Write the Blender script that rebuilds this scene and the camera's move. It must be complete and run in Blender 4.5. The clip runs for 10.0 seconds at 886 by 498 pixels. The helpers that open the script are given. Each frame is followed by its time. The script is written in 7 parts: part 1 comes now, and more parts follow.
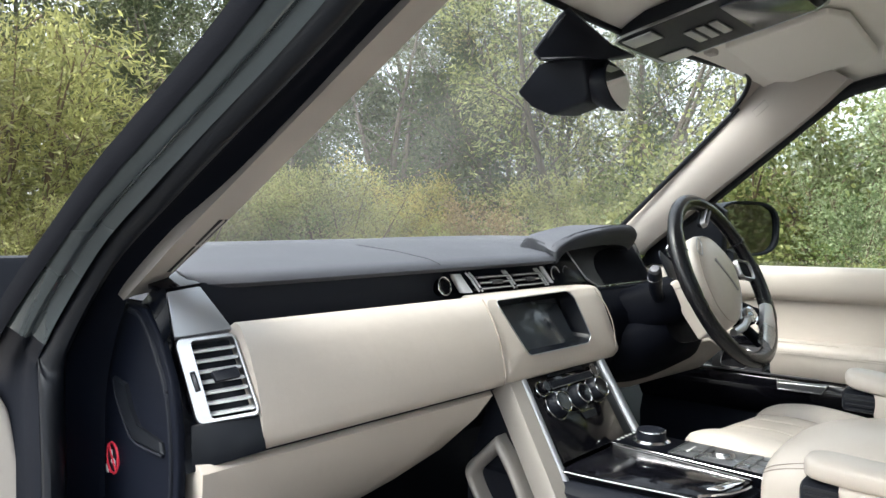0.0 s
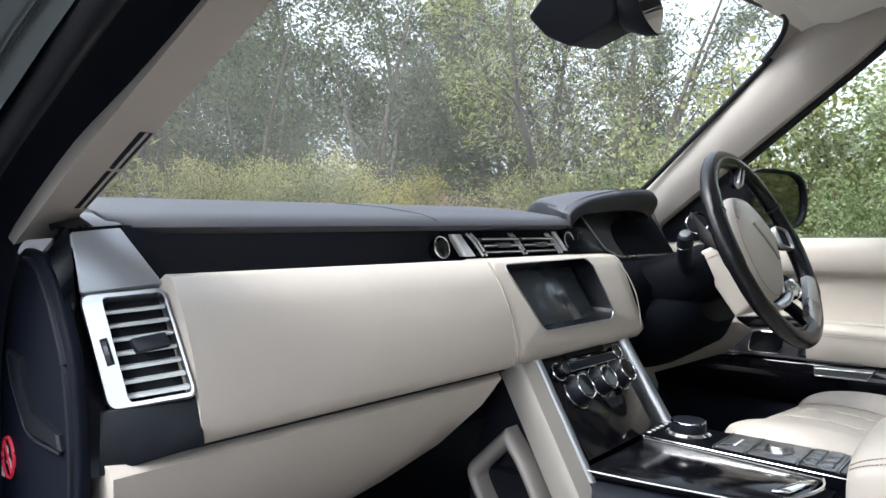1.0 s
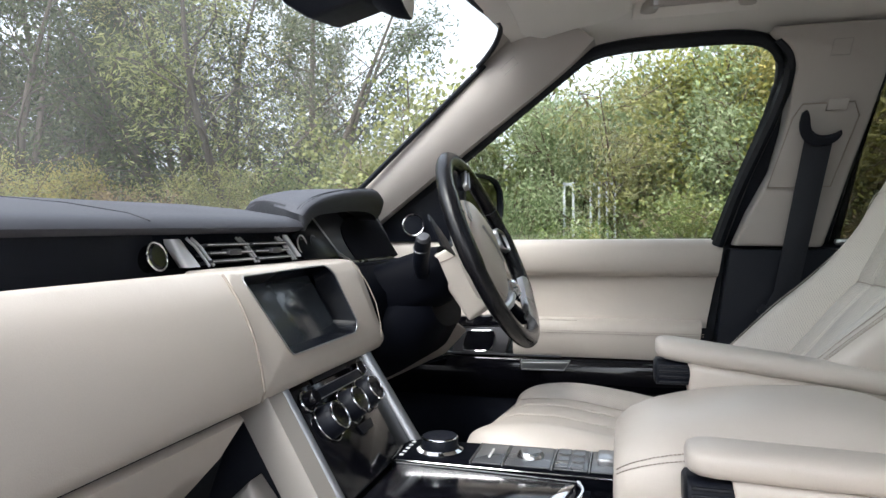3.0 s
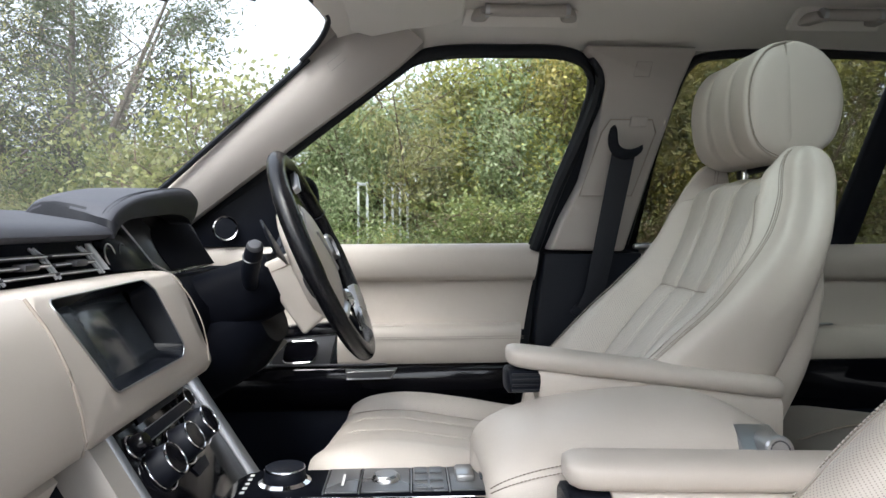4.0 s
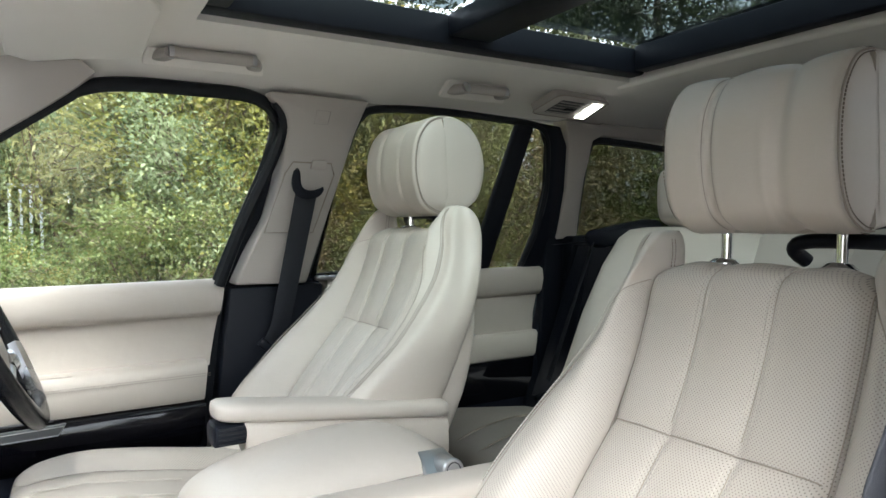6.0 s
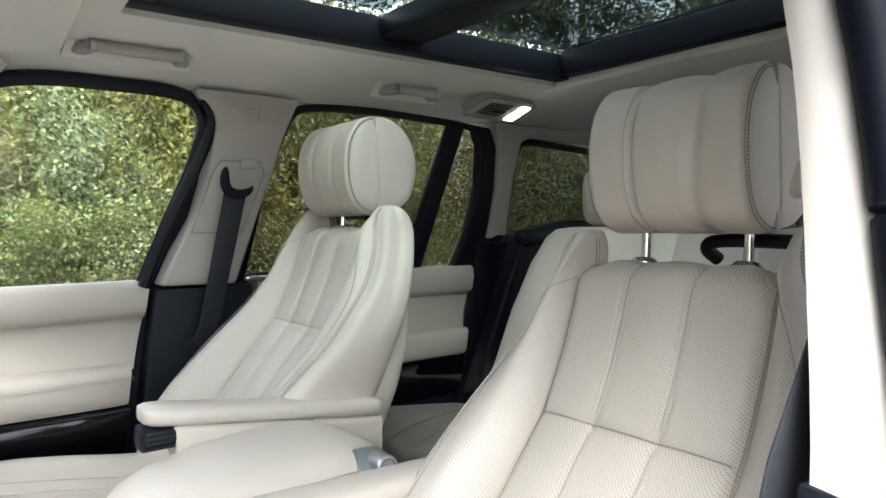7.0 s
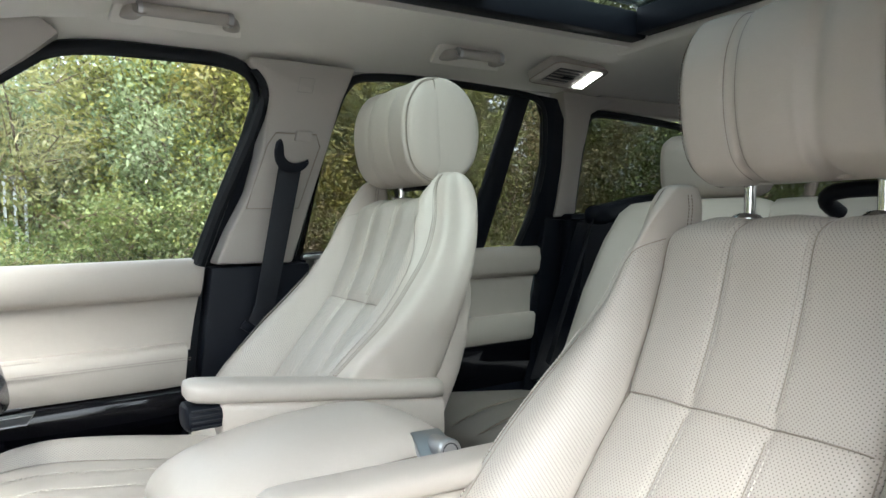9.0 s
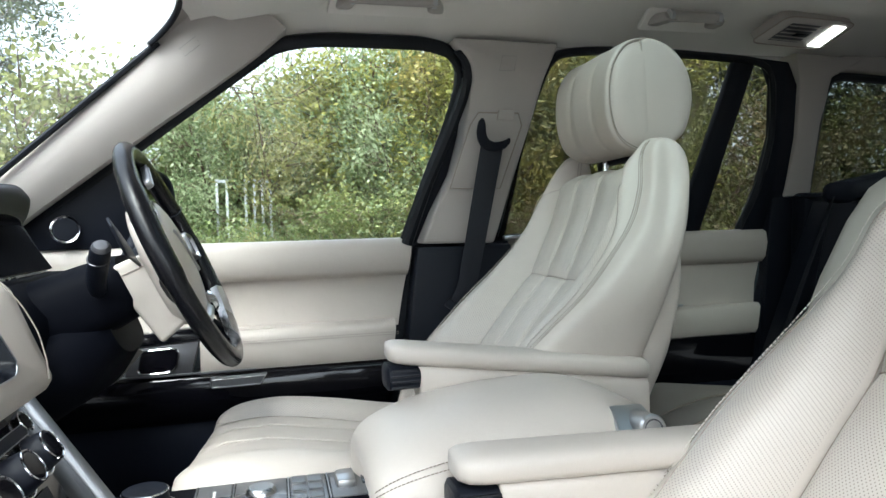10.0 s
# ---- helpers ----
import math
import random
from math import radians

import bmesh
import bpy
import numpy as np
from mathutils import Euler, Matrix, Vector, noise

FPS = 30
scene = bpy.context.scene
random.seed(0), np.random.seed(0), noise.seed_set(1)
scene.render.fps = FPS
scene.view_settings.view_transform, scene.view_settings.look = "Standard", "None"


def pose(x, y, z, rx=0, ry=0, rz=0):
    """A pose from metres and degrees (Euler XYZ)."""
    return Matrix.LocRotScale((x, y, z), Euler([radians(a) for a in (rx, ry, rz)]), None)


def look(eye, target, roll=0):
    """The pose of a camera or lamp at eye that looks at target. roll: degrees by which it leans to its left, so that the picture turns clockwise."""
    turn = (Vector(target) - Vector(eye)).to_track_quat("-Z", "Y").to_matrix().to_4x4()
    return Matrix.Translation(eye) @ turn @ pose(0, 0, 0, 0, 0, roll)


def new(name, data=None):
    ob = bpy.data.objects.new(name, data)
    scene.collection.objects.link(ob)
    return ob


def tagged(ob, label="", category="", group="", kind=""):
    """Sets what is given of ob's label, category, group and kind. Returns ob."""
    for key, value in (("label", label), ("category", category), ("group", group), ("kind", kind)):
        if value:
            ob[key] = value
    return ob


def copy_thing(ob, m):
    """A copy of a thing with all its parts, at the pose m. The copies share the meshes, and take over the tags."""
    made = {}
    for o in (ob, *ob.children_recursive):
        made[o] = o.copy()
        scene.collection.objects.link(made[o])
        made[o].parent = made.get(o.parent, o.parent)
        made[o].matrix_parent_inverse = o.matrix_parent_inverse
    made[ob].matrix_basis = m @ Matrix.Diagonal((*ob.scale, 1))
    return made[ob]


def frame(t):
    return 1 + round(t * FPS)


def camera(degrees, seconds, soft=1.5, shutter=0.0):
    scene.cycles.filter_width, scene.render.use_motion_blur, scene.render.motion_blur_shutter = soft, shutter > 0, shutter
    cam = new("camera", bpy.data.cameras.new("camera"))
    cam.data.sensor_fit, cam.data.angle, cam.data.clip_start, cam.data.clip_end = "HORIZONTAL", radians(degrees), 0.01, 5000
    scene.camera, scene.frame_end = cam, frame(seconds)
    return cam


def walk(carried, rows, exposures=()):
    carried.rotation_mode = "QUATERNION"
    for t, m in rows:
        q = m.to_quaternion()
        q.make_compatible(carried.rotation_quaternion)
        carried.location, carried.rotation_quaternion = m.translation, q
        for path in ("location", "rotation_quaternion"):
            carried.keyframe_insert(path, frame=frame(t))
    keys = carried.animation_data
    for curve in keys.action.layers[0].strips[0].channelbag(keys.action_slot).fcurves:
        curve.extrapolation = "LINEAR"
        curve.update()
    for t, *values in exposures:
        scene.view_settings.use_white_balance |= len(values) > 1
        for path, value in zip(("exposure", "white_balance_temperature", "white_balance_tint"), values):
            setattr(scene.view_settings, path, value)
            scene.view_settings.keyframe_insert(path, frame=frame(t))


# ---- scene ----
cam = camera(66.9, 10.0)
PATH = [
    (0, (0.5470, -0.9893, 1.2810), (-0.8265, 0.4639, 1.2410), -0.19),
    (0.5, (0.4440, -0.9033, 1.2350), (-0.9295, 0.5500, 1.1971), -0.29),
    (1, (0.4080, -0.8573, 1.2129), (-0.9427, 0.6172, 1.1750), -0.36),
    (1.5, (0.3930, -0.8524, 1.2107), (-0.9073, 0.6668, 1.1727), -0.29),
    (2, (0.3620, -0.8412, 1.2152), (-0.7991, 0.7867, 1.1713), -0.21),
    (2.5, (0.3160, -0.8098, 1.2218), (-0.5162, 1.0081, 1.1702), -0.18),
    (2.7, (0.2940, -0.7960, 1.2181), (-0.4170, 1.0727, 1.1693), -0.32),
    (3.8, (0.1850, -0.7364, 1.2294), (0.1620, 1.2628, 1.1797), -0.33),
    (4, (0.1700, -0.7292, 1.2331), (0.2690, 1.2676, 1.1785), -0.27),
    (4.5, (0.1470, -0.7324, 1.2513), (0.5480, 1.2261, 1.1924), -0.38),
    (5, (0.1340, -0.7433, 1.2758), (0.8109, 1.1376, 1.2134), -0.32),
    (5.5, (0.1200, -0.7683, 1.3000), (1.0108, 1.0213, 1.2367), -0.44),
    (6, (0.0980, -0.7865, 1.3168), (1.1365, 0.9214, 1.2492), -0.55),
    (6.2, (0.0940, -0.7925, 1.3181), (1.1772, 0.8874, 1.2498), -0.69),
    (7.3, (0.0760, -0.7975, 1.3183), (1.3128, 0.7724, 1.2420), -0.49),
    (7.5, (0.0690, -0.7955, 1.3182), (1.3186, 0.7641, 1.2384), -0.57),
    (8, (0.0700, -0.7750, 1.3053), (1.3411, 0.7669, 1.2232), -0.65),
    (8.5, (0.1020, -0.7466, 1.2920), (1.3465, 0.8167, 1.2060), -0.78),
    (9, (0.1390, -0.7184, 1.2747), (1.1940, 0.9785, 1.1876), -1.13),
    (9.5, (0.1580, -0.7016, 1.2469), (0.9391, 1.1379, 1.1683), -1.38),
    (10, (0.1630, -0.6984, 1.2287), (0.6521, 1.2396, 1.1577), -1.56),
]
walk(cam, [(t, look(e, g, r)) for t, e, g, r in PATH], [(0.0, 2.55, 6450, 5), (1.0, 2.40, 6150, 7), (2.5, 2.25, 6250, 9), (4.2, 2.22, 6300, 9), (5.6, 2.76, 6250, 5), (8.3, 2.86, 6250, 4), (10.0, 2.58, 6000, 3)])

# ---- world, sun, exposure ----
world = bpy.data.worlds.new("overcast_sky")
scene.world = world
world.use_nodes = True
wn, wl = world.node_tree.nodes, world.node_tree.links
wn.clear()
sky = wn.new("ShaderNodeTexSky")
sky.sky_type, sky.sun_disc = "NISHITA", False
sky.sun_elevation, sky.sun_rotation = radians(56), radians(205)
sky.dust_density, sky.ozone_density, sky.air_density = 4.0, 1.0, 1.0
hsv = wn.new("ShaderNodeHueSaturation")
hsv.inputs["Saturation"].default_value = 0.34
bg = wn.new("ShaderNodeBackground")
bg.inputs["Strength"].default_value = 0.13
wo = wn.new("ShaderNodeOutputWorld")
wl.new(sky.outputs[0], hsv.inputs["Color"])
wl.new(hsv.outputs[0], bg.inputs["Color"])
wl.new(bg.outputs[0], wo.inputs["Surface"])

sun = new("sun", bpy.data.lights.new("sun", "SUN"))
sun.data.energy, sun.data.angle, sun.data.color = 0.5, radians(40), (1.0, 0.97, 0.92)
sun.matrix_world = look((-1.7, -3.65, 6.0), (0.0, 0.0, 0.0))

# ---- materials ----
MATS = {}


def mat(name, col, rough=0.5, metal=0.0, fine=300.0, bump=0.05, var=0.08, big=5.0, coat=0.0,
        spec=0.5, rvar=0.12, perf=None, sheen=0.0, stretch=(1, 1, 1), soft=0.0):
    """Principled surface with variation at a large and a fine scale, and fine relief."""
    m = bpy.data.materials.new(name)
    m.use_nodes = True
    n, l = m.node_tree.nodes, m.node_tree.links
    b = n["Principled BSDF"]
    co = n.new("ShaderNodeTexCoord")
    mp = n.new("ShaderNodeMapping")
    mp.inputs["Scale"].default_value = stretch
    l.new(co.outputs["Object"], mp.inputs["Vector"])
    nb = n.new("ShaderNodeTexNoise")
    nb.inputs["Scale"].default_value, nb.inputs["Detail"].default_value = big, 3
    nf = n.new("ShaderNodeTexNoise")
    nf.inputs["Scale"].default_value, nf.inputs["Detail"].default_value = fine, 2
    for t in (nb, nf):
        l.new(mp.outputs[0], t.inputs["Vector"])
    mixn = n.new("ShaderNodeMath")
    mixn.operation = "MULTIPLY_ADD"
    mixn.inputs[1].default_value = 0.6
    l.new(nb.outputs["Fac"], mixn.inputs[0])
    h = n.new("ShaderNodeMath")
    h.operation = "MULTIPLY"
    h.inputs[1].default_value = 0.4
    l.new(nf.outputs["Fac"], h.inputs[0])
    l.new(h.outputs[0], mixn.inputs[2])
    ramp = n.new("ShaderNodeMix")
    ramp.data_type = "RGBA"
    c = Vector(col)
    ramp.inputs["A"].default_value = (*(c * (1 - var * 1.6)), 1)
    ramp.inputs["B"].default_value = (*[min(1, v) for v in c * (1 + var * 1.6)], 1)
    l.new(mixn.outputs[0], ramp.inputs["Factor"])
    colour = ramp.outputs["Result"]
    rr = n.new("ShaderNodeMapRange")
    rr.inputs["To Min"].default_value = max(0.02, rough - rvar)
    rr.inputs["To Max"].default_value = min(1, rough + rvar)
    l.new(nb.outputs["Fac"], rr.inputs["Value"])
    l.new(rr.outputs[0], b.inputs["Roughness"])
    height = nf.outputs["Fac"]
    if soft:
        nm = n.new("ShaderNodeTexNoise")
        nm.inputs["Scale"].default_value, nm.inputs["Detail"].default_value = 26, 3
        l.new(mp.outputs[0], nm.inputs["Vector"])
        hm = n.new("ShaderNodeMath")
        hm.operation = "MULTIPLY_ADD"
        hm.inputs[1].default_value = soft
        l.new(nm.outputs["Fac"], hm.inputs[0])
        l.new(height, hm.inputs[2])
        height = hm.outputs[0]
    if perf:
        pm = n.new("ShaderNodeMapping")
        pm.inputs["Rotation"].default_value = (0, 0, radians(45))
        sw = n.new("ShaderNodeSeparateXYZ")
        l.new(co.outputs["Object"], sw.inputs[0])
        cb = n.new("ShaderNodeCombineXYZ")
        l.new(sw.outputs["Y"], cb.inputs["X"])
        l.new(sw.outputs["X" if perf == "flat" else "Z"], cb.inputs["Y"])
        l.new(co.outputs["UV"] if perf == "uv" else cb.outputs[0], pm.inputs["Vector"])
        vo = n.new("ShaderNodeTexVoronoi")
        vo.voronoi_dimensions = "2D"
        vo.inputs["Scale"].default_value, vo.inputs["Randomness"].default_value = 320 if perf == "uv" else 280 if perf == "flat" else 355, 0.0
        l.new(pm.outputs[0], vo.inputs["Vector"])
        st = n.new("ShaderNodeMapRange")
        st.inputs["From Min"].default_value, st.inputs["From Max"].default_value = 0.10, 0.24
        l.new(vo.outputs["Distance"], st.inputs["Value"])
        dm = n.new("ShaderNodeMix")
        dm.data_type = "RGBA"
        dm.inputs["A"].default_value = (*(c * 0.34), 1)
        l.new(colour, dm.inputs["B"])
        l.new(st.outputs[0], dm.inputs["Factor"])
        colour = dm.outputs["Result"]
    l.new(colour, b.inputs["Base Color"])
    b.inputs["Metallic"].default_value = metal
    b.inputs["Coat Weight"].default_value = coat
    b.inputs["Coat Roughness"].default_value = 0.06
    b.inputs["Specular IOR Level"].default_value = spec
    b.inputs["Sheen Weight"].default_value = sheen
    bp = n.new("ShaderNodeBump")
    bp.inputs["Strength"].default_value, bp.inputs["Distance"].default_value = bump * 4, 0.001
    l.new(height, bp.inputs["Height"])
    l.new(bp.outputs[0], b.inputs["Normal"])
    MATS[name] = m
    return m


def glass_mat(name, tint, dust=0.0):
    m = bpy.data.materials.new(name)
    m.use_nodes = True
    n, l = m.node_tree.nodes, m.node_tree.links
    n.remove(n["Principled BSDF"])
    tr = n.new("ShaderNodeBsdfTransparent")
    tr.inputs["Color"].default_value = (*tint, 1)
    gl = n.new("ShaderNodeBsdfGlossy")
    gl.inputs["Roughness"].default_value = 0.015
    gl.inputs["Color"].default_value = (0.95, 1, 0.98, 1)
    lw = n.new("ShaderNodeLayerWeight")
    pw = n.new("ShaderNodeMath")
    pw.operation, pw.inputs[1].default_value = "POWER", 4.5
    fr = n.new("ShaderNodeMath")
    fr.operation, fr.inputs[1].default_value, fr.inputs[2].default_value = "MULTIPLY_ADD", 0.8, 0.03
    l.new(lw.outputs["Facing"], pw.inputs[0])
    l.new(pw.outputs[0], fr.inputs[0])
    mx = n.new("ShaderNodeMixShader")
    l.new(fr.outputs[0], mx.inputs[0])
    base = tr.outputs[0]
    if dust:
        df = n.new("ShaderNodeBsdfTranslucent")
        df.inputs["Color"].default_value = (0.75, 0.75, 0.72, 1)
        co = n.new("ShaderNodeTexCoord")
        no = n.new("ShaderNodeTexNoise")
        no.inputs["Scale"].default_value, no.inputs["Detail"].default_value = 4, 6
        l.new(co.outputs["Object"], no.inputs["Vector"])
        mr = n.new("ShaderNodeMapRange")
        mr.inputs["From Min"].default_value, mr.inputs["From Max"].default_value = 0.3, 0.75
        mr.inputs["To Min"].default_value, mr.inputs["To Max"].default_value = dust * 0.4, dust * 1.6
        l.new(no.outputs["Fac"], mr.inputs["Value"])
        m2 = n.new("ShaderNodeMixShader")
        l.new(mr.outputs[0], m2.inputs[0])
        l.new(tr.outputs[0], m2.inputs[1])
        l.new(df.outputs[0], m2.inputs[2])
        base = m2.outputs[0]
    l.new(base, mx.inputs[1])
    l.new(gl.outputs[0], mx.inputs[2])
    l.new(mx.outputs[0], n["Material Output"].inputs["Surface"])
    return m


def glow_mat(name, col, strength):
    m = bpy.data.materials.new(name)
    m.use_nodes = True
    b = m.node_tree.nodes["Principled BSDF"]
    b.inputs["Base Color"].default_value = (*col, 1)
    b.inputs["Emission Color"].default_value = (*col, 1)
    b.inputs["Emission Strength"].default_value = strength
    return m


def leaf_mat(name, dark, light, trans=0.35, rough=0.45):
    """Leaves vary one by one in colour between dark and light."""
    m = bpy.data.materials.new(name)
    m.use_nodes = True
    n, l = m.node_tree.nodes, m.node_tree.links
    n.remove(n["Principled BSDF"])
    ge = n.new("ShaderNodeNewGeometry")
    oi = n.new("ShaderNodeObjectInfo")
    co = n.new("ShaderNodeTexCoord")
    no = n.new("ShaderNodeTexNoise")
    no.inputs["Scale"].default_value = 1.1
    l.new(co.outputs["Object"], no.inputs["Vector"])
    ad = n.new("ShaderNodeMath")
    ad.operation = "MULTIPLY_ADD"
    ad.inputs[1].default_value = 0.55
    l.new(ge.outputs["Random Per Island"], ad.inputs[0])
    a2 = n.new("ShaderNodeMath")
    a2.operation = "MULTIPLY_ADD"
    a2.inputs[1].default_value, a2.inputs[2].default_value = 1.3, -0.43
    l.new(no.outputs["Fac"], a2.inputs[0])
    l.new(a2.outputs[0], ad.inputs[2])
    mix = n.new("ShaderNodeMix")
    mix.data_type = "RGBA"
    mix.inputs["A"].default_value, mix.inputs["B"].default_value = (*dark, 1), (*light, 1)
    l.new(ad.outputs[0], mix.inputs["Factor"])
    hs = n.new("ShaderNodeHueSaturation")
    hr = n.new("ShaderNodeMapRange")
    hr.inputs["To Min"].default_value, hr.inputs["To Max"].default_value = 0.475, 0.515
    l.new(oi.outputs["Random"], hr.inputs["Value"])
    l.new(hr.outputs[0], hs.inputs["Hue"])
    l.new(mix.outputs["Result"], hs.inputs["Color"])
    df, ts, gl = n.new("ShaderNodeBsdfDiffuse"), n.new("ShaderNodeBsdfTranslucent"), n.new("ShaderNodeBsdfGlossy")
    gl.inputs["Roughness"].default_value = rough
    for s in (df, ts):
        l.new(hs.outputs[0], s.inputs["Color"])
    m1, m2 = n.new("ShaderNodeMixShader"), n.new("ShaderNodeMixShader")
    m1.inputs[0].default_value, m2.inputs[0].default_value = trans, 0.03
    l.new(df.outputs[0], m1.inputs[1])
    l.new(ts.outputs[0], m1.inputs[2])
    l.new(m1.outputs[0], m2.inputs[1])
    l.new(gl.outputs[0], m2.inputs[2])
    l.new(m2.outputs[0], n["Material Output"].inputs["Surface"])
    return m


CREAM = (0.50, 0.452, 0.405)
M_leather = mat("cream_leather", CREAM, 0.38, fine=900, bump=0.05, var=0.07, rvar=0.09, soft=6.0)
M_perf = mat("perforated_cream_leather", CREAM, 0.36, fine=900, bump=0.05, var=0.06, perf="up", soft=6.0)
M_perf_flat = mat("perforated_cream_leather_flat", CREAM, 0.42, fine=900, bump=0.04, var=0.05, perf="flat")
M_perf_bolster = mat("perforated_cream_leather_bolster", CREAM, 0.36, fine=900, bump=0.05, var=0.06, perf="uv", soft=7.0)
M_slat = mat("silver_painted_slat", (0.70, 0.71, 0.73), 0.32, metal=0.25, fine=900, bump=0.02, var=0.05)
M_stitch = mat("cream_thread", (0.55, 0.51, 0.46), 0.7, fine=1500, var=0.1)
M_stitch_dark = mat("brown_thread", (0.17, 0.14, 0.115), 0.7, fine=1500, var=0.1)
M_seam = mat("leather_crease", (0.33, 0.285, 0.245), 0.7, var=0.1)
M_trim = mat("cream_trim_plastic", (0.46, 0.42, 0.388), 0.55, fine=1400, bump=0.05, var=0.04)
M_champagne = mat("satin_champagne_trim", (0.34, 0.315, 0.29), 0.42, metal=0.25, fine=900, bump=0.02, var=0.05)
M_liner = mat("headliner_fabric", (0.86, 0.82, 0.765), 0.95, fine=1200, bump=0.10, var=0.05, sheen=0.2, spec=0.1)
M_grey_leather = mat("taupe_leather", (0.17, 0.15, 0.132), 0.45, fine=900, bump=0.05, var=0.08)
M_dash = mat("navy_black_leather", (0.060, 0.062, 0.075), 0.55, fine=1100, bump=0.06, var=0.12, spec=0.4)
# the dash leather again, darkened to carry the shade on the hood's lip
M_dash_shaded = mat("shaded_dash_leather", (0.016, 0.017, 0.022), 0.5, fine=1100, bump=0.06, var=0.12, spec=0.3)
M_black = mat("black_soft_plastic", (0.0065, 0.008, 0.0135), 0.48, fine=1200, bump=0.08, var=0.15, spec=0.22)
M_navy = mat("blue_black_plastic", (0.004, 0.0055, 0.011), 0.55, fine=1200, bump=0.06, var=0.15, spec=0.10)
M_satin = mat("satin_black_lacquer", (0.004, 0.005, 0.008), 0.26, spec=0.16, bump=0.0, var=0.1, rvar=0.05)
M_lens = mat("dim_instrument_lens", (0.055, 0.058, 0.062), 0.24, spec=0.35, bump=0.0, var=0.15, rvar=0.05)
M_key = mat("satin_grey_switch", (0.15, 0.155, 0.165), 0.30, metal=0.5, fine=900, bump=0.02, var=0.08)
M_dim = mat("matt_black_plastic", (0.0022, 0.0027, 0.0050), 0.6, fine=1200, bump=0.08, var=0.15, spec=0.04)
M_mesh = mat("black_speaker_cloth", (0.010, 0.012, 0.019), 0.7, fine=1800, bump=0.15, var=0.3, spec=0.2)
M_rubber = mat("black_rubber", (0.007, 0.0085, 0.0125), 0.42, fine=500, bump=0.05, var=0.2, spec=0.32)
M_seal = mat("matt_black_rubber", (0.006, 0.0065, 0.009), 0.85, fine=500, bump=0.05, var=0.2, spec=0.04)
M_gloss = mat("piano_black", (0.004, 0.004, 0.006), 0.10, spec=0.40, coat=0.1, bump=0.0, var=0.1, rvar=0.04)
M_lid = mat("lid_piano_black", (0.004, 0.004, 0.006), 0.13, spec=0.22, bump=0.0, var=0.1, rvar=0.04)
M_silver = mat("satin_silver", (0.52, 0.52, 0.53), 0.30, metal=1.0, fine=900, bump=0.02, var=0.05)
M_graphite = mat("satin_graphite", (0.10, 0.10, 0.11), 0.32, metal=0.5, fine=900, bump=0.02, var=0.08)
M_grey_metal = mat("brushed_grey_metal", (0.42, 0.42, 0.43), 0.35, metal=1.0, fine=700, bump=0.02, var=0.06)
M_chrome = mat("chrome", (0.82, 0.82, 0.84), 0.08, metal=1.0, bump=0.0, var=0.02, rvar=0.04)
M_plate = mat("satin_grey_lacquer", (0.36, 0.37, 0.39), 0.36, metal=0.6, fine=900, bump=0.02, var=0.06)
M_carpet = mat("dark_carpet", (0.014, 0.015, 0.021), 0.95, spec=0.1, fine=700, bump=0.4, var=0.3)
M_belt = mat("black_webbing", (0.012, 0.0135, 0.020), 0.65, fine=1600, bump=0.2, var=0.2)
M_screen = mat("dark_glass_screen", (0.040, 0.047, 0.058), 0.20, coat=0.4, bump=0.0, var=0.3, rvar=0.08)
M_wheel = mat("black_leather", (0.007, 0.007, 0.009), 0.24, spec=0.4, fine=900, bump=0.06, var=0.15)
M_paint = mat("dark_green_metallic_paint", (0.115, 0.138, 0.150), 0.24, metal=0.55, coat=1.0, bump=0.0, var=0.1)
M_mirror = mat("mirror_glass", (0.85, 0.87, 0.87), 0.02, metal=1.0, bump=0.0, var=0.0, rvar=0.01)
M_dark_mirror = mat("dark_reflection_glass", (0.22, 0.25, 0.25), 0.03, metal=1.0, bump=0.0, var=0.0, rvar=0.01)
M_white = mat("white_print", (0.7, 0.7, 0.7), 0.5)
M_red = mat("red_print", (0.65, 0.03, 0.06), 0.5)
M_asphalt = mat("asphalt", (0.052, 0.052, 0.05), 0.85, fine=60, bump=0.5, var=0.25, big=0.8)
M_soil = mat("grassy_soil", (0.07, 0.085, 0.03), 0.95, fine=25, bump=0.6, var=0.4, big=0.6)
M_bark = mat("grey_bark", (0.10, 0.085, 0.07), 0.9, fine=40, bump=0.6, var=0.4, big=3, stretch=(1, 1, 0.2))
M_twig = mat("brown_twig", (0.12, 0.085, 0.055), 0.9, fine=40, bump=0.4, var=0.4)
M_railing = mat("white_railing_paint", (0.42, 0.44, 0.45), 0.5)
M_fence = mat("dark_fence_steel", (0.035, 0.037, 0.038), 0.6, metal=0.3, var=0.2)
G_clear = glass_mat("clear_glass", (0.93, 0.95, 0.94))
G_wind = glass_mat("dusty_windscreen_glass", (0.90, 0.92, 0.92), 0.030)
G_tint = glass_mat("tinted_glass", (0.53, 0.53, 0.53))
G_dark = glass_mat("dark_privacy_glass", (0.35, 0.37, 0.36))
G_roof = glass_mat("tinted_roof_glass", (0.445, 0.485, 0.48))
M_lamp = glow_mat("lit_lamp_lens", (1.0, 0.97, 0.92), 1.0)
L_willow = leaf_mat("willow_leaf", (0.09, 0.10, 0.035), (0.46, 0.46, 0.18), 0.5)
L_birch = leaf_mat("birch_leaf", (0.030, 0.042, 0.021), (0.145, 0.17, 0.088), 0.3)
L_silver = leaf_mat("silver_leaf", (0.08, 0.14, 0.035), (0.49, 0.53, 0.32), 0.45)
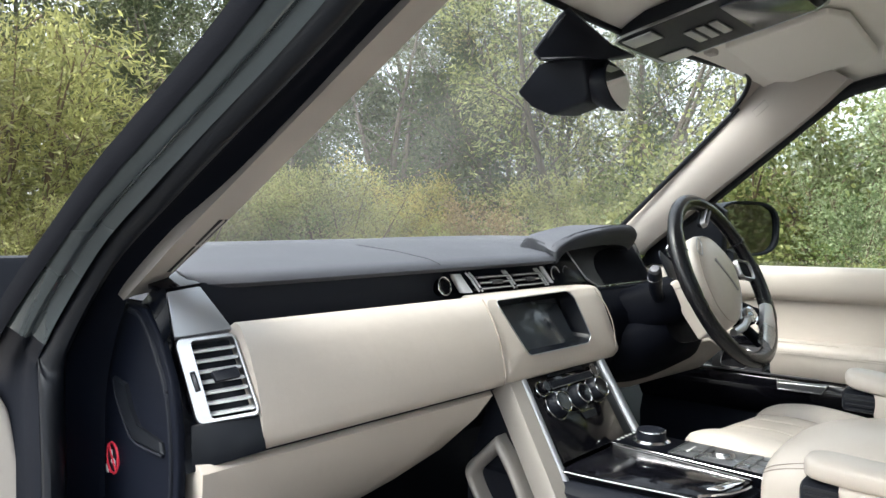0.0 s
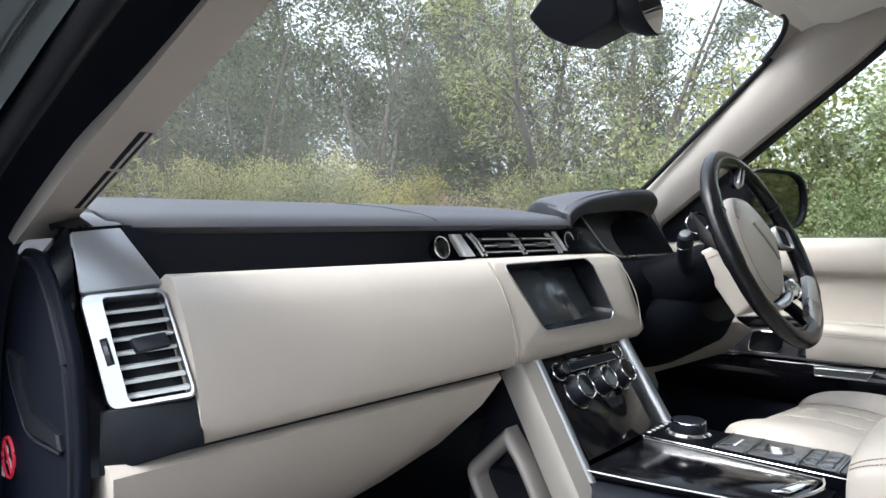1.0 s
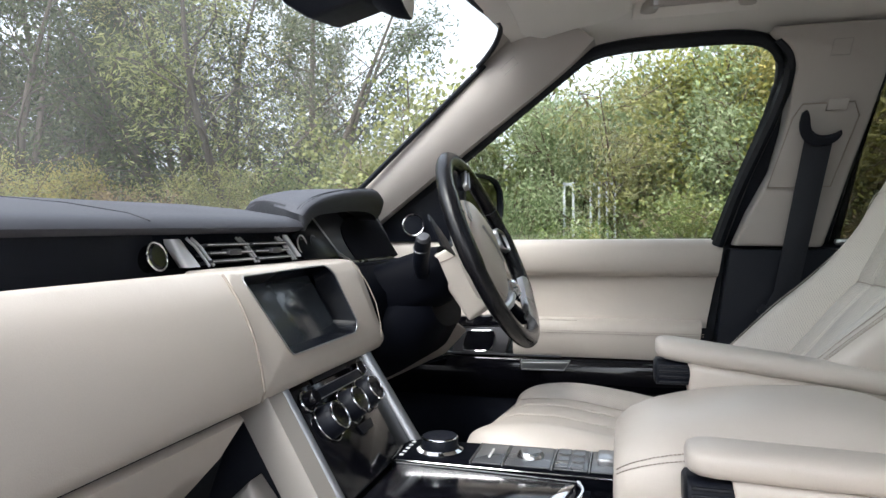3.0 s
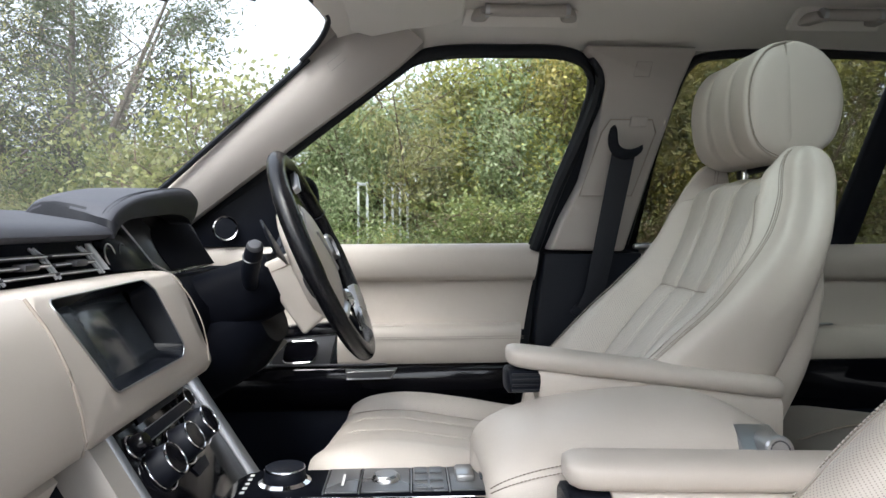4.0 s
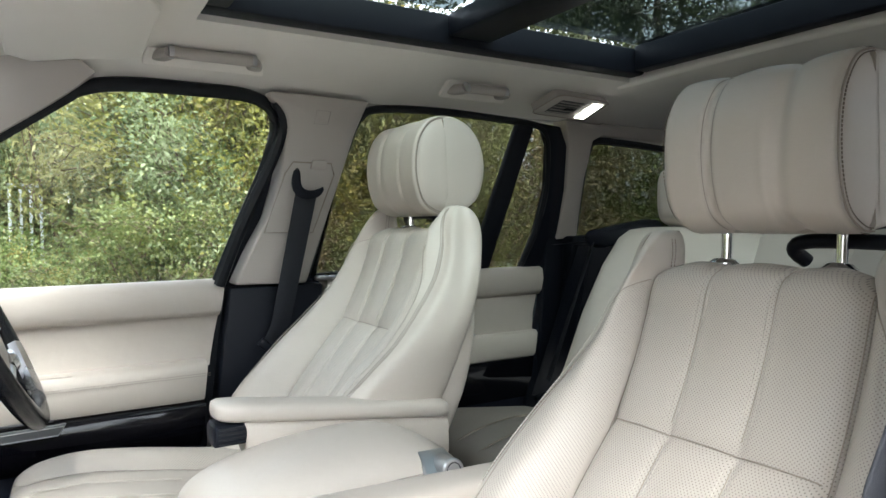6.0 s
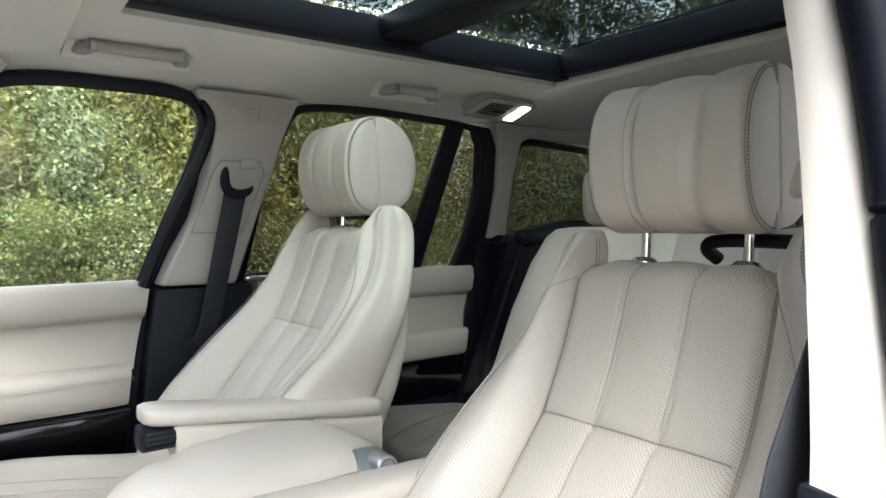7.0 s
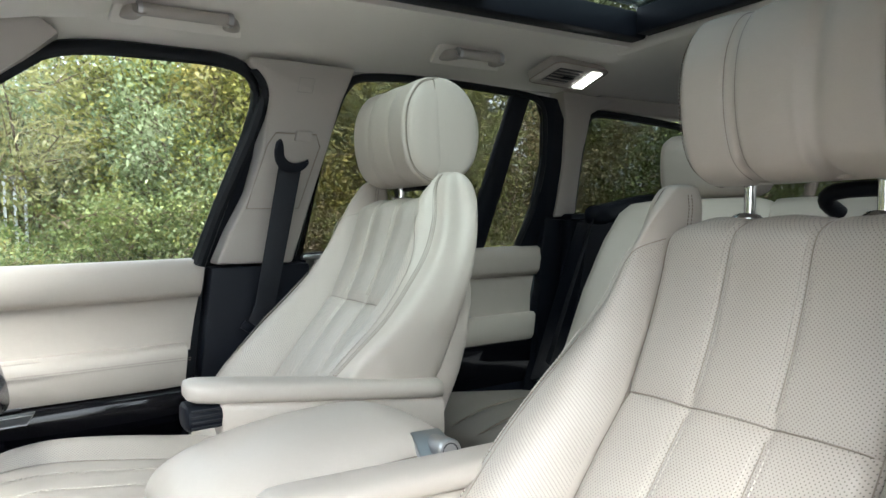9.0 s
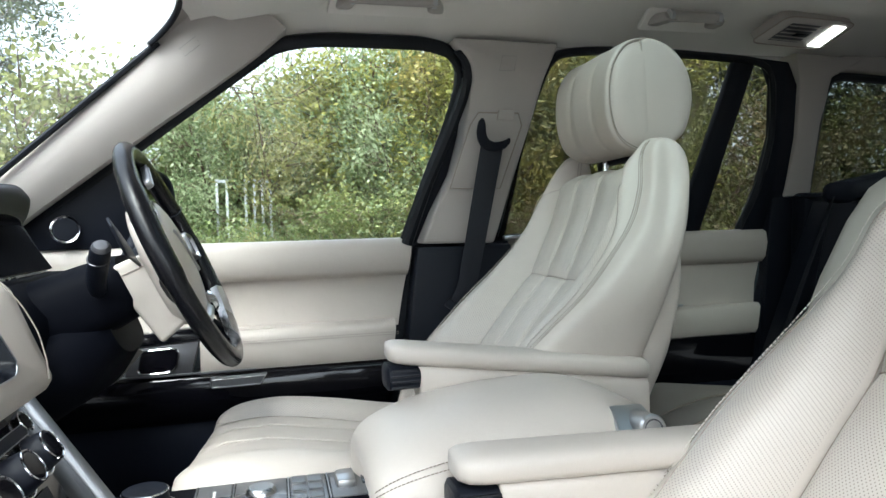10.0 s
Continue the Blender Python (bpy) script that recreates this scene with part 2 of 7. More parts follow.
L_bramble = leaf_mat("bramble_leaf", (0.05, 0.09, 0.025), (0.34, 0.38, 0.14), 0.4)
L_gold = leaf_mat("yellowing_leaf", (0.16, 0.17, 0.04), (0.54, 0.50, 0.15), 0.45)
L_brown = leaf_mat("browning_leaf", (0.10, 0.075, 0.035), (0.38, 0.29, 0.16), 0.35)
L_grass = leaf_mat("grass_blade", (0.05, 0.08, 0.02), (0.28, 0.30, 0.10))


# ---- mesh helpers ----
def cat(pts, n):
    """n points on a smooth curve through pts."""
    p = [np.array(q, float) for q in pts]
    p = [2 * p[0] - p[1]] + p + [2 * p[-1] - p[-2]]
    segs = len(p) - 3
    out = []
    for i in range(n):
        u = i / (n - 1) * segs
        k = min(int(u), segs - 1)
        f = u - k
        a, b, c, d = p[k:k + 4]
        out.append(0.5 * (2 * b + (c - a) * f + (2 * a - 5 * b + 4 * c - d) * f * f + (3 * b - a - 3 * c + d) * f ** 3))
    return out


def loft(rows, closed=True, caps=True, ring=False):
    """A skin over rows of points; closed: each row is a loop; ring: the last row joins the first."""
    bm = bmesh.new()
    vs = [[bm.verts.new(tuple(p)) for p in r] for r in rows]
    m = len(rows[0])
    for i in range(len(vs) - (0 if ring else 1)):
        a, b = vs[i], vs[(i + 1) % len(vs)]
        for j in range(m if closed else m - 1):
            k = (j + 1) % m
            bm.faces.new((a[j], a[k], b[k], b[j]))
    if caps and closed and not ring:
        bm.faces.new(vs[0][::-1])
        bm.faces.new(vs[-1])
    bmesh.ops.recalc_face_normals(bm, faces=bm.faces)
    return bm


def oval(c, u, v, a, b, e=2.0, n=20):
    """A superellipse loop round c with half-sizes a, b along u, v."""
    c, u, v = np.array(c, float), np.array(u, float), np.array(v, float)
    out = []
    for i in range(n):
        t = 2 * math.pi * i / n
        cs, sn = math.cos(t), math.sin(t)
        out.append(c + u * a * math.copysign(abs(cs) ** (2 / e), cs) + v * b * math.copysign(abs(sn) ** (2 / e), sn))
    return out


def tube(pts, r, n=8, closed=False, flat=1.0, up=(0, 0, 1)):
    """A round (or flattened) bar along pts."""
    pts = [np.array(p, float) for p in pts]
    rows = []
    m = len(pts)
    for i, p in enumerate(pts):
        a = pts[(i - 1) % m] if closed or i else pts[0]
        b = pts[(i + 1) % m] if closed or i < m - 1 else pts[-1]
        d = (b - a) / (np.linalg.norm(b - a) + 1e-9)
        w = np.array(up, float)
        if abs(d @ w) > 0.95:
            w = np.array((0.0, 1.0, 0.1))
        s = np.cross(d, w)
        s /= np.linalg.norm(s)
        t = np.cross(s, d)
        rr = r[i] if isinstance(r, (list, tuple)) else r
        rows.append(oval(p, s, t, rr, rr * flat, 2, n))
    return loft(rows, True, not closed, closed)


def box(c, size, bevel=0.004, seg=2, rot=None):
    """A bevelled block about c."""
    bm = bmesh.new()
    bmesh.ops.create_cube(bm, size=1)
    bmesh.ops.scale(bm, vec=size, verts=bm.verts)
    if bevel:
        bmesh.ops.bevel(bm, geom=bm.edges[:], offset=bevel, segments=seg, profile=0.5, affect="EDGES")
    if rot is not None:
        bmesh.ops.transform(bm, matrix=rot, verts=bm.verts)
    bmesh.ops.translate(bm, vec=c, verts=bm.verts)
    return bm


def slab(pts, off, bevel=0.003, seg=2):
    """A plate with outline pts, thick by the vector off."""
    bm = bmesh.new()
    a = [bm.verts.new(tuple(p)) for p in pts]
    b = [bm.verts.new(tuple(np.array(p, float) + np.array(off, float))) for p in pts]
    bm.faces.new(a)
    bm.faces.new(b[::-1])
    m = len(a)
    for i in range(m):
        j = (i + 1) % m
        bm.faces.new((a[j], a[i], b[i], b[j]))
    bmesh.ops.recalc_face_normals(bm, faces=bm.faces)
    if bevel:
        bmesh.ops.bevel(bm, geom=bm.edges[:], offset=bevel, segments=seg, profile=0.5, affect="EDGES")
    return bm


def spun(profile, m, n=28):
    """A turned body: profile of (radius, height), placed by the pose m."""
    rows = [[m @ Vector((r * math.cos(2 * math.pi * i / n), r * math.sin(2 * math.pi * i / n), h)) for i in range(n)]
            for r, h in profile]
    return loft(rows)


def joined(*bms):
    out = bmesh.new()
    for b in bms:
        me = bpy.data.meshes.new("tmp")
        b.to_mesh(me)
        b.free()
        out.from_mesh(me)
        bpy.data.meshes.remove(me)
    return out


def frame_to(z, x, at):
    """A pose whose local z points along z and local x near x."""
    z = Vector(z).normalized()
    y = z.cross(Vector(x)).normalized()
    x = y.cross(z)
    return Matrix.Translation(at) @ Matrix((x, y, z)).transposed().to_4x4()


def part(name, bm, material, parent=None, label="", angle=38):
    me = bpy.data.meshes.new(name)
    bm.to_mesh(me)
    bm.free()
    me.materials.append(material)
    me.polygons.foreach_set("use_smooth", [True] * len(me.polygons))
    me.set_sharp_from_angle(angle=radians(angle))
    ob = new(name, me)
    if parent is not None:
        ob.parent = parent
        if parent.parent is None:
            ob.matrix_parent_inverse = Matrix.Translation(-parent.location)
    if label:
        tagged(ob, label)
    return ob


def thing(name, at, label, category, group="", kind=""):
    ob = new(name)
    ob.empty_display_size = 0.05
    ob.location = at
    return tagged(ob, label, category, group, kind)


def rounded(y0, y1, z0, z1, r, n=6):
    """Outline of a rounded rectangle as (y, z) pairs."""
    out = []
    for cy, cz, a0 in ((y1 - r, z1 - r, 0), (y0 + r, z1 - r, 90), (y0 + r, z0 + r, 180), (y1 - r, z0 + r, 270)):
        for i in range(n):
            a = radians(a0 + 90 * i / (n - 1))
            out.append((cy + r * math.cos(a), cz + r * math.sin(a)))
    return out


def stitches(pts, gap=0.006, r=0.0009):
    """A row of small thread stitches along a line."""
    pts = [np.array(p, float) for p in pts]
    seg = [np.linalg.norm(b - a) for a, b in zip(pts, pts[1:])]
    total = sum(seg)
    def at(s):
        for a, b, d in zip(pts, pts[1:], seg):
            if s <= d:
                return a + (b - a) * (s / max(d, 1e-9))
            s -= d
        return pts[-1]
    bm = bmesh.new()
    k = int(total / gap)
    for i in range(k):
        a, b = at(i * gap), at(i * gap + gap * 0.68)
        d = b - a
        L = np.linalg.norm(d)
        if L < 1e-6:
            continue
        d /= L
        w = np.cross(d, (0.3, 0.5, 0.8))
        w /= np.linalg.norm(w)
        t = np.cross(d, w)
        v = []
        for q in (a, b):
            v += [bm.verts.new(tuple(q + r * (w * x + t * y))) for x, y in ((1, 1), (-1, 1), (-1, -1), (1, -1))]
        for j in range(4):
            bm.faces.new((v[j], v[(j + 1) % 4], v[4 + (j + 1) % 4], v[4 + j]))
    return bm


def lay_out(ob, rows):
    """Flat coordinates in metres over a skin of rows, for patterns that follow it."""
    n = len(rows[0])
    mid = n // 2
    v = np.concatenate([[0.0], np.cumsum([np.linalg.norm(np.subtract(b[mid], a[mid])) for a, b in zip(rows, rows[1:])])])
    uv = []
    for r, h in zip(rows, v):
        d = np.concatenate([[0.0], np.cumsum([np.linalg.norm(np.subtract(b, a)) for a, b in zip(r, r[1:])])])
        uv += [(u, h) for u in d]
    lay = ob.data.uv_layers.new(name="length")
    for lp in ob.data.loops:
        lay.data[lp.index].uv = uv[lp.vertex_index]
    return ob


# ---- the car's shell ----
def gy(z):
    """Depth of the driver's side windows at height z."""
    return 0.773 - 0.303 * (z - 1.196)


def side_loop(xz, n, shift=0.0):
    return [(x, gy(z) + shift, z) for x, z in cat(xz, n)]


car = thing("car", (0.5, 0, 0), "dark green parked car with a cream leather cabin", "car")
# floor pan, sills and outer skins
part("floor_pan", box((0.55, 0, 0.47), (2.6, 1.5, 0.05), 0.01), M_carpet, car, "dark carpeted floor")
part("sill", box((0.2, -0.74, 0.50), (1.3, 0.16, 0.14), 0.02), M_black, car, "black door sill")
part("outer_side", slab([(-0.75, 0.93, 0.45), (2.3, 0.93, 0.45), (2.3, 0.90, 1.12), (-0.75, 0.93, 1.12)], (0, 0.03, 0), 0.01),
     M_paint, car, "dark green painted body side")
part("rear_side", slab([(0.72, -0.93, 0.45), (2.3, -0.93, 0.45), (2.3, -0.90, 1.15), (0.72, -0.90, 1.15)], (0, -0.03, 0), 0.01),
     M_paint, car, "dark green painted body side")
part("bulkhead", box((-0.74, 0, 0.86), (0.05, 1.6, 0.78), 0.01), M_black, car)
part("boot_floor", box((1.95, 0, 0.82), (0.7, 1.4, 0.04), 0.01), M_carpet, car)

# headliner with the roof opening
SX0, SX1, SY = 0.33, 1.320, 0.358


def liner_z(x, y):
    return 1.664 - 0.052 * (abs(y) / 0.66) ** 3 - 0.03 * max(0, (0.15 - x) / 0.2) ** 2 - 0.03 * max(0, (x - 1.5) / 0.6) ** 2


def liner():
    xs = [-0.06, -0.02, 0.04, 0.1, 0.18, 0.26, SX0] + [SX0 + (SX1 - SX0) * i / 12 for i in range(1, 13)] + [1.45, 1.6, 1.8, 2.0, 2.2]
    ys = [-0.67, -0.655, -0.63, -0.59, -0.55, -0.5, -0.45, -SY, -0.2, 0, 0.2, SY, 0.45, 0.5, 0.55, 0.59, 0.63, 0.655, 0.67]
    bm = bmesh.new()
    v = {}
    for i, x in enumerate(xs):
        for j, y in enumerate(ys):
            b = 1 - (min(0.66, abs(y) * 1.09) / 0.66) ** 2
            xf = 0.033 - 0.071 * b
            xx = xf + (0.0, 0.03, 0.065)[i] if i < 3 else max(x, xf + 0.08)
            v[i, j] = bm.verts.new((xx, y, liner_z(xx, y)))
    for i in range(len(xs) - 1):
        for j in range(len(ys) - 1):
            if SX0 - 1e-6 <= xs[i] < SX1 - 1e-6 and -SY - 1e-6 <= ys[j] < SY - 1e-6:
                continue
            bm.faces.new((v[i, j], v[i, j + 1], v[i + 1, j + 1], v[i + 1, j]))
    ret = bmesh.ops.extrude_face_region(bm, geom=bm.faces[:])
    bmesh.ops.translate(bm, vec=(0, 0, 0.025), verts=[g for g in ret["geom"] if isinstance(g, bmesh.types.BMVert)])
    bmesh.ops.recalc_face_normals(bm, faces=bm.faces)
    return bm


ceiling = tagged(part("ceiling", liner(), M_liner, None, angle=60), "pale beige fabric headliner of the car", "ceiling", kind="structure")
# roof skin
part("roof_skin", loft([[(x, y, liner_z(x, y) + 0.075) for y in np.linspace(-0.72, -SY, 6)] for x in np.linspace(0.07, 2.25, 10)], False, False),
     M_paint, car, "dark green roof skin")
part("roof_skin", loft([[(x, y, liner_z(x, y) + 0.075) for y in np.linspace(SY, 0.72, 6)] for x in np.linspace(0.07, 2.25, 10)], False, False),
     M_paint, car, "dark green roof skin")
part("roof_skin", loft([[(x, y, 1.745) for y in np.linspace(-SY, SY, 3)] for x in (SX1, 1.7, 2.25)], False, False), M_paint, car)
part("roof_skin", loft([[(x, y, 1.735) for y in np.linspace(-SY, SY, 3)] for x in (0.0, 0.1, SX0)], False, False), M_paint, car)

# glass roof: black frame, cross bar and two tinted panes
roofglass = thing("glass_roof", (0.83, 0, 1.70), "two-pane tinted panoramic glass roof with a black frame", "roof window", kind="structure")
zf0, zf1 = 1.664, 1.722
part("frame_rail", box((0.5 * (SX0 + SX1), SY - 0.024, 0.5 * (zf0 + zf1)), (SX1 - SX0, 0.045, zf1 - zf0), 0.006), M_black, roofglass)
part("frame_rail", box((0.5 * (SX0 + SX1), -SY + 0.024, 0.5 * (zf0 + zf1)), (SX1 - SX0, 0.045, zf1 - zf0), 0.006), M_black, roofglass)
part("frame_rail", box((SX0 + 0.02, 0, 0.5 * (zf0 + zf1)), (0.04, 2 * SY - 0.1, zf1 - zf0), 0.006), M_black, roofglass)
part("frame_rail", box((SX1 - 0.02, 0, 0.5 * (zf0 + zf1) + 0.004), (0.04, 2 * SY - 0.1, zf1 - zf0), 0.006), M_black, roofglass)
part("cross_bar", box((0.83, 0, 1.70), (0.10, 2 * SY - 0.095, 0.045), 0.008), M_black, roofglass)
part("pane", box((0.57, 0, 1.735), (0.44, 2 * SY - 0.08, 0.005), 0), G_roof, roofglass, "tinted glass pane")
part("pane", box((1.10, 0, 1.735), (0.44, 2 * SY - 0.08, 0.005), 0), G_roof, roofglass, "tinted glass pane")
part("rear_lip", tube([(SX1 + 0.012, y, 1.668 - 0.02 * abs(y)) for y in np.linspace(-0.42, 0.40, 12)], 0.014, 10), M_liner, roofglass, "fabric-covered lip")

# windscreen, bowed forward in the middle
def wind(y, s):
    """A point of the windscreen: y across, s from foot (0) to top (1)."""
    b = 1 - (y / 0.66) ** 2
    yy = y * (1.03 - 0.12 * s)
    return (-0.445 + 0.485 * s - 0.14 * b * (1 - 0.5 * s), yy, 1.24 + 0.40 * s)


ys = np.linspace(-0.66, 0.66, 17)
windscreen = tagged(part("windscreen", joined(
    loft([[wind(y, s) for y in ys] for s in np.linspace(0, 1, 6)], False, False)), G_wind, None),
    "dusty raked laminated windscreen with a rubber edge", "window", kind="structure")
part("windscreen_seal", tube([tuple(np.array(wind(0.655, s)) + (0.012, 0.008, -0.002)) for s in np.linspace(0, 0.84, 10)], 0.0065, 8),
     M_rubber, car)
part("windscreen_top_seal", tube([tuple(np.array(wind(y, 0.985)) + (0, 0, 0.002)) for y in np.linspace(-0.6, 0.57, 14)], 0.006, 8), M_rubber, car)
arc = [(0.57 + 0.085 * math.sin(a), 0.825 + 0.16 * math.cos(a)) for a in np.linspace(0, math.pi / 2, 14)]
inw = np.array((0.006, -0.006, -0.004))
part("windscreen_corner_seal", tube([tuple(np.array(wind(y, s)) + inw) for y, s in arc], 0.0055, 8), M_rubber, car)
outer = [(0.55 + 0.15 * min(1, 2 * u), 1.03 - 0.22 * max(0, 2 * u - 1)) for u in np.linspace(0, 1, 14)]
part("corner_fill", loft([[np.array(wind(*p)) + inw * 0.6, np.array(wind(*q)) + inw, np.array(wind(*q)), np.array(wind(*p)) - inw * 0.2] for p, q in zip(arc, outer)]), M_trim, car)

# driver's side A-pillar trim
def pillar_right():
    f = [(-0.42, 0.705, 1.25), (-0.334, 0.683, 1.326), (-0.15, 0.645, 1.476), (0.035, 0.607, 1.630), (0.10, 0.59, 1.66)]
    g = [(-0.33, 0.715, 1.225), (-0.262, 0.700, 1.275), (-0.084, 0.668, 1.400), (0.125, 0.632, 1.545), (0.20, 0.60, 1.605)]
    F, G = cat(f, 16), cat(g, 16)
    rows = []
    for a, b in zip(F, G):
        r = []
        for i in range(7):
            u = i / 6
            p = a * (1 - u) + b * u
            p = p + np.array((0, -0.016, 0.004)) * (1 - (2 * u - 1) ** 2)
            r.append(p)
        r += [b + (0, 0.05, 0), a + (0, 0.05, 0)]
        rows.append(r)
    return loft(rows)


part("pillar_trim", pillar_right(), M_trim, car, "cream A-pillar trim with an airbag mark", angle=50)
part("airbag_mark", tube([(0.012, 0.5925, 1.558), (0.040, 0.587, 1.579), (0.048, 0.589, 1.566), (0.020, 0.5945, 1.545)], 0.0007, 5, True),
     M_champagne, car)

# driver's door window: rubber frame, glass and outer frame
W1 = [(-0.33, 1.20), (-0.27, 1.268), (-0.084, 1.400), (0.131, 1.552), (0.185, 1.585), (0.26, 1.598), (0.375, 1.600), (0.48, 1.598), (0.535, 1.58), (0.552, 1.538),
      (0.540, 1.459), (0.49, 1.32), (0.448, 1.198)]
part("window_seal", tube(side_loop(W1, 70, -0.004), 0.0105, 8, flat=1.4), M_rubber, car, "black rubber window seal")
part("window_seal", tube(side_loop([(0.448, 1.190), (0.49, 1.32), (0.545, 1.459), (0.566, 1.530), (0.562, 1.566), (0.545, 1.588)], 36, -0.02), 0.013, 8),
     M_rubber, car, "black rubber door seal")
part("window_pane", slab([(x, gy(z) + 0.012, z) for x, z in W1], (0, 0.004, 0), 0), G_clear, car, "clear door glass")
part("sail_panel", slab([(-0.345, 0.745, 1.20), (-0.30, 0.74, 1.255), (-0.13, 0.715, 1.37), (-0.10, 0.73, 1.34), (-0.115, 0.755, 1.20)], (0, 0.03, 0), 0.004),
     M_black, car, "black sail panel with a tweeter")
tw = part("tweeter", spun([(0.021, 0), (0.025, 0.003), (0.027, 0.001), (0.027, -0.004)], frame_to((0.45, -0.9, -0.05), (1, 0, 0.3), (-0.223, 0.726, 1.240)), 32), M_chrome, car, "chrome-ringed tweeter")
part("grille", spun([(0.003, 0.004), (0.021, 0.0025), (0.021, 0)], frame_to((0.45, -0.9, -0.05), (1, 0, 0.3), (-0.223, 0.726, 1.240)), 32), M_mesh, tw)

part("roof_side_trim", box((1.18, 0.700, 1.640), (2.04, 0.05, 0.064), 0.006), M_trim, car)

# driver's side B-pillar
part("pillar_outer", slab([(x, gy(z) + 0.024, z) for x, z in ((0.450, 1.19), (0.69, 1.19), (0.718, 1.381), (0.745, 1.511), (0.77, 1.60), (0.555, 1.60), (0.557, 1.538), (0.546, 1.459), (0.496, 1.32))], (0, 0.03, 0), 0.003), M_black, car, "black outer B-pillar")
part("pillar_trim", slab([(0.478, 0.735, 1.189), (0.645, 0.735, 1.186), (0.682, 0.690, 1.34), (0.706, 0.664, 1.43), (0.730, 0.634, 1.53), (0.760, 0.618, 1.605), (0.60, 0.618, 1.607), (0.528, 0.618, 1.607),
                          (0.530, 0.618, 1.593), (0.543, 0.618, 1.584), (0.557, 0.620, 1.572), (0.567, 0.626, 1.556), (0.573, 0.636, 1.532), (0.570, 0.648, 1.505), (0.561, 0.667, 1.42), (0.543, 0.690, 1.34), (0.505, 0.715, 1.26)], (0, 0.07, 0.0), 0.007, 3),
     M_trim, car, "cream B-pillar trim")
SLIDE = [(0.533, 0.697, 1.306), (0.570, 0.657, 1.436), (0.586, 0.650, 1.461), (0.675, 0.650, 1.461), (0.684, 0.657, 1.436), (0.646, 0.697, 1.306)]
part("slide_groove", tube([(x, y - 0.0045, z) for x, y, z in SLIDE], 0.0016, 5, True), M_seam, car)
part("belt_height_slide", slab(SLIDE, (0, -0.005, -0.001), 0.003),
     M_trim, car, "cream belt height adjuster plate")
part("slide_button", slab([(0.625, 0.648, 1.447), (0.661, 0.648, 1.447), (0.664, 0.643, 1.467), (0.628, 0.643, 1.467)], (0, -0.006, -0.001), 0.002), M_trim, car)
part("airbag_mark", tube([(0.628, 0.6255, 1.545), (0.660, 0.6255, 1.545), (0.664, 0.6165, 1.573), (0.632, 0.6165, 1.573)], 0.0007, 5, True), M_champagne, car)
part("pillar_base", slab([(0.42, 0.742, 0.80), (0.66, 0.742, 0.80), (0.69, 0.742, 1.183), (0.47, 0.742, 1.183)], (0, 0.07, 0), 0.008),
     M_black, car, "black lower B-pillar trim")
part("pillar_core", slab([(0.33, 0.800, 0.50), (0.78, 0.800, 0.50), (0.78, 0.800, 1.205), (0.33, 0.800, 1.190)], (0, 0.03, 0), 0.004), M_black, car, "black inner pillar panel")
part("pillar_base", slab([(0.40, 0.748, 0.50), (0.70, 0.748, 0.50), (0.66, 0.748, 0.80), (0.42, 0.748, 0.80)], (0, 0.07, 0), 0.008), M_black, car)

# rear door window, quarter light and load-space window on the driver's side
W2 = [(0.655, 1.20), (0.692, 1.381), (0.728, 1.511), (0.752, 1.572), (0.80, 1.594), (0.95, 1.601), (1.10, 1.598), (1.25, 1.591), (1.30, 1.578), (1.325, 1.54), (1.348, 1.42), (1.338, 1.30), (1.305, 1.20)]
part("window_seal", tube(side_loop(W2, 60, -0.006), 0.008, 8, flat=1.2), M_rubber, car, "black rubber window seal")
part("window_pane", slab([(x, gy(z) + 0.012, z) for x, z in W2], (0, 0.004, 0), 0), G_tint, car, "tinted rear door glass")
part("window_divider", slab([(1.205, gy(1.59) - 0.012, 1.59), (1.262, gy(1.59) - 0.012, 1.59), (1.19, gy(1.19) - 0.012, 1.19), (1.125, gy(1.19) - 0.012, 1.19)], (0, 0.02, 0), 0.004),
     M_black, car, "black window divider")
part("door_frame", slab([(x, gy(z) - 0.014, z) for x, z in ((1.27, 1.596), (1.352, 1.590), (1.388, 1.54), (1.41, 1.42), (1.415, 1.30), (1.40, 1.19), (1.305, 1.19), (1.338, 1.30), (1.348, 1.42), (1.325, 1.54), (1.300, 1.578))],
                        (0, 0.03, 0), 0.005), M_black, car, "black rear door frame")
part("pillar_trim", slab([(x, gy(z) - 0.02, z) for x, z in ((1.36, 1.61), (1.56, 1.60), (1.478, 1.558), (1.475, 1.45), (1.49, 1.28), (1.412, 1.275), (1.412, 1.42), (1.39, 1.54))],
                         (0, 0.06, 0), 0.006), M_trim, car, "cream C-pillar trim")
W3 = [(1.485, 1.28), (1.472, 1.45), (1.474, 1.535), (1.50, 1.560), (1.60, 1.560), (1.80, 1.55), (1.98, 1.53), (2.02, 1.48), (2.02, 1.30)]
part("window_seal", tube(side_loop(W3, 50, -0.008), 0.011, 8), M_rubber, car, "black rubber window seal")
part("window_pane", slab([(x, gy(z) + 0.012, z) for x, z in W3], (0, 0.004, 0), 0), G_dark, car, "tinted load-space glass")
part("load_side_trim", slab([(1.42, 0.69, 0.85), (2.25, 0.69, 0.85), (2.25, 0.69, 1.29), (1.44, 0.69, 1.285)], (0, 0.05, 0), 0.01), M_black, car, "black load-space side trim")
part("roof_side_trim", slab([(x, gy(z) - 0.012, z) for x, z in ((1.50, 1.575), (2.2, 1.56), (2.2, 1.61), (1.50, 1.61))], (0, 0.05, 0), 0.006), M_trim, car)
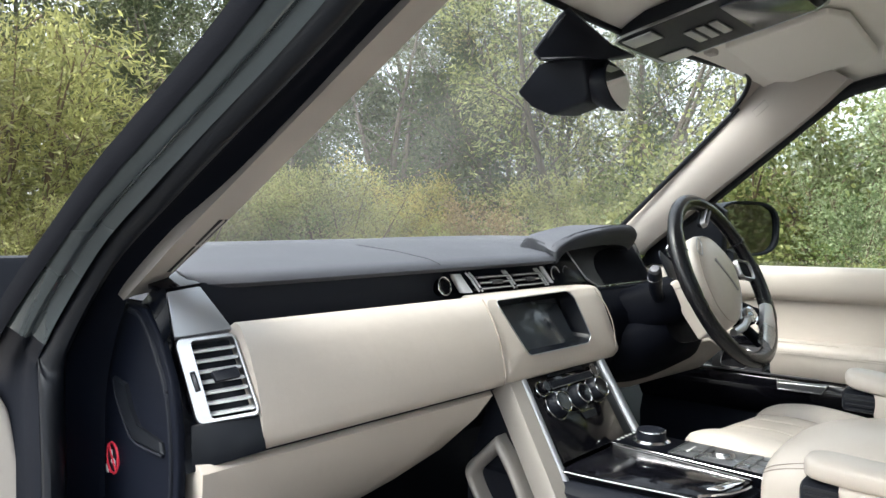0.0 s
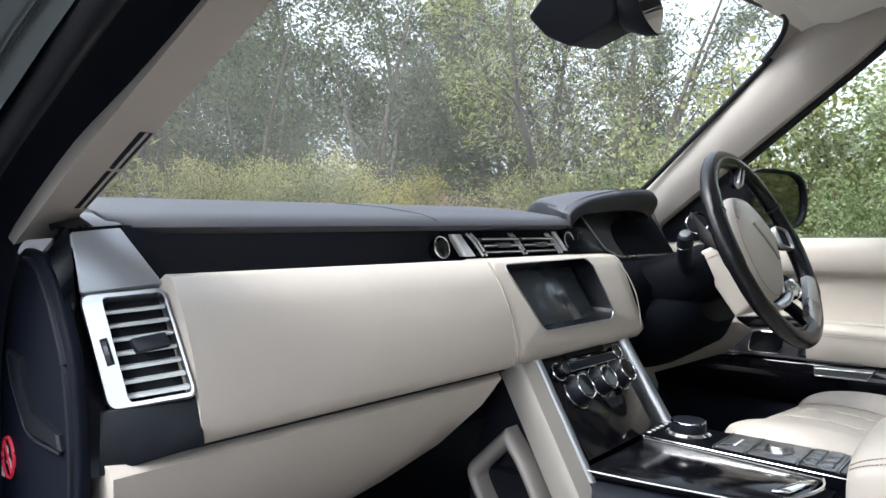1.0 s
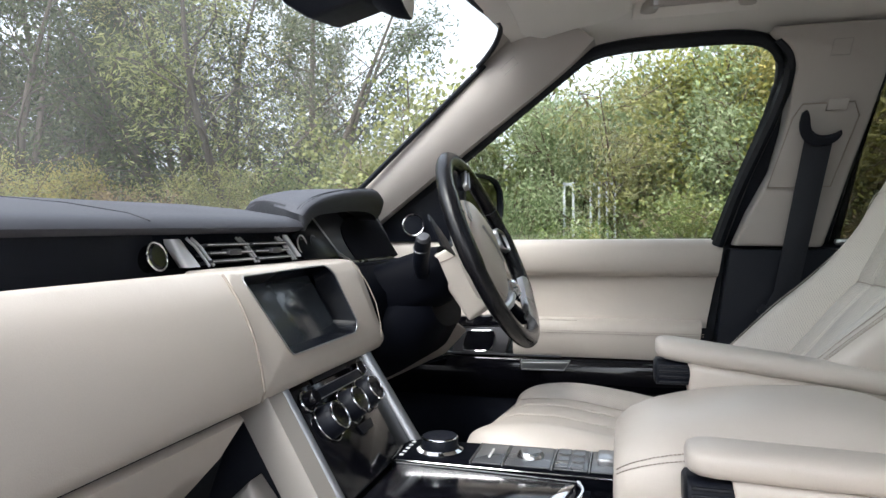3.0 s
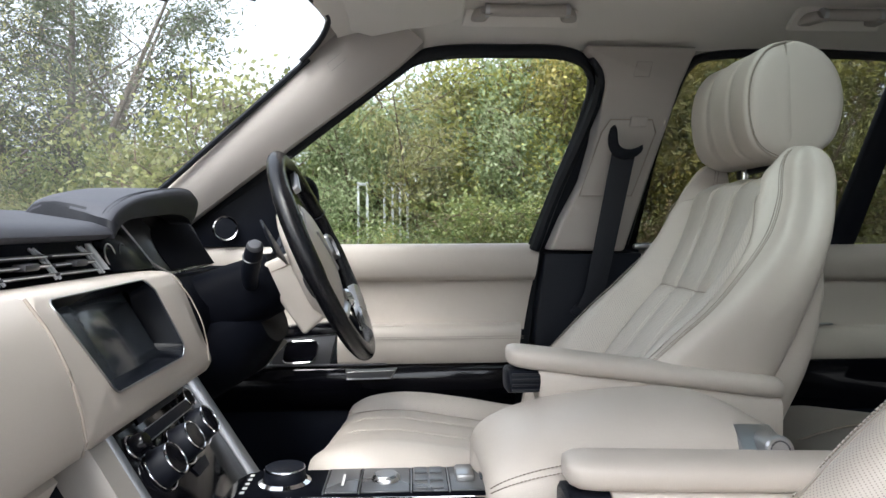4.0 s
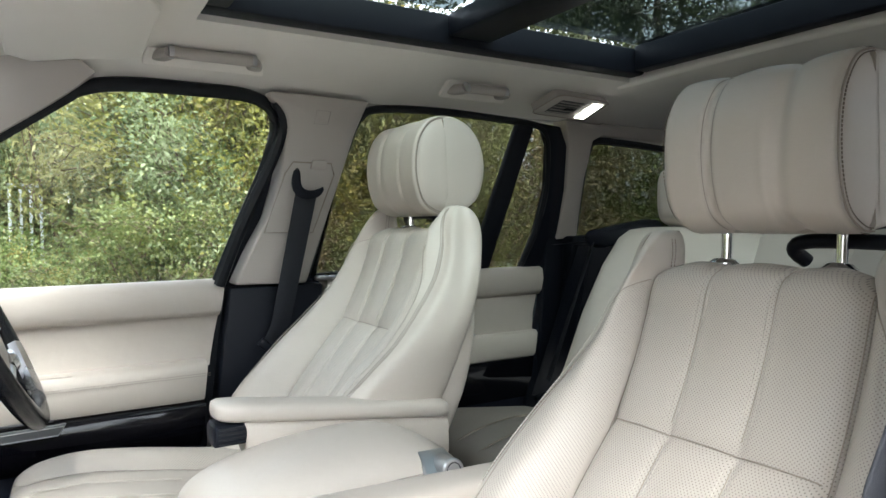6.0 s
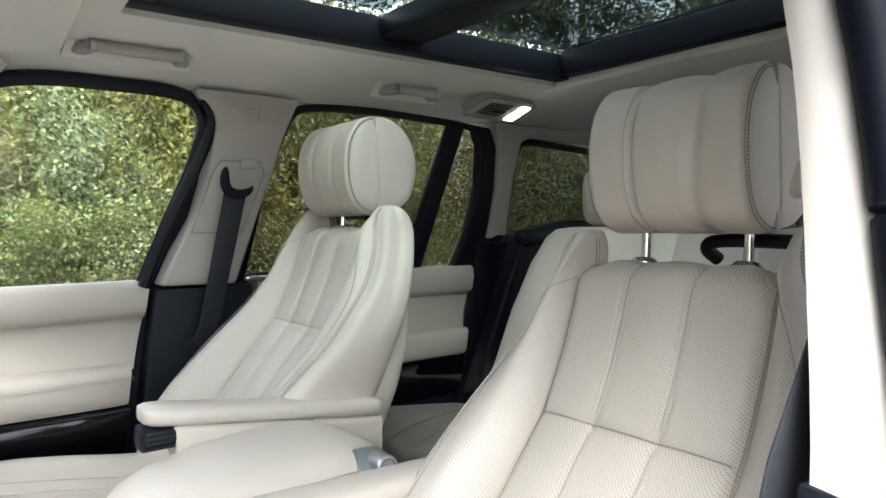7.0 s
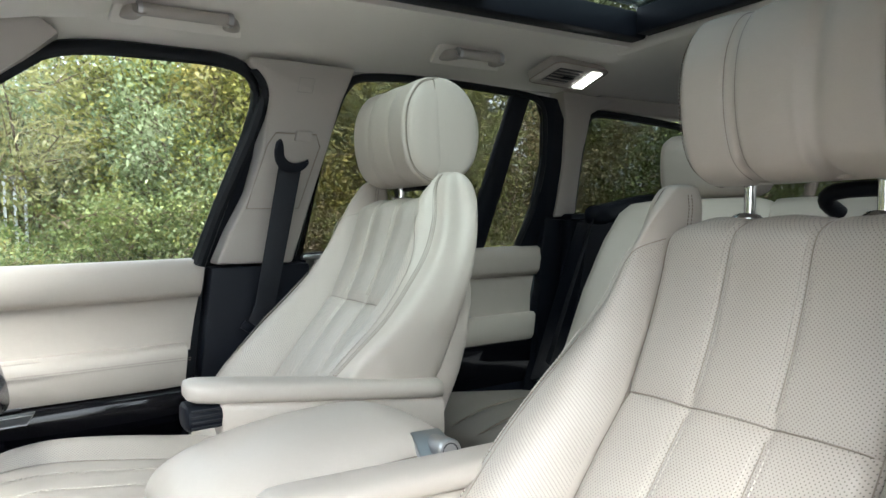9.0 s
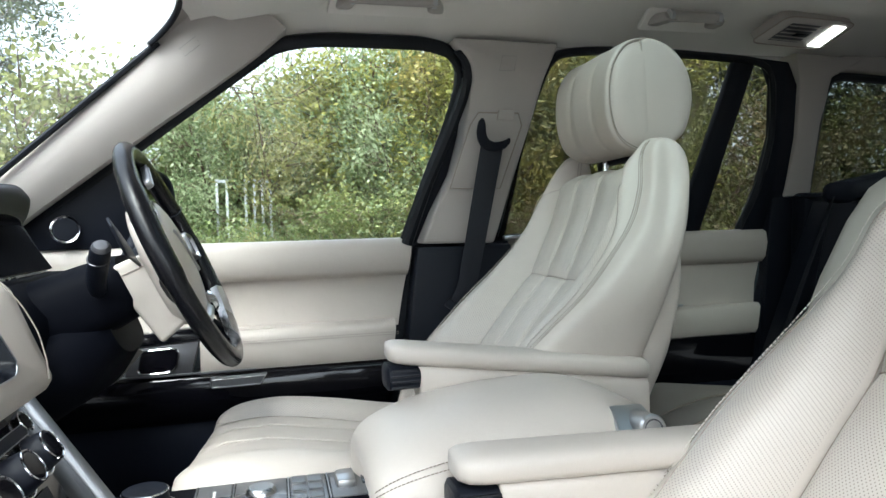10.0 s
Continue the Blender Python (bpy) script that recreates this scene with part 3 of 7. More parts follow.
part("pillar_core", slab([(1.34, 0.735, 0.80), (1.50, 0.735, 0.80), (1.50, 0.735, 1.30), (1.385, 0.735, 1.30), (1.37, 0.735, 1.18)], (0, 0.03, 0), 0.004), M_black, car, "black inner pillar panel")
part("tailgate", box((2.27, 0, 1.05), (0.05, 1.5, 0.5), 0.02), M_black, car, "black tailgate trim")
part("rear_screen", slab([(2.27, -0.66, 1.30), (2.27, 0.66, 1.30), (2.18, 0.6, 1.62), (2.18, -0.6, 1.62)], (0.004, 0, 0), 0), G_tint, car, "tinted rear glass")

# passenger's side: A-pillar with its seals, open doorway, B-pillar
LA = [(-0.250, -0.668, 1.212), (-0.20, -0.653, 1.247), (-0.13, -0.632, 1.298), (0.112, -0.558, 1.483), (0.26, -0.52, 1.590)]


def wide(z):
    """How far the trim reaches outboard, growing up the pillar."""
    return min(1.0, max(0.1, (z - 1.19) / 0.09))


def pillar_left():
    rows = []
    for p in cat(LA, 18):
        a = p + np.array((-0.040, 0.032, 0.012))
        b = p + np.array((-0.016, 0.026, 0.002))
        p = p + np.array((-0.002, -0.013, 0)) * wide(p[2])
        rows.append([a, b, p, p + np.array((0.004, -0.012, -0.004)), p + np.array((-0.06, -0.012, 0.02)), a + np.array((-0.03, -0.03, 0.02))])
    return loft(rows)


part("pillar_trim", pillar_left(), M_trim, car, "cream A-pillar trim with a demister slot", angle=50)
sl = []
for u in np.linspace(0, 1, 7):
    q = np.array((-0.212, -0.6565, 1.2385)) * (1 - u) + np.array((-0.130, -0.632, 1.298)) * u
    lo_ = q + np.array((-0.002, -0.013, 0)) * wide(q[2])
    hi_ = q + np.array((-0.016, 0.026, 0.002))
    nr = np.cross(hi_ - lo_, (0.81, 0.245, 0.59))
    nr /= np.linalg.norm(nr)
    nr = nr if nr[0] > 0 else -nr
    sl.append((lo_, hi_, nr))
across = lambda f, h: [a * (1 - f) + b * f + n_ * h for a, b, n_ in sl]
slot = part("demister_slot", loft([[p, q, r_, s_] for p, q, r_, s_ in zip(across(0.62, 0.0006), across(0.94, 0.0006), across(0.94, -0.004), across(0.62, -0.004))]), M_black, car, "dark demister slot")
part("rib", tube(across(0.78, 0.0012), 0.0013, 6), M_trim, slot)


# black shut face, doorway seal and painted outer pillar, each swept between two edges
PL = cat([(-0.345, -0.672, 0.50), (-0.345, -0.672, 0.80), (-0.342, -0.672, 0.972), (-0.325, -0.674, 1.097), (-0.262, -0.678, 1.192), (-0.240, -0.670, 1.222), (-0.093, -0.640, 1.327), (0.009, -0.610, 1.405), (0.116, -0.577, 1.490), (0.30, -0.535, 1.615)], 46)
PS = cat([(-0.300, -0.745, 0.50), (-0.299, -0.742, 0.80), (-0.299, -0.740, 0.983), (-0.303, -0.740, 1.106), (-0.299, -0.735, 1.151), (-0.206, -0.715, 1.258), (-0.10, -0.698, 1.325), (-0.027, -0.685, 1.369), (0.111, -0.655, 1.458), (0.30, -0.63, 1.585)], 46)
PO = cat([(-0.430, -0.795, 0.50), (-0.428, -0.792, 0.80), (-0.425, -0.790, 0.964), (-0.416, -0.790, 1.097), (-0.332, -0.785, 1.182), (-0.169, -0.765, 1.292), (-0.10, -0.752, 1.340), (-0.063, -0.742, 1.366), (0.083, -0.710, 1.463), (0.28, -0.69, 1.60)], 46)
DIP = np.array((-0.60, 0.0, 0.78))


def between(A, B, prof):
    """A skin between the edges A and B: prof gives (share across, height out of the surface)."""
    return loft([[a * (1 - u) + b * u - DIP * h for u, h in prof] for a, b in zip(A, B)])


part("door_shut_face", between(PL, PS, [(-0.02, -0.03), (0.0, 0.0), (0.12, -0.010), (0.6, -0.012), (0.78, -0.006), (0.80, -0.05)]), M_navy, car, "black pillar shut face", angle=60)
part("door_seal", between(PL, PS, [(0.78, -0.03), (0.79, -0.004), (0.88, 0.008), (1.0, 0.011), (1.12, 0.006), (1.18, -0.006), (1.18, -0.03)]), M_rubber, car, "black rubber doorway seal", angle=60)
PAINT = [(0.16, -0.016), (0.17, -0.006), (0.26, 0.002), (0.36, -0.002), (0.44, -0.006), (0.55, 0.001), (0.66, 0.003), (0.76, -0.001), (0.86, -0.003), (0.90, -0.008), (0.90, -0.016)]
SHADE_TOP = next(i for i, p in enumerate(PS) if p[2] > 1.15)
part("painted_pillar", between(PS[SHADE_TOP:], PO[SHADE_TOP:], PAINT), M_paint, car, "dark green painted A-pillar", angle=60)
# the painted pillar's foot in black: its shade is put into the colour
part("shaded_pillar_foot", between(PS[:SHADE_TOP + 1], PO[:SHADE_TOP + 1], [(u, h - 0.001) for u, h in PAINT]), M_black, car, "foot of the painted A-pillar, blackened to stand for shade", angle=60)
part("outer_seal", between(PS, PO, [(0.88, -0.022), (0.89, -0.002), (0.94, 0.003), (0.99, -0.002), (1.02, -0.010), (1.02, -0.022)]), M_seal, car, "black outer windscreen seal", angle=60)

# passenger's side B-pillar with its dark front seal
BL = [(0.485, -0.612, 1.00), (0.532, -0.600, 1.150), (0.585, -0.572, 1.28), (0.606, -0.558, 1.36), (0.617, -0.547, 1.43), (0.624, -0.534, 1.50), (0.66, -0.505, 1.62)]


def pillar_b_left():
    rows = []
    for p in cat(BL, 22):
        e = p + np.array((0.012, -0.046 + 0.045 * max(0, p[2] - 1.15), -0.002))
        rows.append([p, p * 0.6 + e * 0.4 + np.array((-0.006, 0, 0)), e, e + np.array((0.03, -0.02, 0)), p + np.array((0.14, -0.05, 0)), p + np.array((0.16, 0.0, 0)), p + np.array((0.05, 0.012, 0))])
    return loft(rows)


part("pillar_trim", pillar_b_left(), M_trim, car, "cream B-pillar trim", angle=55)
part("belt_cap", loft([oval((0.672 + 0.012 * math.sin(math.pi * u), -0.528 - 0.02 * u, 1.338 + 0.062 * u), (0.8, 0.5, 0), (-0.5, 0.8, 0), 0.020 * k, 0.016 * k, 2.4, 18) for u, k in ((0, 0.3), (0.06, 0.7), (0.2, 1), (0.6, 1.05), (0.9, 0.7), (1, 0.25))]), M_trim, car, "cream belt anchor cap")
part("pillar_base", slab([(0.46, -0.598, 0.5), (0.62, -0.60, 0.5), (0.66, -0.60, 1.14), (0.527, -0.592, 1.150)], (0, -0.06, -0.005), 0.006), M_black, car, "black lower B-pillar trim")
part("door_seal", tube([p + np.array((0.014, -0.064 + 0.04 * max(0, p[2] - 1.15), 0)) for p in cat([(0.44, -0.62, 0.80)] + BL, 60)], 0.018, 12), M_navy, car, "black rubber doorway seal")
part("painted_pillar", loft([[p + np.array((0.02, -0.075, 0)), p + np.array((0.03, -0.115, 0)), p + np.array((0.2, -0.12, 0)), p + np.array((0.2, -0.08, 0))]
                             for p in cat([(0.40, -0.62, 0.6)] + BL, 20)]), M_paint, car, "dark green painted B-pillar", angle=60)
part("roof_rail", tube(cat([(0.26, -0.53, 1.60), (0.40, -0.53, 1.635), (0.55, -0.53, 1.64), (0.70, -0.52, 1.63)], 14), 0.022, 10), M_rubber, car, "black rubber doorway seal")
part("roof_rail", tube(cat([(0.26, -0.60, 1.62), (0.45, -0.62, 1.66), (0.8, -0.62, 1.67)], 14), 0.05, 10), M_paint, car, "dark green painted roof rail")
part("rear_wall_trim", slab([(0.80, -0.70, 0.6), (2.2, -0.70, 0.6), (2.2, -0.68, 1.22), (0.80, -0.68, 1.22)], (0, -0.03, 0), 0.008), M_trim, car, "cream rear door trim")
part("window_pane", slab([(0.82, -0.69, 1.22), (2.2, -0.69, 1.22), (2.15, -0.60, 1.58), (0.88, -0.60, 1.58)], (0, -0.004, 0), 0), G_tint, car, "tinted rear door glass")
part("pillar_trim", slab([(1.30, -0.68, 1.22), (1.42, -0.68, 1.22), (1.38, -0.59, 1.60), (1.28, -0.59, 1.60)], (0, -0.03, 0), 0.006), M_trim, car)

# open passenger door, swung out ahead of the camera
odoor = thing("door_passenger", (-0.42, -0.83, 0.5), "open front passenger door with a cream inner panel", "car door")
part("door_skin", slab([(-0.47, -0.84, 0.52), (-0.75, -1.85, 0.52), (-0.75, -1.85, 1.20), (-0.47, -0.84, 1.16)], (-0.05, 0.015, 0), 0.01), M_paint, odoor)
part("inner_panel", slab([(-0.44, -0.785, 0.75), (-0.72, -1.80, 0.75), (-0.72, -1.80, 1.14), (-0.44, -0.785, 1.10)], (-0.06, 0.015, 0), 0.02, 3), M_leather, odoor, "cream leather inner panel")
part("panel_front", slab([(-0.36, -0.757, 0.60), (-0.36, -0.757, 0.97), (-0.36, -0.759, 1.013), (-0.365, -0.769, 1.075), (-0.37, -0.785, 1.11), (-0.42, -0.92, 1.12), (-0.42, -0.92, 0.60)], (-0.025, 0.002, 0), 0.008, 3), M_leather, odoor, "cream leather inner panel")


# ---- dashboard ----
dash = thing("dashboard", (-0.2, 0, 0.9), "two-tone dashboard in dark and cream leather with satin trim", "dashboard")


def along_y(profile, y0, y1, n, lift=lambda y: 0.0, back=lambda y: 0.0):
    return loft([[(x + back(y), y, z + lift(y)) for x, z in profile] for y in np.linspace(y0, y1, n)])


tilt = lambda y: 0.011 * (y + 0.2)
part("top_pad", along_y([(-0.228, 1.219), (-0.208, 1.2215), (-0.199, 1.227), (-0.203, 1.235), (-0.225, 1.2425), (-0.30, 1.2545), (-0.40, 1.2645), (-0.52, 1.270), (-0.68, 1.272), (-0.68, 1.20), (-0.25, 1.20)],
                        -0.615, 0.66, 70, tilt, lambda y: -0.05 * max(0, (-y - 0.5) / 0.16) ** 2 - 0.13 * min(1, max(0, (y - 0.13) / 0.07)) ** 1.5), M_dash, dash, "dark leather top pad", angle=60)
part("pad_seam", tube([(-0.201, -0.205, 1.2345), (-0.226, -0.207, 1.2428), (-0.30, -0.21, 1.2546), (-0.40, -0.215, 1.2644)], 0.0009, 6), M_black, dash)
part("speaker_band", box((-0.232, -0.40, 1.195), (0.03, 0.44, 0.062), 0.004), M_mesh, dash, "black perforated speaker band")

PADP = [(-0.172, 1.176), (-0.160, 1.1815), (-0.148, 1.178), (-0.128, 1.150), (-0.112, 1.115), (-0.103, 1.08), (-0.100, 1.058), (-0.104, 1.046), (-0.116, 1.041), (-0.20, 1.045), (-0.20, 1.17)]
part("upper_glovebox", along_y(PADP, -0.5925, -0.164, 12), M_leather, dash, "cream leather padded glovebox lid", angle=60)
part("lower_glovebox", loft([[(x, y0 + (y1 - y0) * u, z) for u in np.linspace(0, 1, 8)] +
                             [(x - 0.12, y1, z), (x - 0.12, y0, z)] for x, z, y0, y1 in
                             ((-0.125, 1.037, -0.655, -0.172), (-0.117, 1.030, -0.655, -0.174), (-0.125, 1.0, -0.652, -0.205), (-0.146, 0.96, -0.645, -0.262), (-0.176, 0.925, -0.635, -0.33), (-0.215, 0.89, -0.62, -0.40), (-0.28, 0.86, -0.60, -0.45))]),
     M_leather, dash, "cream leather lower glovebox", angle=60)
part("glovebox_shadow_gap", box((-0.17, -0.38, 1.0395), (0.10, 0.43, 0.004), 0), M_black, dash)


def pad_x(z):
    xs = sorted([(zz, xx) for xx, zz in PADP[1:8]])
    return float(np.interp(z, [a for a, _ in xs], [b for _, b in xs]))


def opening():
    """The screen's opening: its left side leans, its right side is bent."""
    out = []
    for y, z in rounded(-0.130, 0.122, 1.078, 1.1725, 0.014, 8):
        u, v = (y + 0.130) / 0.252, (z - 1.078) / 0.0945
        left, right = -0.098 - 0.040 * v, float(np.interp(v, (0, 0.3, 1), (0.093, 0.108, 0.088)))
        out.append((left + (right - left) * u, 1.083 + v * (0.091 + 0.003 * u)))
    return out


def surround():
    rings = []
    o = rounded(-0.160, 0.205, 1.043, 1.181, 0.016, 8)
    i = opening()
    rings.append([(-0.20, y, z) for y, z in o])
    rings.append([(pad_x(z) - 0.008, y, z) for y, z in o])
    for u in (0.12, 0.35, 0.65, 1.0):
        rings.append([(pad_x(z * (1 - u) + w * u), y * (1 - u) + v * u, z * (1 - u) + w * u) for (y, z), (v, w) in zip(o, i)])
    rings.append([(pad_x(z) - 0.008, y * 0.995, z) for y, z in i])
    return loft(rings, True, False)


sur = part("screen_surround", surround(), M_leather, dash, "cream leather screen surround", angle=50)
inn = opening()
part("bezel", loft([[(pad_x(z) - 0.006, y, z) for y, z in inn], [(pad_x(z) + 0.001, y * 0.998, 1.125 + (z - 1.125) * 0.985) for y, z in inn],
                    [(pad_x(z) - 0.004, y * 0.985, 1.125 + (z - 1.125) * 0.955) for y, z in inn], [(-0.162, 0.003 + (y - 0.003) * 0.90, 1.122 + (z - 1.125) * 0.80) for y, z in inn]], True, False),
     M_satin, sur, "gloss black bezel")
part("bezel_edge", tube([(pad_x(z) + 0.0012, y, z) for y, z in inn], 0.0010, 6, True), M_silver, sur, "satin silver bezel edge")
part("touchscreen", slab([(-0.167, -0.120, 1.162), (-0.167, 0.072, 1.163), (-0.127, 0.084, 1.086), (-0.127, -0.082, 1.085)], (-0.006, 0, -0.003), 0.001), M_screen, sur, "dark switched-off touchscreen")
part("surround_seam", tube([(pad_x(z) + 0.0006, 0.176 + 0.012 * math.sin((z - 1.045) * 22), z) for z in np.linspace(1.06, 1.176, 12)], 0.0009, 6), M_seam, sur)
part("surround_seam", tube([(pad_x(z) + 0.0003, -0.162, z) for z in np.linspace(1.046, 1.178, 12)], 0.0018, 6), M_seam, sur)

# clock-like start knob and centre vents
part("vent_backing", box((-0.237, -0.02, 1.203), (0.03, 0.36, 0.042), 0.003), M_navy, dash, "black vent recess")
part("round_button", spun([(0.004, 0.006), (0.011, 0.006), (0.014, 0.003), (0.0145, -0.01)], frame_to((1, 0, 0.25), (0, 1, 0), (-0.209, -0.190, 1.197)), 28), M_gloss, dash)
part("button_ring", tube(oval((-0.205, -0.190, 1.198), (0, 1, 0), (-0.25, 0, 1), 0.0145, 0.0145, 2, 24), 0.0012, 6, True), M_chrome, dash, "chrome ring")
part("vent_cheek", loft([oval((-0.220 + 0.016 * u, -0.150 + 0.012 * u, 1.2155 - 0.031 * u), (1, 0, 0), (0, 1, 0), 0.009, 0.009 + 0.003 * u, 3, 16) for u in np.linspace(0, 1, 6)]), M_slat, dash, "satin vent cheek")
part("vent_cheek", loft([oval((-0.222 + 0.018 * u, 0.104 + 0.011 * u, 1.2195 - 0.032 * u), (1, 0, 0), (0, 1, 0), 0.005, 0.004, 3, 12) for u in np.linspace(0, 1, 6)]), M_slat, dash, "satin vent cheek")
for y in (-0.120, -0.111, -0.020, -0.012, 0.080, 0.088):
    part("vent_bar", tube([(-0.222, y, 1.2165), (-0.212, y + 0.004, 1.206), (-0.199, y + 0.011, 1.184)], 0.0019, 6), M_slat, dash, "silver vent bar")
for y0 in (-0.105, -0.006):
    for k in range(3):
        blade = part("vent_slat", box((-0.2155 + 0.004 * (2 - k), y0 + 0.045, 1.188 + 0.0095 * k), (0.020, 0.088, 0.0036), 0.0008, rot=Matrix.Rotation(radians(-10), 4, "Y")), M_graphite, dash, "dark vent slat")
        part("slat_edge", box((-0.2050 + 0.004 * (2 - k), y0 + 0.045, 1.1893 + 0.0095 * k), (0.0016, 0.088, 0.0014), 0), M_slat, blade, "silver slat edge")
    part("vent_tab", box((-0.202, y0 + 0.045, 1.199), (0.014, 0.026, 0.0075), 0.002), M_graphite, dash, "grey vent tab")
part("round_button", spun([(0.004, 0.004), (0.011, 0.004), (0.014, 0.002), (0.014, -0.01)], frame_to((1, 0, 0.2), (0, 1, 0), (-0.211, 0.132, 1.204)), 28), M_gloss, dash)
part("button_ring", tube(oval((-0.206, 0.132, 1.205), (0, 1, 0), (-0.2, 0, 1), 0.0135, 0.0135, 2, 24), 0.0011, 6, True), M_silver, dash)
part("button_ring", tube(oval((-0.2045, 0.168, 1.206), (0, 1, 0), (-0.2, 0, 1), 0.0105, 0.0125, 2, 24), 0.0007, 6, True), M_graphite, dash)
part("round_button", spun([(0.003, 0.004), (0.009, 0.004), (0.011, 0.002), (0.011, -0.01)], frame_to((1, 0, 0.2), (0, 1, 0), (-0.211, 0.168, 1.206)), 24), M_gloss, dash)

# end of the dash with the passenger's vent
part("end_face", slab([(-0.149, -0.655, 1.077), (-0.108, -0.590, 1.086), (-0.094, -0.592, 1.046), (-0.134, -0.660, 1.029)], (-0.03, 0.01, 0), 0.003), M_satin, dash, "black trim below the vent")
part("end_plate", slab([(-0.196, -0.656, 1.219), (-0.205, -0.612, 1.223), (-0.165, -0.592, 1.174), (-0.182, -0.654, 1.168)], (-0.02, 0.008, -0.012), 0.002), M_plate, dash, "satin grey plate")
part("pad_end_cap", slab([(-0.274, -0.618, 1.243), (-0.214, -0.606, 1.2255), (-0.206, -0.652, 1.2215), (-0.236, -0.660, 1.226)], (-0.006, 0.003, -0.006), 0.001), M_gloss, dash, "gloss black end cap")
EA = cat([(-0.214, -0.668, 1.202), (-0.183, -0.668, 1.173), (-0.169, -0.668, 1.150), (-0.154, -0.668, 1.127), (-0.146, -0.667, 1.104), (-0.141, -0.665, 1.066), (-0.138, -0.663, 1.028)], 22)
EB = cat([(-0.199, -0.656, 1.222), (-0.188, -0.6565, 1.190), (-0.182, -0.657, 1.166), (-0.171, -0.654, 1.135), (-0.160, -0.651, 1.106), (-0.149, -0.647, 1.076), (-0.133, -0.655, 1.030)], 22)
part("end_band", loft([[a, b, b + np.array((-0.05, 0.01, 0)), a + np.array((-0.05, 0.012, 0))] for a, b in zip(EA, EB)]), M_satin, dash, "satin black dash end", angle=50)
part("end_fill", slab([(-0.250, -0.648, 1.205), (-0.262, -0.60, 1.210), (-0.190, -0.585, 1.05), (-0.190, -0.645, 1.05)], (-0.05, 0.01, -0.02), 0.003), M_navy, dash)
VT = [np.array(p) for p in ((-0.181, -0.656, 1.166), (-0.160, -0.594, 1.170), (-0.104, -0.593, 1.084), (-0.148, -0.646, 1.074))]


def on_vent(u, v, lift=0.0):
    """A point of the vent's face: u across, v down."""
    p = VT[0] * (1 - u) * (1 - v) + VT[1] * u * (1 - v) + VT[2] * u * v + VT[3] * (1 - u) * v
    return p + np.array((0.90, -0.32, 0.29)) * lift


vent = part("side_vent", loft([[on_vent(a, b, h) for a, b in rounded(*r)] for r, h in
                               (((0, 1, 0, 1, 0.10), -0.012), ((0, 1, 0, 1, 0.10), 0.003), ((0.02, 0.98, 0.015, 0.985, 0.09), 0.005), ((0.245, 0.955, 0.045, 0.955, 0.05), 0.005),
                                ((0.25, 0.95, 0.052, 0.948, 0.05), 0.003), ((0.255, 0.945, 0.06, 0.94, 0.05), -0.02))], True, False), M_silver, dash, "satin silver vent frame")
part("vent_depth", slab([on_vent(0.16, 0.05, -0.016), on_vent(0.93, 0.05, -0.016), on_vent(0.93, 0.95, -0.016), on_vent(0.16, 0.95, -0.016)], (-0.006, 0.002, -0.004), 0), M_black, vent)
for k in range(7):
    v = 0.130 + 0.122 * k
    part("vent_slat", slab([on_vent(0.25, v, -0.010), on_vent(0.95, v, -0.010), on_vent(0.95, v + 0.035, 0.001), on_vent(0.25, v + 0.035, 0.001)], (-0.001, 0, -0.0028), 0.0006), M_slat, vent, "satin silver slat")
part("vent_tab", slab([on_vent(0.44, 0.42, 0.004), on_vent(0.86, 0.40, 0.004), on_vent(0.88, 0.53, 0.009), on_vent(0.47, 0.55, 0.009)], (-0.006, 0.001, -0.004), 0.002), M_black, vent)
part("wheel_slot", slab([on_vent(0.105, 0.40, 0.0052), on_vent(0.190, 0.39, 0.0052), on_vent(0.205, 0.62, 0.0052), on_vent(0.120, 0.63, 0.0052)], (-0.0006, 0, -0.0003), 0), M_black, vent)
part("thumb_wheel", loft([[on_vent(0.118 + 0.012 * v + 0.045 * k, v, 0.0056 + 0.0035 * math.sin(math.pi * (v - 0.42) / 0.19)) for k in (0, 1)] + [on_vent(0.118 + 0.012 * v + 0.045 * k, v, 0.0052) for k in (1, 0)] for v in np.linspace(0.42, 0.61, 9)]), M_graphite, vent, "dark thumb wheel")

# fuse cover below, in the doorway
FY = -0.672
fuse = part("fuse_cover", slab([(x, FY, z) for x, z in ((-0.36, 1.17), (-0.262, 1.205), (-0.215, 1.200), (-0.182, 1.172), (-0.168, 1.150), (-0.153, 1.127), (-0.145, 1.104), (-0.139, 1.066), (-0.138, 1.032), (-0.142, 0.99), (-0.15, 0.93), (-0.17, 0.70), (-0.40, 0.70))], (0, 0.010, 0), 0.003, 3), M_navy, dash, "black fuse cover")
part("cover_rib", tube(cat([(-0.258, FY, 1.195), (-0.226, FY, 1.190), (-0.196, FY, 1.164), (-0.182, FY, 1.145), (-0.167, FY, 1.123), (-0.159, FY, 1.10), (-0.153, FY, 1.064), (-0.152, FY, 1.03), (-0.158, FY, 0.97)], 30), 0.0035, 8), M_black, fuse)
pull = [(-0.300, 1.112), (-0.290, 1.088), (-0.269, 1.066), (-0.240, 1.046), (-0.165, 1.046), (-0.170, 1.058), (-0.228, 1.064), (-0.250, 1.082), (-0.264, 1.108)]
part("finger_pull", loft([[(x, FY + h, z) for x, z in pull] for h in (0.004, -0.003)] + [[(-0.245 + (x + 0.245) * 0.96, FY - 0.005, 1.075 + (z - 1.075) * 0.94) for x, z in pull]]), M_rubber, fuse, "black finger pull")
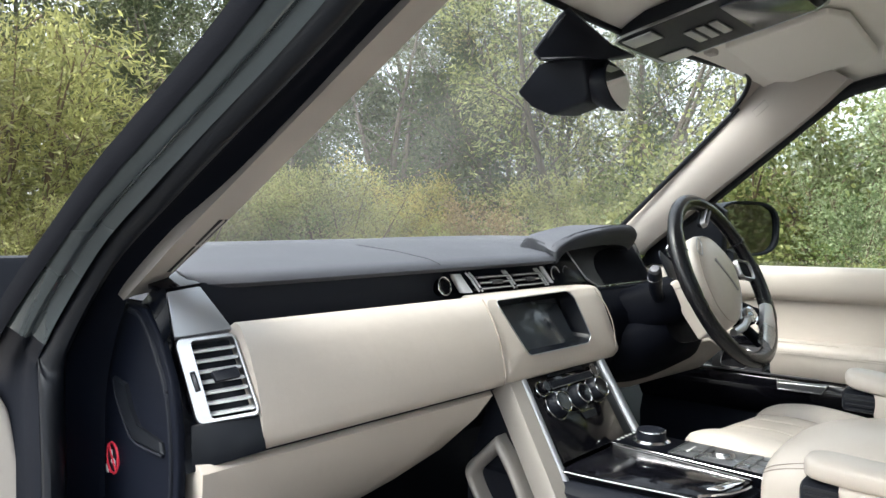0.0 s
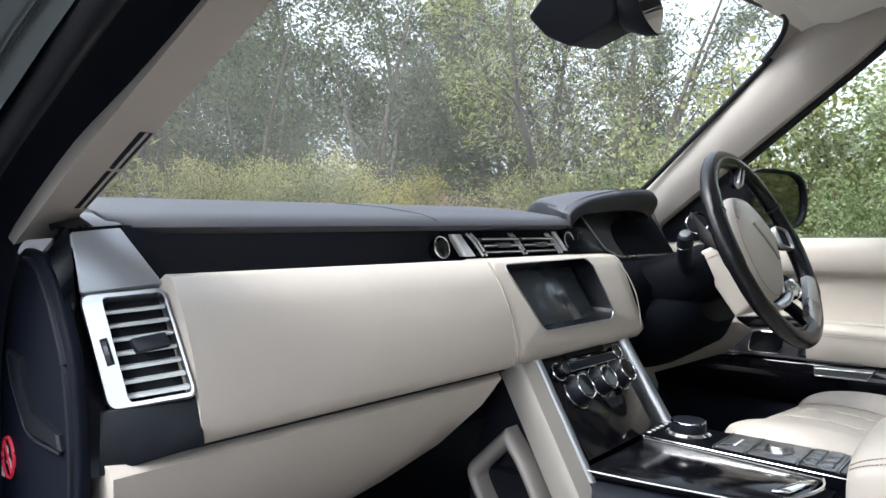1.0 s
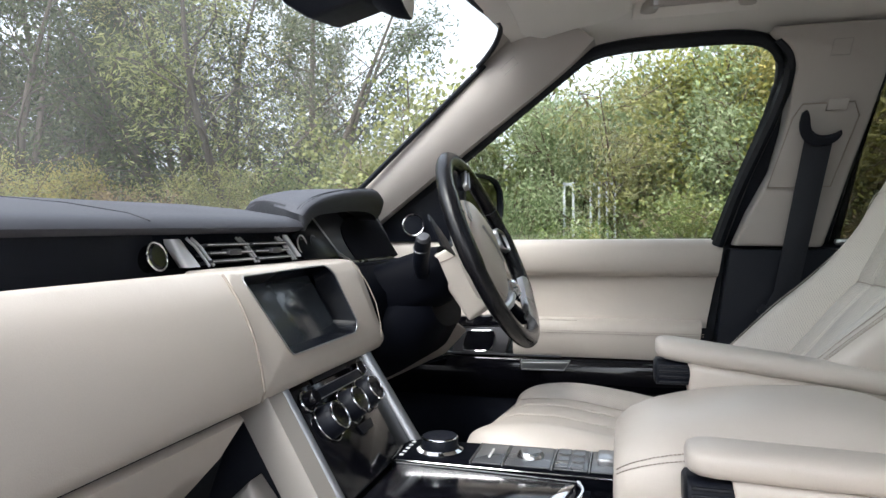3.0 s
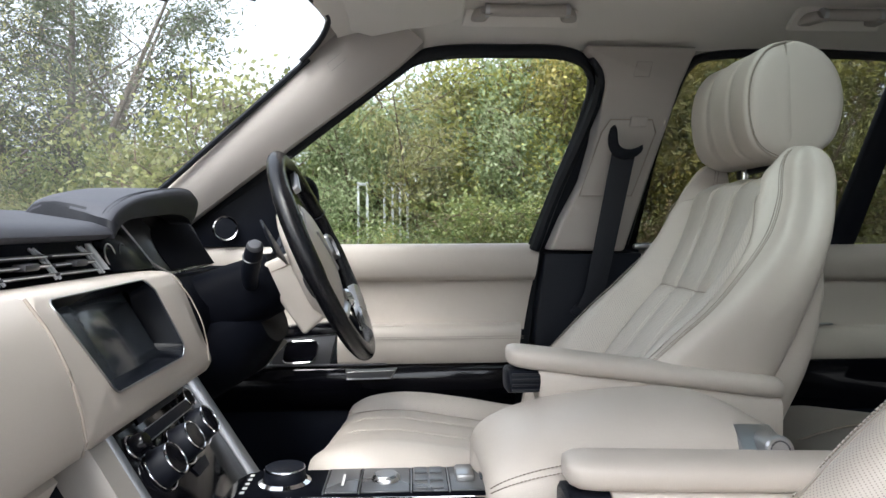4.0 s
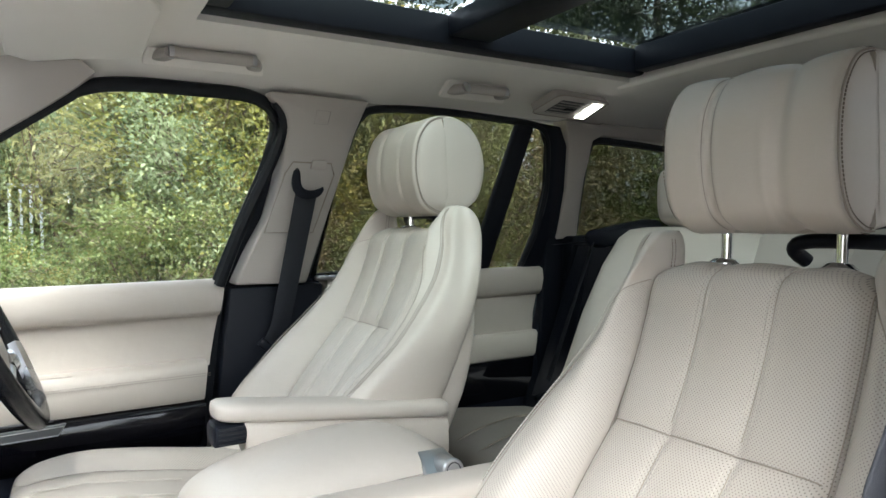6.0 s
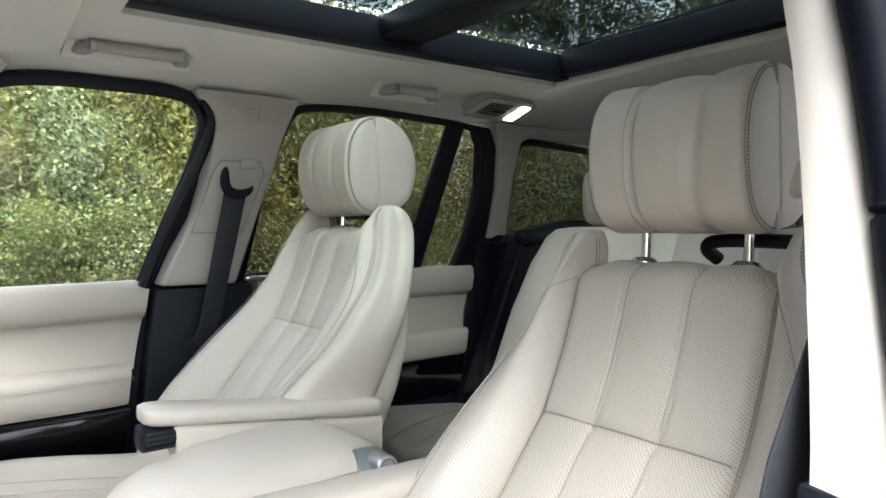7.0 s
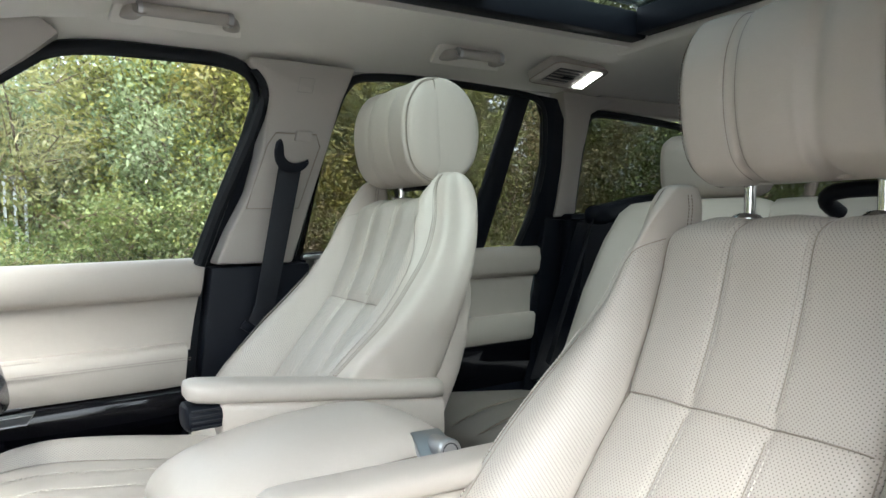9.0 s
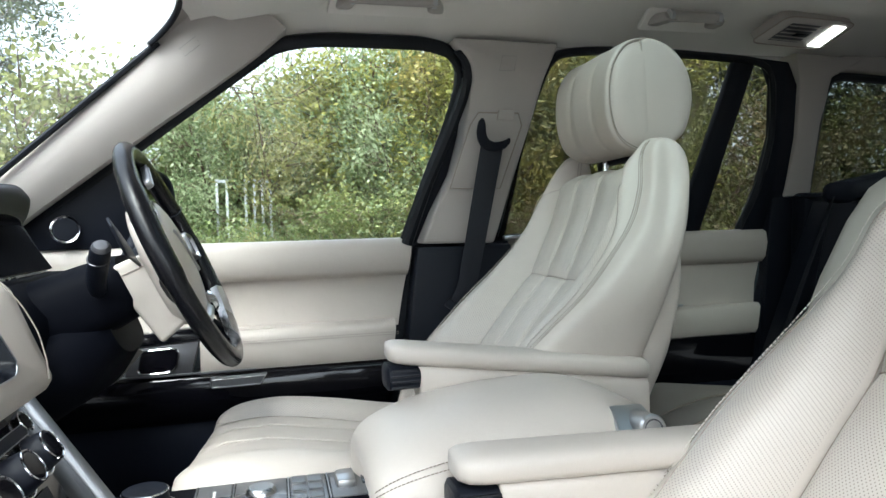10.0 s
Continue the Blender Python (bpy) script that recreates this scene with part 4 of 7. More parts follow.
part("pull_edge", tube(cat([(x - 0.004, FY - 0.002, z - 0.003) for x, z in pull[:5]], 16), 0.002, 6), M_black, fuse)
SX_, SZ_ = -0.312, 1.009
sign = part("warning_sticker", spun([(0.0005, 0.0008), (0.0160, 0.0008), (0.0160, -0.001)], frame_to((0, -1, 0), (1, 0, 0), (SX_, FY, SZ_)) @ Matrix.Diagonal((1.15, 1.25, 1, 1)), 28), M_black, fuse, "round no-infant-seat warning sticker")
part("red_ring", tube([(SX_ + 0.0148 * 1.15 * math.cos(a), FY - 0.0012, SZ_ + 0.0148 * 1.25 * math.sin(a)) for a in np.linspace(0, 2 * math.pi, 28)[:-1]], 0.0018, 5, True), M_red, sign)
part("red_bar", tube([(SX_ - 0.010, FY - 0.0012, SZ_ + 0.013), (SX_ + 0.010, FY - 0.0012, SZ_ - 0.013)], 0.0016, 5), M_red, sign)
part("white_symbol", slab([(SX_ - 0.007, FY - 0.001, SZ_ - 0.006), (SX_ + 0.008, FY - 0.001, SZ_ - 0.008), (SX_ + 0.009, FY - 0.001, SZ_ - 0.002), (SX_ - 0.001, FY - 0.001, SZ_ + 0.001)], (0, -0.0005, 0), 0), M_white, sign)
part("white_symbol", slab([(SX_ - 0.006, FY - 0.001, SZ_ + 0.004), (SX_ - 0.001, FY - 0.001, SZ_ + 0.003), (SX_ - 0.001, FY - 0.001, SZ_ + 0.010), (SX_ - 0.006, FY - 0.001, SZ_ + 0.010)], (0, -0.0005, 0), 0), M_white, sign)
part("white_tab", slab([(SX_ - 0.022, FY - 0.001, SZ_ - 0.022), (SX_ - 0.014, FY - 0.001, SZ_ - 0.022), (SX_ - 0.014, FY - 0.001, SZ_ - 0.012), (SX_ - 0.022, FY - 0.001, SZ_ - 0.012)], (0, -0.0005, 0), 0), M_white, sign)

# instrument binnacle with its hood
def hood():
    """A visor with a crisp rim: the outer arc and the lip's lower edge at the front, lofted towards the windscreen."""
    near = [(0.122, 1.249), (0.146, 1.264), (0.200, 1.281), (0.288, 1.2945), (0.390, 1.303), (0.438, 1.300), (0.460, 1.287), (0.446, 1.268), (0.415, 1.252)]
    deep = [(0.112, 1.268), (0.124, 1.281), (0.196, 1.291), (0.288, 1.300), (0.390, 1.305), (0.440, 1.301), (0.462, 1.286), (0.446, 1.266), (0.415, 1.250)]
    lip = [(0.136, 1.238), (0.150, 1.246), (0.172, 1.252), (0.222, 1.256), (0.290, 1.261), (0.350, 1.262), (0.385, 1.258), (0.400, 1.252), (0.402, 1.246)]
    near, deep, lip = cat(near, 34), cat(deep, 34), cat(lip, 34)
    rows = []
    for x, w, up, sh in ((-0.385, 1.0, -0.036, 0.0), (-0.365, 1.0, -0.016, 0.0), (-0.345, 1.0, -0.004, 0.0), (-0.325, 1.0, 0.0, 0.0), (-0.295, 1.0, 0.0, 0.0), (-0.268, 0.8, 0.0, 0.0), (-0.240, 0.5, 0.0, 0.0), (-0.220, 0.22, 0.0, 0.0), (-0.205, 0.06, 0.0, 0.0), (-0.199, 0.0, -0.001, 0.10), (-0.1965, 0.0, -0.002, 0.30)):
        row = [(x, near[0][0] * (1 - w) + deep[0][0] * w + 0.001 + max(0.0, -0.205 - x) * 0.72, 1.225)]
        for p, q, l_ in zip(near, deep, lip):
            o = p * (1 - w) + q * w
            o = o * (1 - sh) + l_ * sh
            o = o + np.array((max(0.0, -0.205 - x) * 0.72 * max(0.0, min(1.0, (0.40 - o[0]) / 0.28)), 0.0))
            row.append((x + 0.015 * (o[0] - 0.2), o[0], o[1] + up))
        row += [(x + 0.015 * (l_[0] - 0.2) + (0.001 if sh else 0), l_[0], l_[1] + min(0.0, up)) for l_ in reversed(lip)]
        rows.append(row)
    return loft(rows), near


hood_bm, hood_o = hood()
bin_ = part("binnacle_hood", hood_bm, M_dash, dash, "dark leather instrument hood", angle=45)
# cabin-facing and downward faces get the darkened leather: shade put into colour
bin_.data.materials.append(M_dash_shaded)
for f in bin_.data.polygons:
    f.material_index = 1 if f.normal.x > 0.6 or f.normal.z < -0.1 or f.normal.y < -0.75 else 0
for dx in (0.0, -0.006):
    part("hood_stitch", stitches([(-0.2065 + dx + 0.015 * (y - 0.2), y, z + 0.0010) for y, z in hood_o[2:28]], 0.005, 0.0006), M_black, bin_)
part("instrument_recess", box((-0.31, 0.38, 1.195), (0.02, 0.22, 0.11), 0.005), M_navy, dash, "black instrument recess")


def on_cluster(y, z, lift=0.0):
    """A point of the sloping instrument lens."""
    return np.array((-0.186 - 0.62 * (z - 1.175) + lift, y, z))


part("cluster_lens", slab([on_cluster(y, z) for y, z in ((0.212, 1.236), (0.222, 1.190), (0.252, 1.1755), (0.505, 1.1755), (0.53, 1.262), (0.22, 1.262))], (-0.006, 0, -0.002), 0.001), M_lens, dash, "grey instrument lens")
part("cluster_screen", slab([on_cluster(y, z, 0.003) for y, z in cat([(0.290, 1.177), (0.284, 1.200), (0.290, 1.218), (0.306, 1.234), (0.340, 1.246), (0.390, 1.252), (0.50, 1.256)], 24)] + [on_cluster(0.505, 1.177, 0.003)], (-0.002, 0, -0.001), 0.0005), M_seal, dash, "dark instrument display")
part("cluster_trim", tube(cat([(-0.224, 0.203, 1.246), (-0.205, 0.208, 1.219), (-0.187, 0.216, 1.192), (-0.176, 0.232, 1.180), (-0.171, 0.250, 1.1745), (-0.180, 0.36, 1.1735), (-0.190, 0.48, 1.173), (-0.196, 0.505, 1.177), (-0.215, 0.516, 1.206), (-0.240, 0.526, 1.248)], 40), 0.0017, 8), M_silver, dash, "satin silver cluster trim")
part("cluster_cheek", slab([(-0.212, 0.118, 1.2215), (-0.217, 0.150, 1.238), (-0.223, 0.201, 1.245), (-0.204, 0.206, 1.219), (-0.187, 0.213, 1.193), (-0.180, 0.208, 1.183), (-0.199, 0.126, 1.183)], (-0.012, 0.002, 0), 0.002), M_satin, dash, "satin black cheek")
part("cluster_floor", slab([(-0.30, 0.19, 1.168), (-0.172, 0.215, 1.170), (-0.172, 0.50, 1.171), (-0.30, 0.52, 1.171)], (0, 0, -0.02), 0.004), M_navy, dash)
part("driver_knee_panel", loft([[(x, y, z) for y in np.linspace(0.19, 0.64, 6)] + [(x - 0.1, 0.64, z), (x - 0.1, 0.19, z)] for x, z in
                                ((-0.165, 1.165), (-0.13, 1.12), (-0.125, 1.06), (-0.15, 0.99), (-0.21, 0.94))]), M_dim, dash, "black lower driver panel", angle=60)
part("driver_cream_panel", slab([(-0.125, 0.46, 1.03), (-0.10, 0.64, 1.03), (-0.085, 0.70, 1.0), (-0.13, 0.66, 0.95), (-0.20, 0.42, 0.93), (-0.20, 0.21, 0.955), (-0.15, 0.21, 1.0)], (-0.03, 0, 0.01), 0.006), M_leather, dash, "cream lower panel")
part("dash_core", box((-0.43, 0.0, 1.06), (0.40, 1.20, 0.26), 0.02), M_black, dash)

# ---- steering column and wheel ----
wheel = thing("steering_wheel", (-0.1, 0.39, 1.14), "black leather steering wheel with a cream hub and satin spokes", "steering wheel")
WC = np.array((0.028, 0.395, 1.190))
WU = np.array((-0.406, 0, 0.914))
WN = np.array((0.914, 0, 0.406))
WY = np.array((0.0, 1.0, 0.0))
R0 = 0.174


def on_wheel(y, u, n=0.0):
    return WC + WY * y + WU * u + WN * n


rim_pts = []
for k in range(64):
    a = 2 * math.pi * k / 64
    c, s = math.cos(a), math.sin(a)
    flat = 0.97 if s < -0.6 else 1.0
    rim_pts.append(on_wheel(R0 * c, R0 * s * flat))
part("rim", tube(rim_pts, [0.0185 if abs(math.sin(2 * math.pi * k / 64 + 0.25)) < 0.35 else 0.0165 for k in range(64)], 14, True, 0.85, WN), M_wheel, wheel, "black leather rim", angle=80)
for a in (radians(158), radians(28)):
    part("rim_joint", tube([on_wheel((R0 + 0.0175 * math.cos(b)) * 0.99 * math.cos(a), (R0 + 0.0175 * math.cos(b)) * 0.99 * math.sin(a), 0.016 * math.sin(b)) for b in np.linspace(0, 2 * math.pi, 16)[:-1]], 0.0011, 5, True), M_black, wheel)


def polar(a, r, n=0.0):
    """A point of the wheel by the angle (degrees from the driver's right hand, upwards) and the distance from its centre."""
    return on_wheel(r * math.cos(radians(a)), r * math.sin(radians(a)), n)


part("rim_inlay", loft([[polar(a, 0.163 + 0.004 * math.sin((a + 78) / 50 * math.pi), 0.004), polar(a, 0.162, 0.0165), polar(a, 0.150, 0.0175), polar(a, 0.137 - 0.012 * max(0, math.cos((a + 53) / 25 * math.pi / 2)), 0.012), polar(a, 0.138 - 0.012 * max(0, math.cos((a + 53) / 25 * math.pi / 2)), 0.000)] for a in np.linspace(-78, -28, 16)]),
     M_silver, wheel, "satin silver spoke bezel", angle=60)
for a, r0, r1, w in ((-40, 0.065, 0.145, 0.020), (-70, 0.07, 0.150, 0.016), (200, 0.06, 0.165, 0.020)):
    d, e = (polar(a, 1) - WC), (polar(a + 90, 1) - WC)
    part("spoke", loft([oval(WC + d * (r0 + (r1 - r0) * u) + WN * n, e, WN, w * k, 0.009, 3, 14) for u, n, k in ((0, -0.030, 1.2), (0.35, -0.024, 1.0), (0.7, -0.012, 0.9), (1, -0.004, 1.1))]), M_dim, wheel, "black spoke")


def switch_pad(y, u, wy, wu, lean, material):
    """A pad with a rounded satin frame, leaning by some degrees."""
    c, s_ = math.cos(radians(lean)), math.sin(radians(lean))
    ya, ua = WY * c + WU * s_, WU * c - WY * s_
    pad = part("switch_pad", loft([oval(on_wheel(y, u, n), ya, ua, wy * k, wu * k, 4.5, 24) for n, k in ((-0.010, 0.8), (0.000, 0.97), (0.004, 0.97), (0.0045, 0.9))]), M_dim, wheel, "black switch pad")
    part("pad_ring", loft([oval(on_wheel(y, u, n), ya, ua, wy - q, wu - q, 4.5, 30) for n, q in ((0.000, -0.001), (0.0075, -0.0005), (0.010, 0.0012), (0.009, 0.0036), (0.003, 0.0042))], True, False), material, pad, "satin pad frame")


switch_pad(0.112, 0.014, 0.034, 0.022, -8, M_grey_metal)
switch_pad(0.028, 0.138, 0.034, 0.0075, 34, M_grey_metal)
HUB = cat([(-0.030, 0.101), (0.014, 0.098), (0.056, 0.070), (0.082, 0.034), (0.072, -0.012), (0.034, -0.056), (-0.010, -0.088), (-0.058, -0.092), (-0.092, -0.056), (-0.096, 0.010), (-0.070, 0.070), (-0.030, 0.101)], 49)[:-1]
hub = part("hub", loft([[on_wheel(-0.006 + (y + 0.006) * k, 0.008 + (u - 0.008) * k, n) for y, u in HUB] for n, k in
                        ((-0.040, 0.9), (-0.032, 0.98), (-0.014, 1.0), (-0.005, 0.97), (0.002, 0.88), (0.007, 0.70), (0.010, 0.4), (0.011, 0.1))]), M_leather, wheel, "cream leather hub", angle=60)
part("hub_slot", tube([on_wheel(-0.034, 0.041, 0.0100), on_wheel(-0.009, 0.007, 0.0115), on_wheel(0.016, -0.027, 0.0100)], 0.0030, 8), M_grey_metal, hub, "lettering bar in satin metal")
part("hub_seam", tube([on_wheel(-0.006 + (y + 0.006) * 0.93, 0.008 + (u - 0.008) * 0.93, -0.0010) for y, u in HUB], 0.0007, 5, True), M_seam, hub)
part("hub_trim", tube([on_wheel(y + 0.003, u - 0.003, -0.006) for y, u in HUB[14:26]], 0.0028, 8), M_silver, hub, "satin silver hub trim")
part("hub_back", loft([oval(WC + WN * n, WY, WU, a, a * 0.9, 3, 20) for n, a in ((-0.06, 0.045), (-0.04, 0.055), (-0.012, 0.058))]), M_black, wheel, "black hub back")
part("roller_switch", spun([(0.003, 0.012), (0.009, 0.012), (0.0105, 0.009), (0.014, 0.011), (0.019, 0.006), (0.0195, -0.010)], frame_to(WN, WU, on_wheel(0.048, -0.082, -0.002)), 28), M_chrome, wheel, "chrome roller switch")
part("roller_arm", tube([on_wheel(0.048, -0.082, -0.004), on_wheel(0.010, -0.100, -0.010), on_wheel(-0.03, -0.105, -0.016)], [0.010, 0.009, 0.008], 10), M_silver, wheel, "satin switch arm")
part("side_switch", tube(oval(on_wheel(-0.066, 0.072, 0.004), WY * 0.6 + WU * 0.8, WU * 0.6 - WY * 0.8, 0.020, 0.010, 3, 26), 0.0012, 6, True), M_grey_metal, hub, "satin switch outline")
for sgn in (-1, 1):
    part("paddle", slab([on_wheel(sgn * 0.072, 0.012, -0.045), on_wheel(sgn * 0.150, 0.030, -0.040), on_wheel(sgn * 0.158, 0.072, -0.038), on_wheel(sgn * 0.145, 0.085, -0.04), on_wheel(sgn * 0.08, 0.045, -0.046)], tuple(-0.004 * WN), 0.0015), M_black, wheel, "black shift paddle")

column = thing("steering_column", (-0.15, 0.38, 1.12), "black steering column cover with indicator stalks", "steering column")
part("cover", loft([oval(p, (0, 1, 0), WU, a, b, 3.2, 22) for p, a, b in (((-0.26, 0.375, 1.085), 0.10, 0.07), ((-0.17, 0.375, 1.10), 0.10, 0.062), ((-0.10, 0.38, 1.13), 0.088, 0.055), ((-0.055, 0.385, 1.150), 0.075, 0.050), ((-0.04, 0.385, 1.156), 0.066, 0.045))]), M_dim, column, "black column shroud")
part("cover_bottom", loft([oval(p, (0, 1, 0), WU, a, b, 2.6, 20) for p, a, b in (((-0.26, 0.39, 1.00), 0.20, 0.06), ((-0.17, 0.40, 1.03), 0.19, 0.07), ((-0.10, 0.41, 1.06), 0.15, 0.06), ((-0.06, 0.41, 1.09), 0.09, 0.04))]), M_dim, column)
cc = part("column_cover", slab([(-0.070, 0.322, 1.178), (-0.006, 0.322, 1.206), (0.036, 0.322, 1.098), (0.004, 0.322, 1.070)], (0.0, 0.125, 0), 0.006, 3), M_leather, column, "cream leather column cover")
part("cover_seam", tube([(-0.060, 0.3215, 1.164), (0.002, 0.3215, 1.190)], 0.001, 5), M_seam, cc)
st = part("stalk", tube(cat([(-0.075, 0.318, 1.145), (-0.070, 0.290, 1.168), (-0.062, 0.270, 1.190), (-0.054, 0.252, 1.211)], 10), [0.011, 0.0115, 0.012, 0.0125, 0.013, 0.0135, 0.0135, 0.0135, 0.0135, 0.0125], 14), M_black, column, "black indicator stalk")
part("stalk_cap", spun([(0.004, 0.0035), (0.009, 0.003), (0.0115, 0.0), (0.012, -0.004)], frame_to((0.15, -0.62, 0.70), (1, 0, 0), (-0.0532, 0.2495, 1.2135)), 20), M_graphite, st)
part("stalk_ring", tube(oval((-0.060, 0.264, 1.197), (0.98, 0.1, -0.1), (0.05, 0.7, 0.7), 0.0138, 0.0138, 2, 20), 0.0010, 6, True), M_graphite, st)
part("stalk", tube(cat([(-0.075, 0.46, 1.150), (-0.068, 0.51, 1.20), (-0.062, 0.545, 1.225)], 8), 0.0115, 12), M_black, column, "black wiper stalk")

# ---- centre console ----
con = thing("centre_console", (0.1, 0.0, 0.5), "piano-black centre console with satin edges and cream flanks", "console")
part("console_body", loft([[(x, y0, 0.5), (x, y0, z - 0.01), (x, y0 + 0.012, z), (x, y1 - 0.012, z), (x, y1, z - 0.01), (x, y1, 0.5)] for x, y0, y1, z in
                           ((-0.20, -0.14, 0.15, 0.905), (-0.03, -0.14, 0.15, 0.905), (0.10, -0.14, 0.15, 0.905), (0.26, -0.13, 0.15, 0.905), (0.62, -0.13, 0.16, 0.88), (0.80, -0.12, 0.14, 0.86))]), M_black, con, "black console flank", angle=45)
TL, TR, BR, BL_ = np.array((-0.117, -0.100, 1.049)), np.array((-0.117, 0.132, 1.049)), np.array((-0.035, 0.127, 0.922)), np.array((-0.030, -0.104, 0.925))


def on_stack(u, v, lift=0.0):
    p = TL * (1 - u) * (1 - v) + TR * u * (1 - v) + BR * u * v + BL_ * (1 - u) * v
    return p + np.array((0.836, 0, 0.548)) * lift


SN = (0.836, 0, 0.548)
stack = part("control_panel", slab([on_stack(0, 0), on_stack(1, 0), on_stack(1, 1), on_stack(0, 1)], (-0.035, 0, -0.02), 0.003), M_gloss, con, "gloss black control panel")
part("disc_slot", slab([on_stack(0.28, 0.045, 0.001), on_stack(0.74, 0.045, 0.001), on_stack(0.74, 0.10, 0.001), on_stack(0.28, 0.10, 0.001)], (0.0015, 0, 0.001), 0.0005), M_black, stack, "disc slot")
part("button_bar", slab([on_stack(0.24, 0.155, 0.001), on_stack(0.80, 0.155, 0.001), on_stack(0.80, 0.235, 0.001), on_stack(0.24, 0.235, 0.001)], (0.004, 0, 0.003), 0.0012), M_black, stack, "button bar")
part("bar_edge", tube([on_stack(0.24, 0.235, 0.005), on_stack(0.80, 0.235, 0.005), on_stack(0.80, 0.155, 0.005), on_stack(0.24, 0.155, 0.005)], 0.0008, 5, True), M_grey_metal, stack)
for k in range(5):
    part("print_mark", slab([on_stack(0.29 + 0.10 * k, 0.185, 0.0052), on_stack(0.325 + 0.10 * k, 0.185, 0.0052), on_stack(0.325 + 0.10 * k, 0.20, 0.0052), on_stack(0.29 + 0.10 * k, 0.20, 0.0052)], (0.0003, 0, 0.0002), 0), M_white, stack)
part("volume_knob", spun([(0.003, 0.016), (0.0085, 0.016), (0.010, 0.013), (0.011, 0)], frame_to(SN, (0, 1, 0), on_stack(0.13, 0.205)), 22), M_gloss, stack)
part("knob_ring", tube(oval(on_stack(0.13, 0.205, 0.002), (0, 1, 0), (-0.548, 0, 0.836), 0.0125, 0.0125, 2, 24), 0.0013, 6, True), M_chrome, stack)
part("power_button", spun([(0.003, 0.004), (0.009, 0.004), (0.010, 0.0)], frame_to(SN, (0, 1, 0), on_stack(0.88, 0.155)), 22), M_gloss, stack)
part("knob_ring", tube(oval(on_stack(0.88, 0.155, 0.003), (0, 1, 0), (-0.548, 0, 0.836), 0.0115, 0.0115, 2, 24), 0.0011, 6, True), M_chrome, stack)
for u, v in ((0.21, 0.42), (0.50, 0.40), (0.76, 0.385)):
    dial = part("dial", spun([(0.004, 0.020), (0.0165, 0.020), (0.0185, 0.018), (0.0205, 0.004), (0.0215, 0.0)], frame_to(SN, (0, 1, 0), on_stack(u, v)), 32), M_black, stack, "black climate dial")
    part("dial_ring", tube(oval(on_stack(u, v, 0.020), (0, 1, 0), (-0.548, 0, 0.836), 0.0172, 0.0172, 2, 30), 0.0012, 6, True), M_chrome, dial, "chrome dial ring")
    part("dial_face", spun([(0.001, 0.0206), (0.0145, 0.0205), (0.0145, 0.019)], frame_to(SN, (0, 1, 0), on_stack(u, v)), 24), M_gloss, dial)
    part("dial_collar", tube(oval(on_stack(u, v, 0.002), (0, 1, 0), (-0.548, 0, 0.836), 0.0245, 0.0245, 2, 30), 0.0010, 6, True), M_chrome, dial)
for u0, u1 in ((0.315, 0.40), (0.595, 0.665)):
    for v in (0.335, 0.49):
        part("collar_link", tube([on_stack(u0, v, 0.002), on_stack(u1, v - 0.012, 0.002)], 0.0014, 6), M_chrome, stack)
part("badge_panel", slab([on_stack(0.46, 0.58, 0.0005), on_stack(0.66, 0.58, 0.0005), on_stack(0.64, 0.66, 0.0005), on_stack(0.48, 0.66, 0.0005)], (0.0006, 0, 0.0004), 0), M_black, stack)

# flanks of the stack
def flank(y_top, y_bot, w, material, name, label):
    a, b = np.array((-0.118, y_top, 1.047)), np.array((-0.008, y_bot, 0.875))
    rows = []
    for u in np.linspace(0, 1, 8):
        p = a * (1 - u) + b * u
        q = np.array((0.836, 0, 0.548))
        rows.append([p + (0, -w / 2, 0), p + (0, -w / 2 + 0.004, 0) + q * 0.010, p + (0, w / 2 - 0.004, 0) + q * 0.012, p + (0, w / 2, 0), p + (-0.022, w / 2, -0.014), p + (-0.022, -w / 2, -0.014)])
    return part(name, loft(rows), material, con, label, angle=50)


flank(-0.131, -0.148, 0.036, M_champagne, "stack_flank", "satin champagne stack flank")
flank(-0.107, -0.122, 0.014, M_grey_metal, "stack_edge", "satin silver stack edge")
flank(0.140, 0.136, 0.014, M_grey_metal, "stack_edge", "satin silver stack edge")
hl = [(-0.118, 0.975), (-0.155, 0.940), (-0.182, 0.912), (-0.178, 0.89), (-0.150, 0.850), (-0.095, 0.800), (-0.04, 0.80), (-0.05, 0.86), (-0.085, 0.93)]
po = [np.array((x, z - 0.012)) for x, z in cat(hl + hl[:1], 40)[:-1]]
mid_ = np.mean(po, axis=0)
pi = [mid_ + (q - mid_) * 0.74 for q in po]
part("knee_handle", loft([[(x, -0.156, z) for x, z in po], [(x, -0.164, z) for x, z in po * 1], [(x * 0.7 + v * 0.3, -0.170, z * 0.7 + w * 0.3) for (x, z), (v, w) in zip(po, pi)],
                          [(x * 0.3 + v * 0.7, -0.170, z * 0.3 + w * 0.7) for (x, z), (v, w) in zip(po, pi)], [(v, -0.164, w) for v, w in pi], [(v, -0.140, w) for v, w in pi], [(x, -0.140, z) for x, z in po]], True, False, True),
     M_champagne, con, "satin champagne grab frame", angle=60)
part("handle_web", slab([(-0.15, -0.134, 1.03), (-0.125, -0.134, 1.03), (-0.02, -0.134, 0.82), (0.02, -0.134, 0.55), (-0.20, -0.134, 0.55), (-0.20, -0.134, 0.9)], (0, 0.02, 0), 0.003), M_black, con)

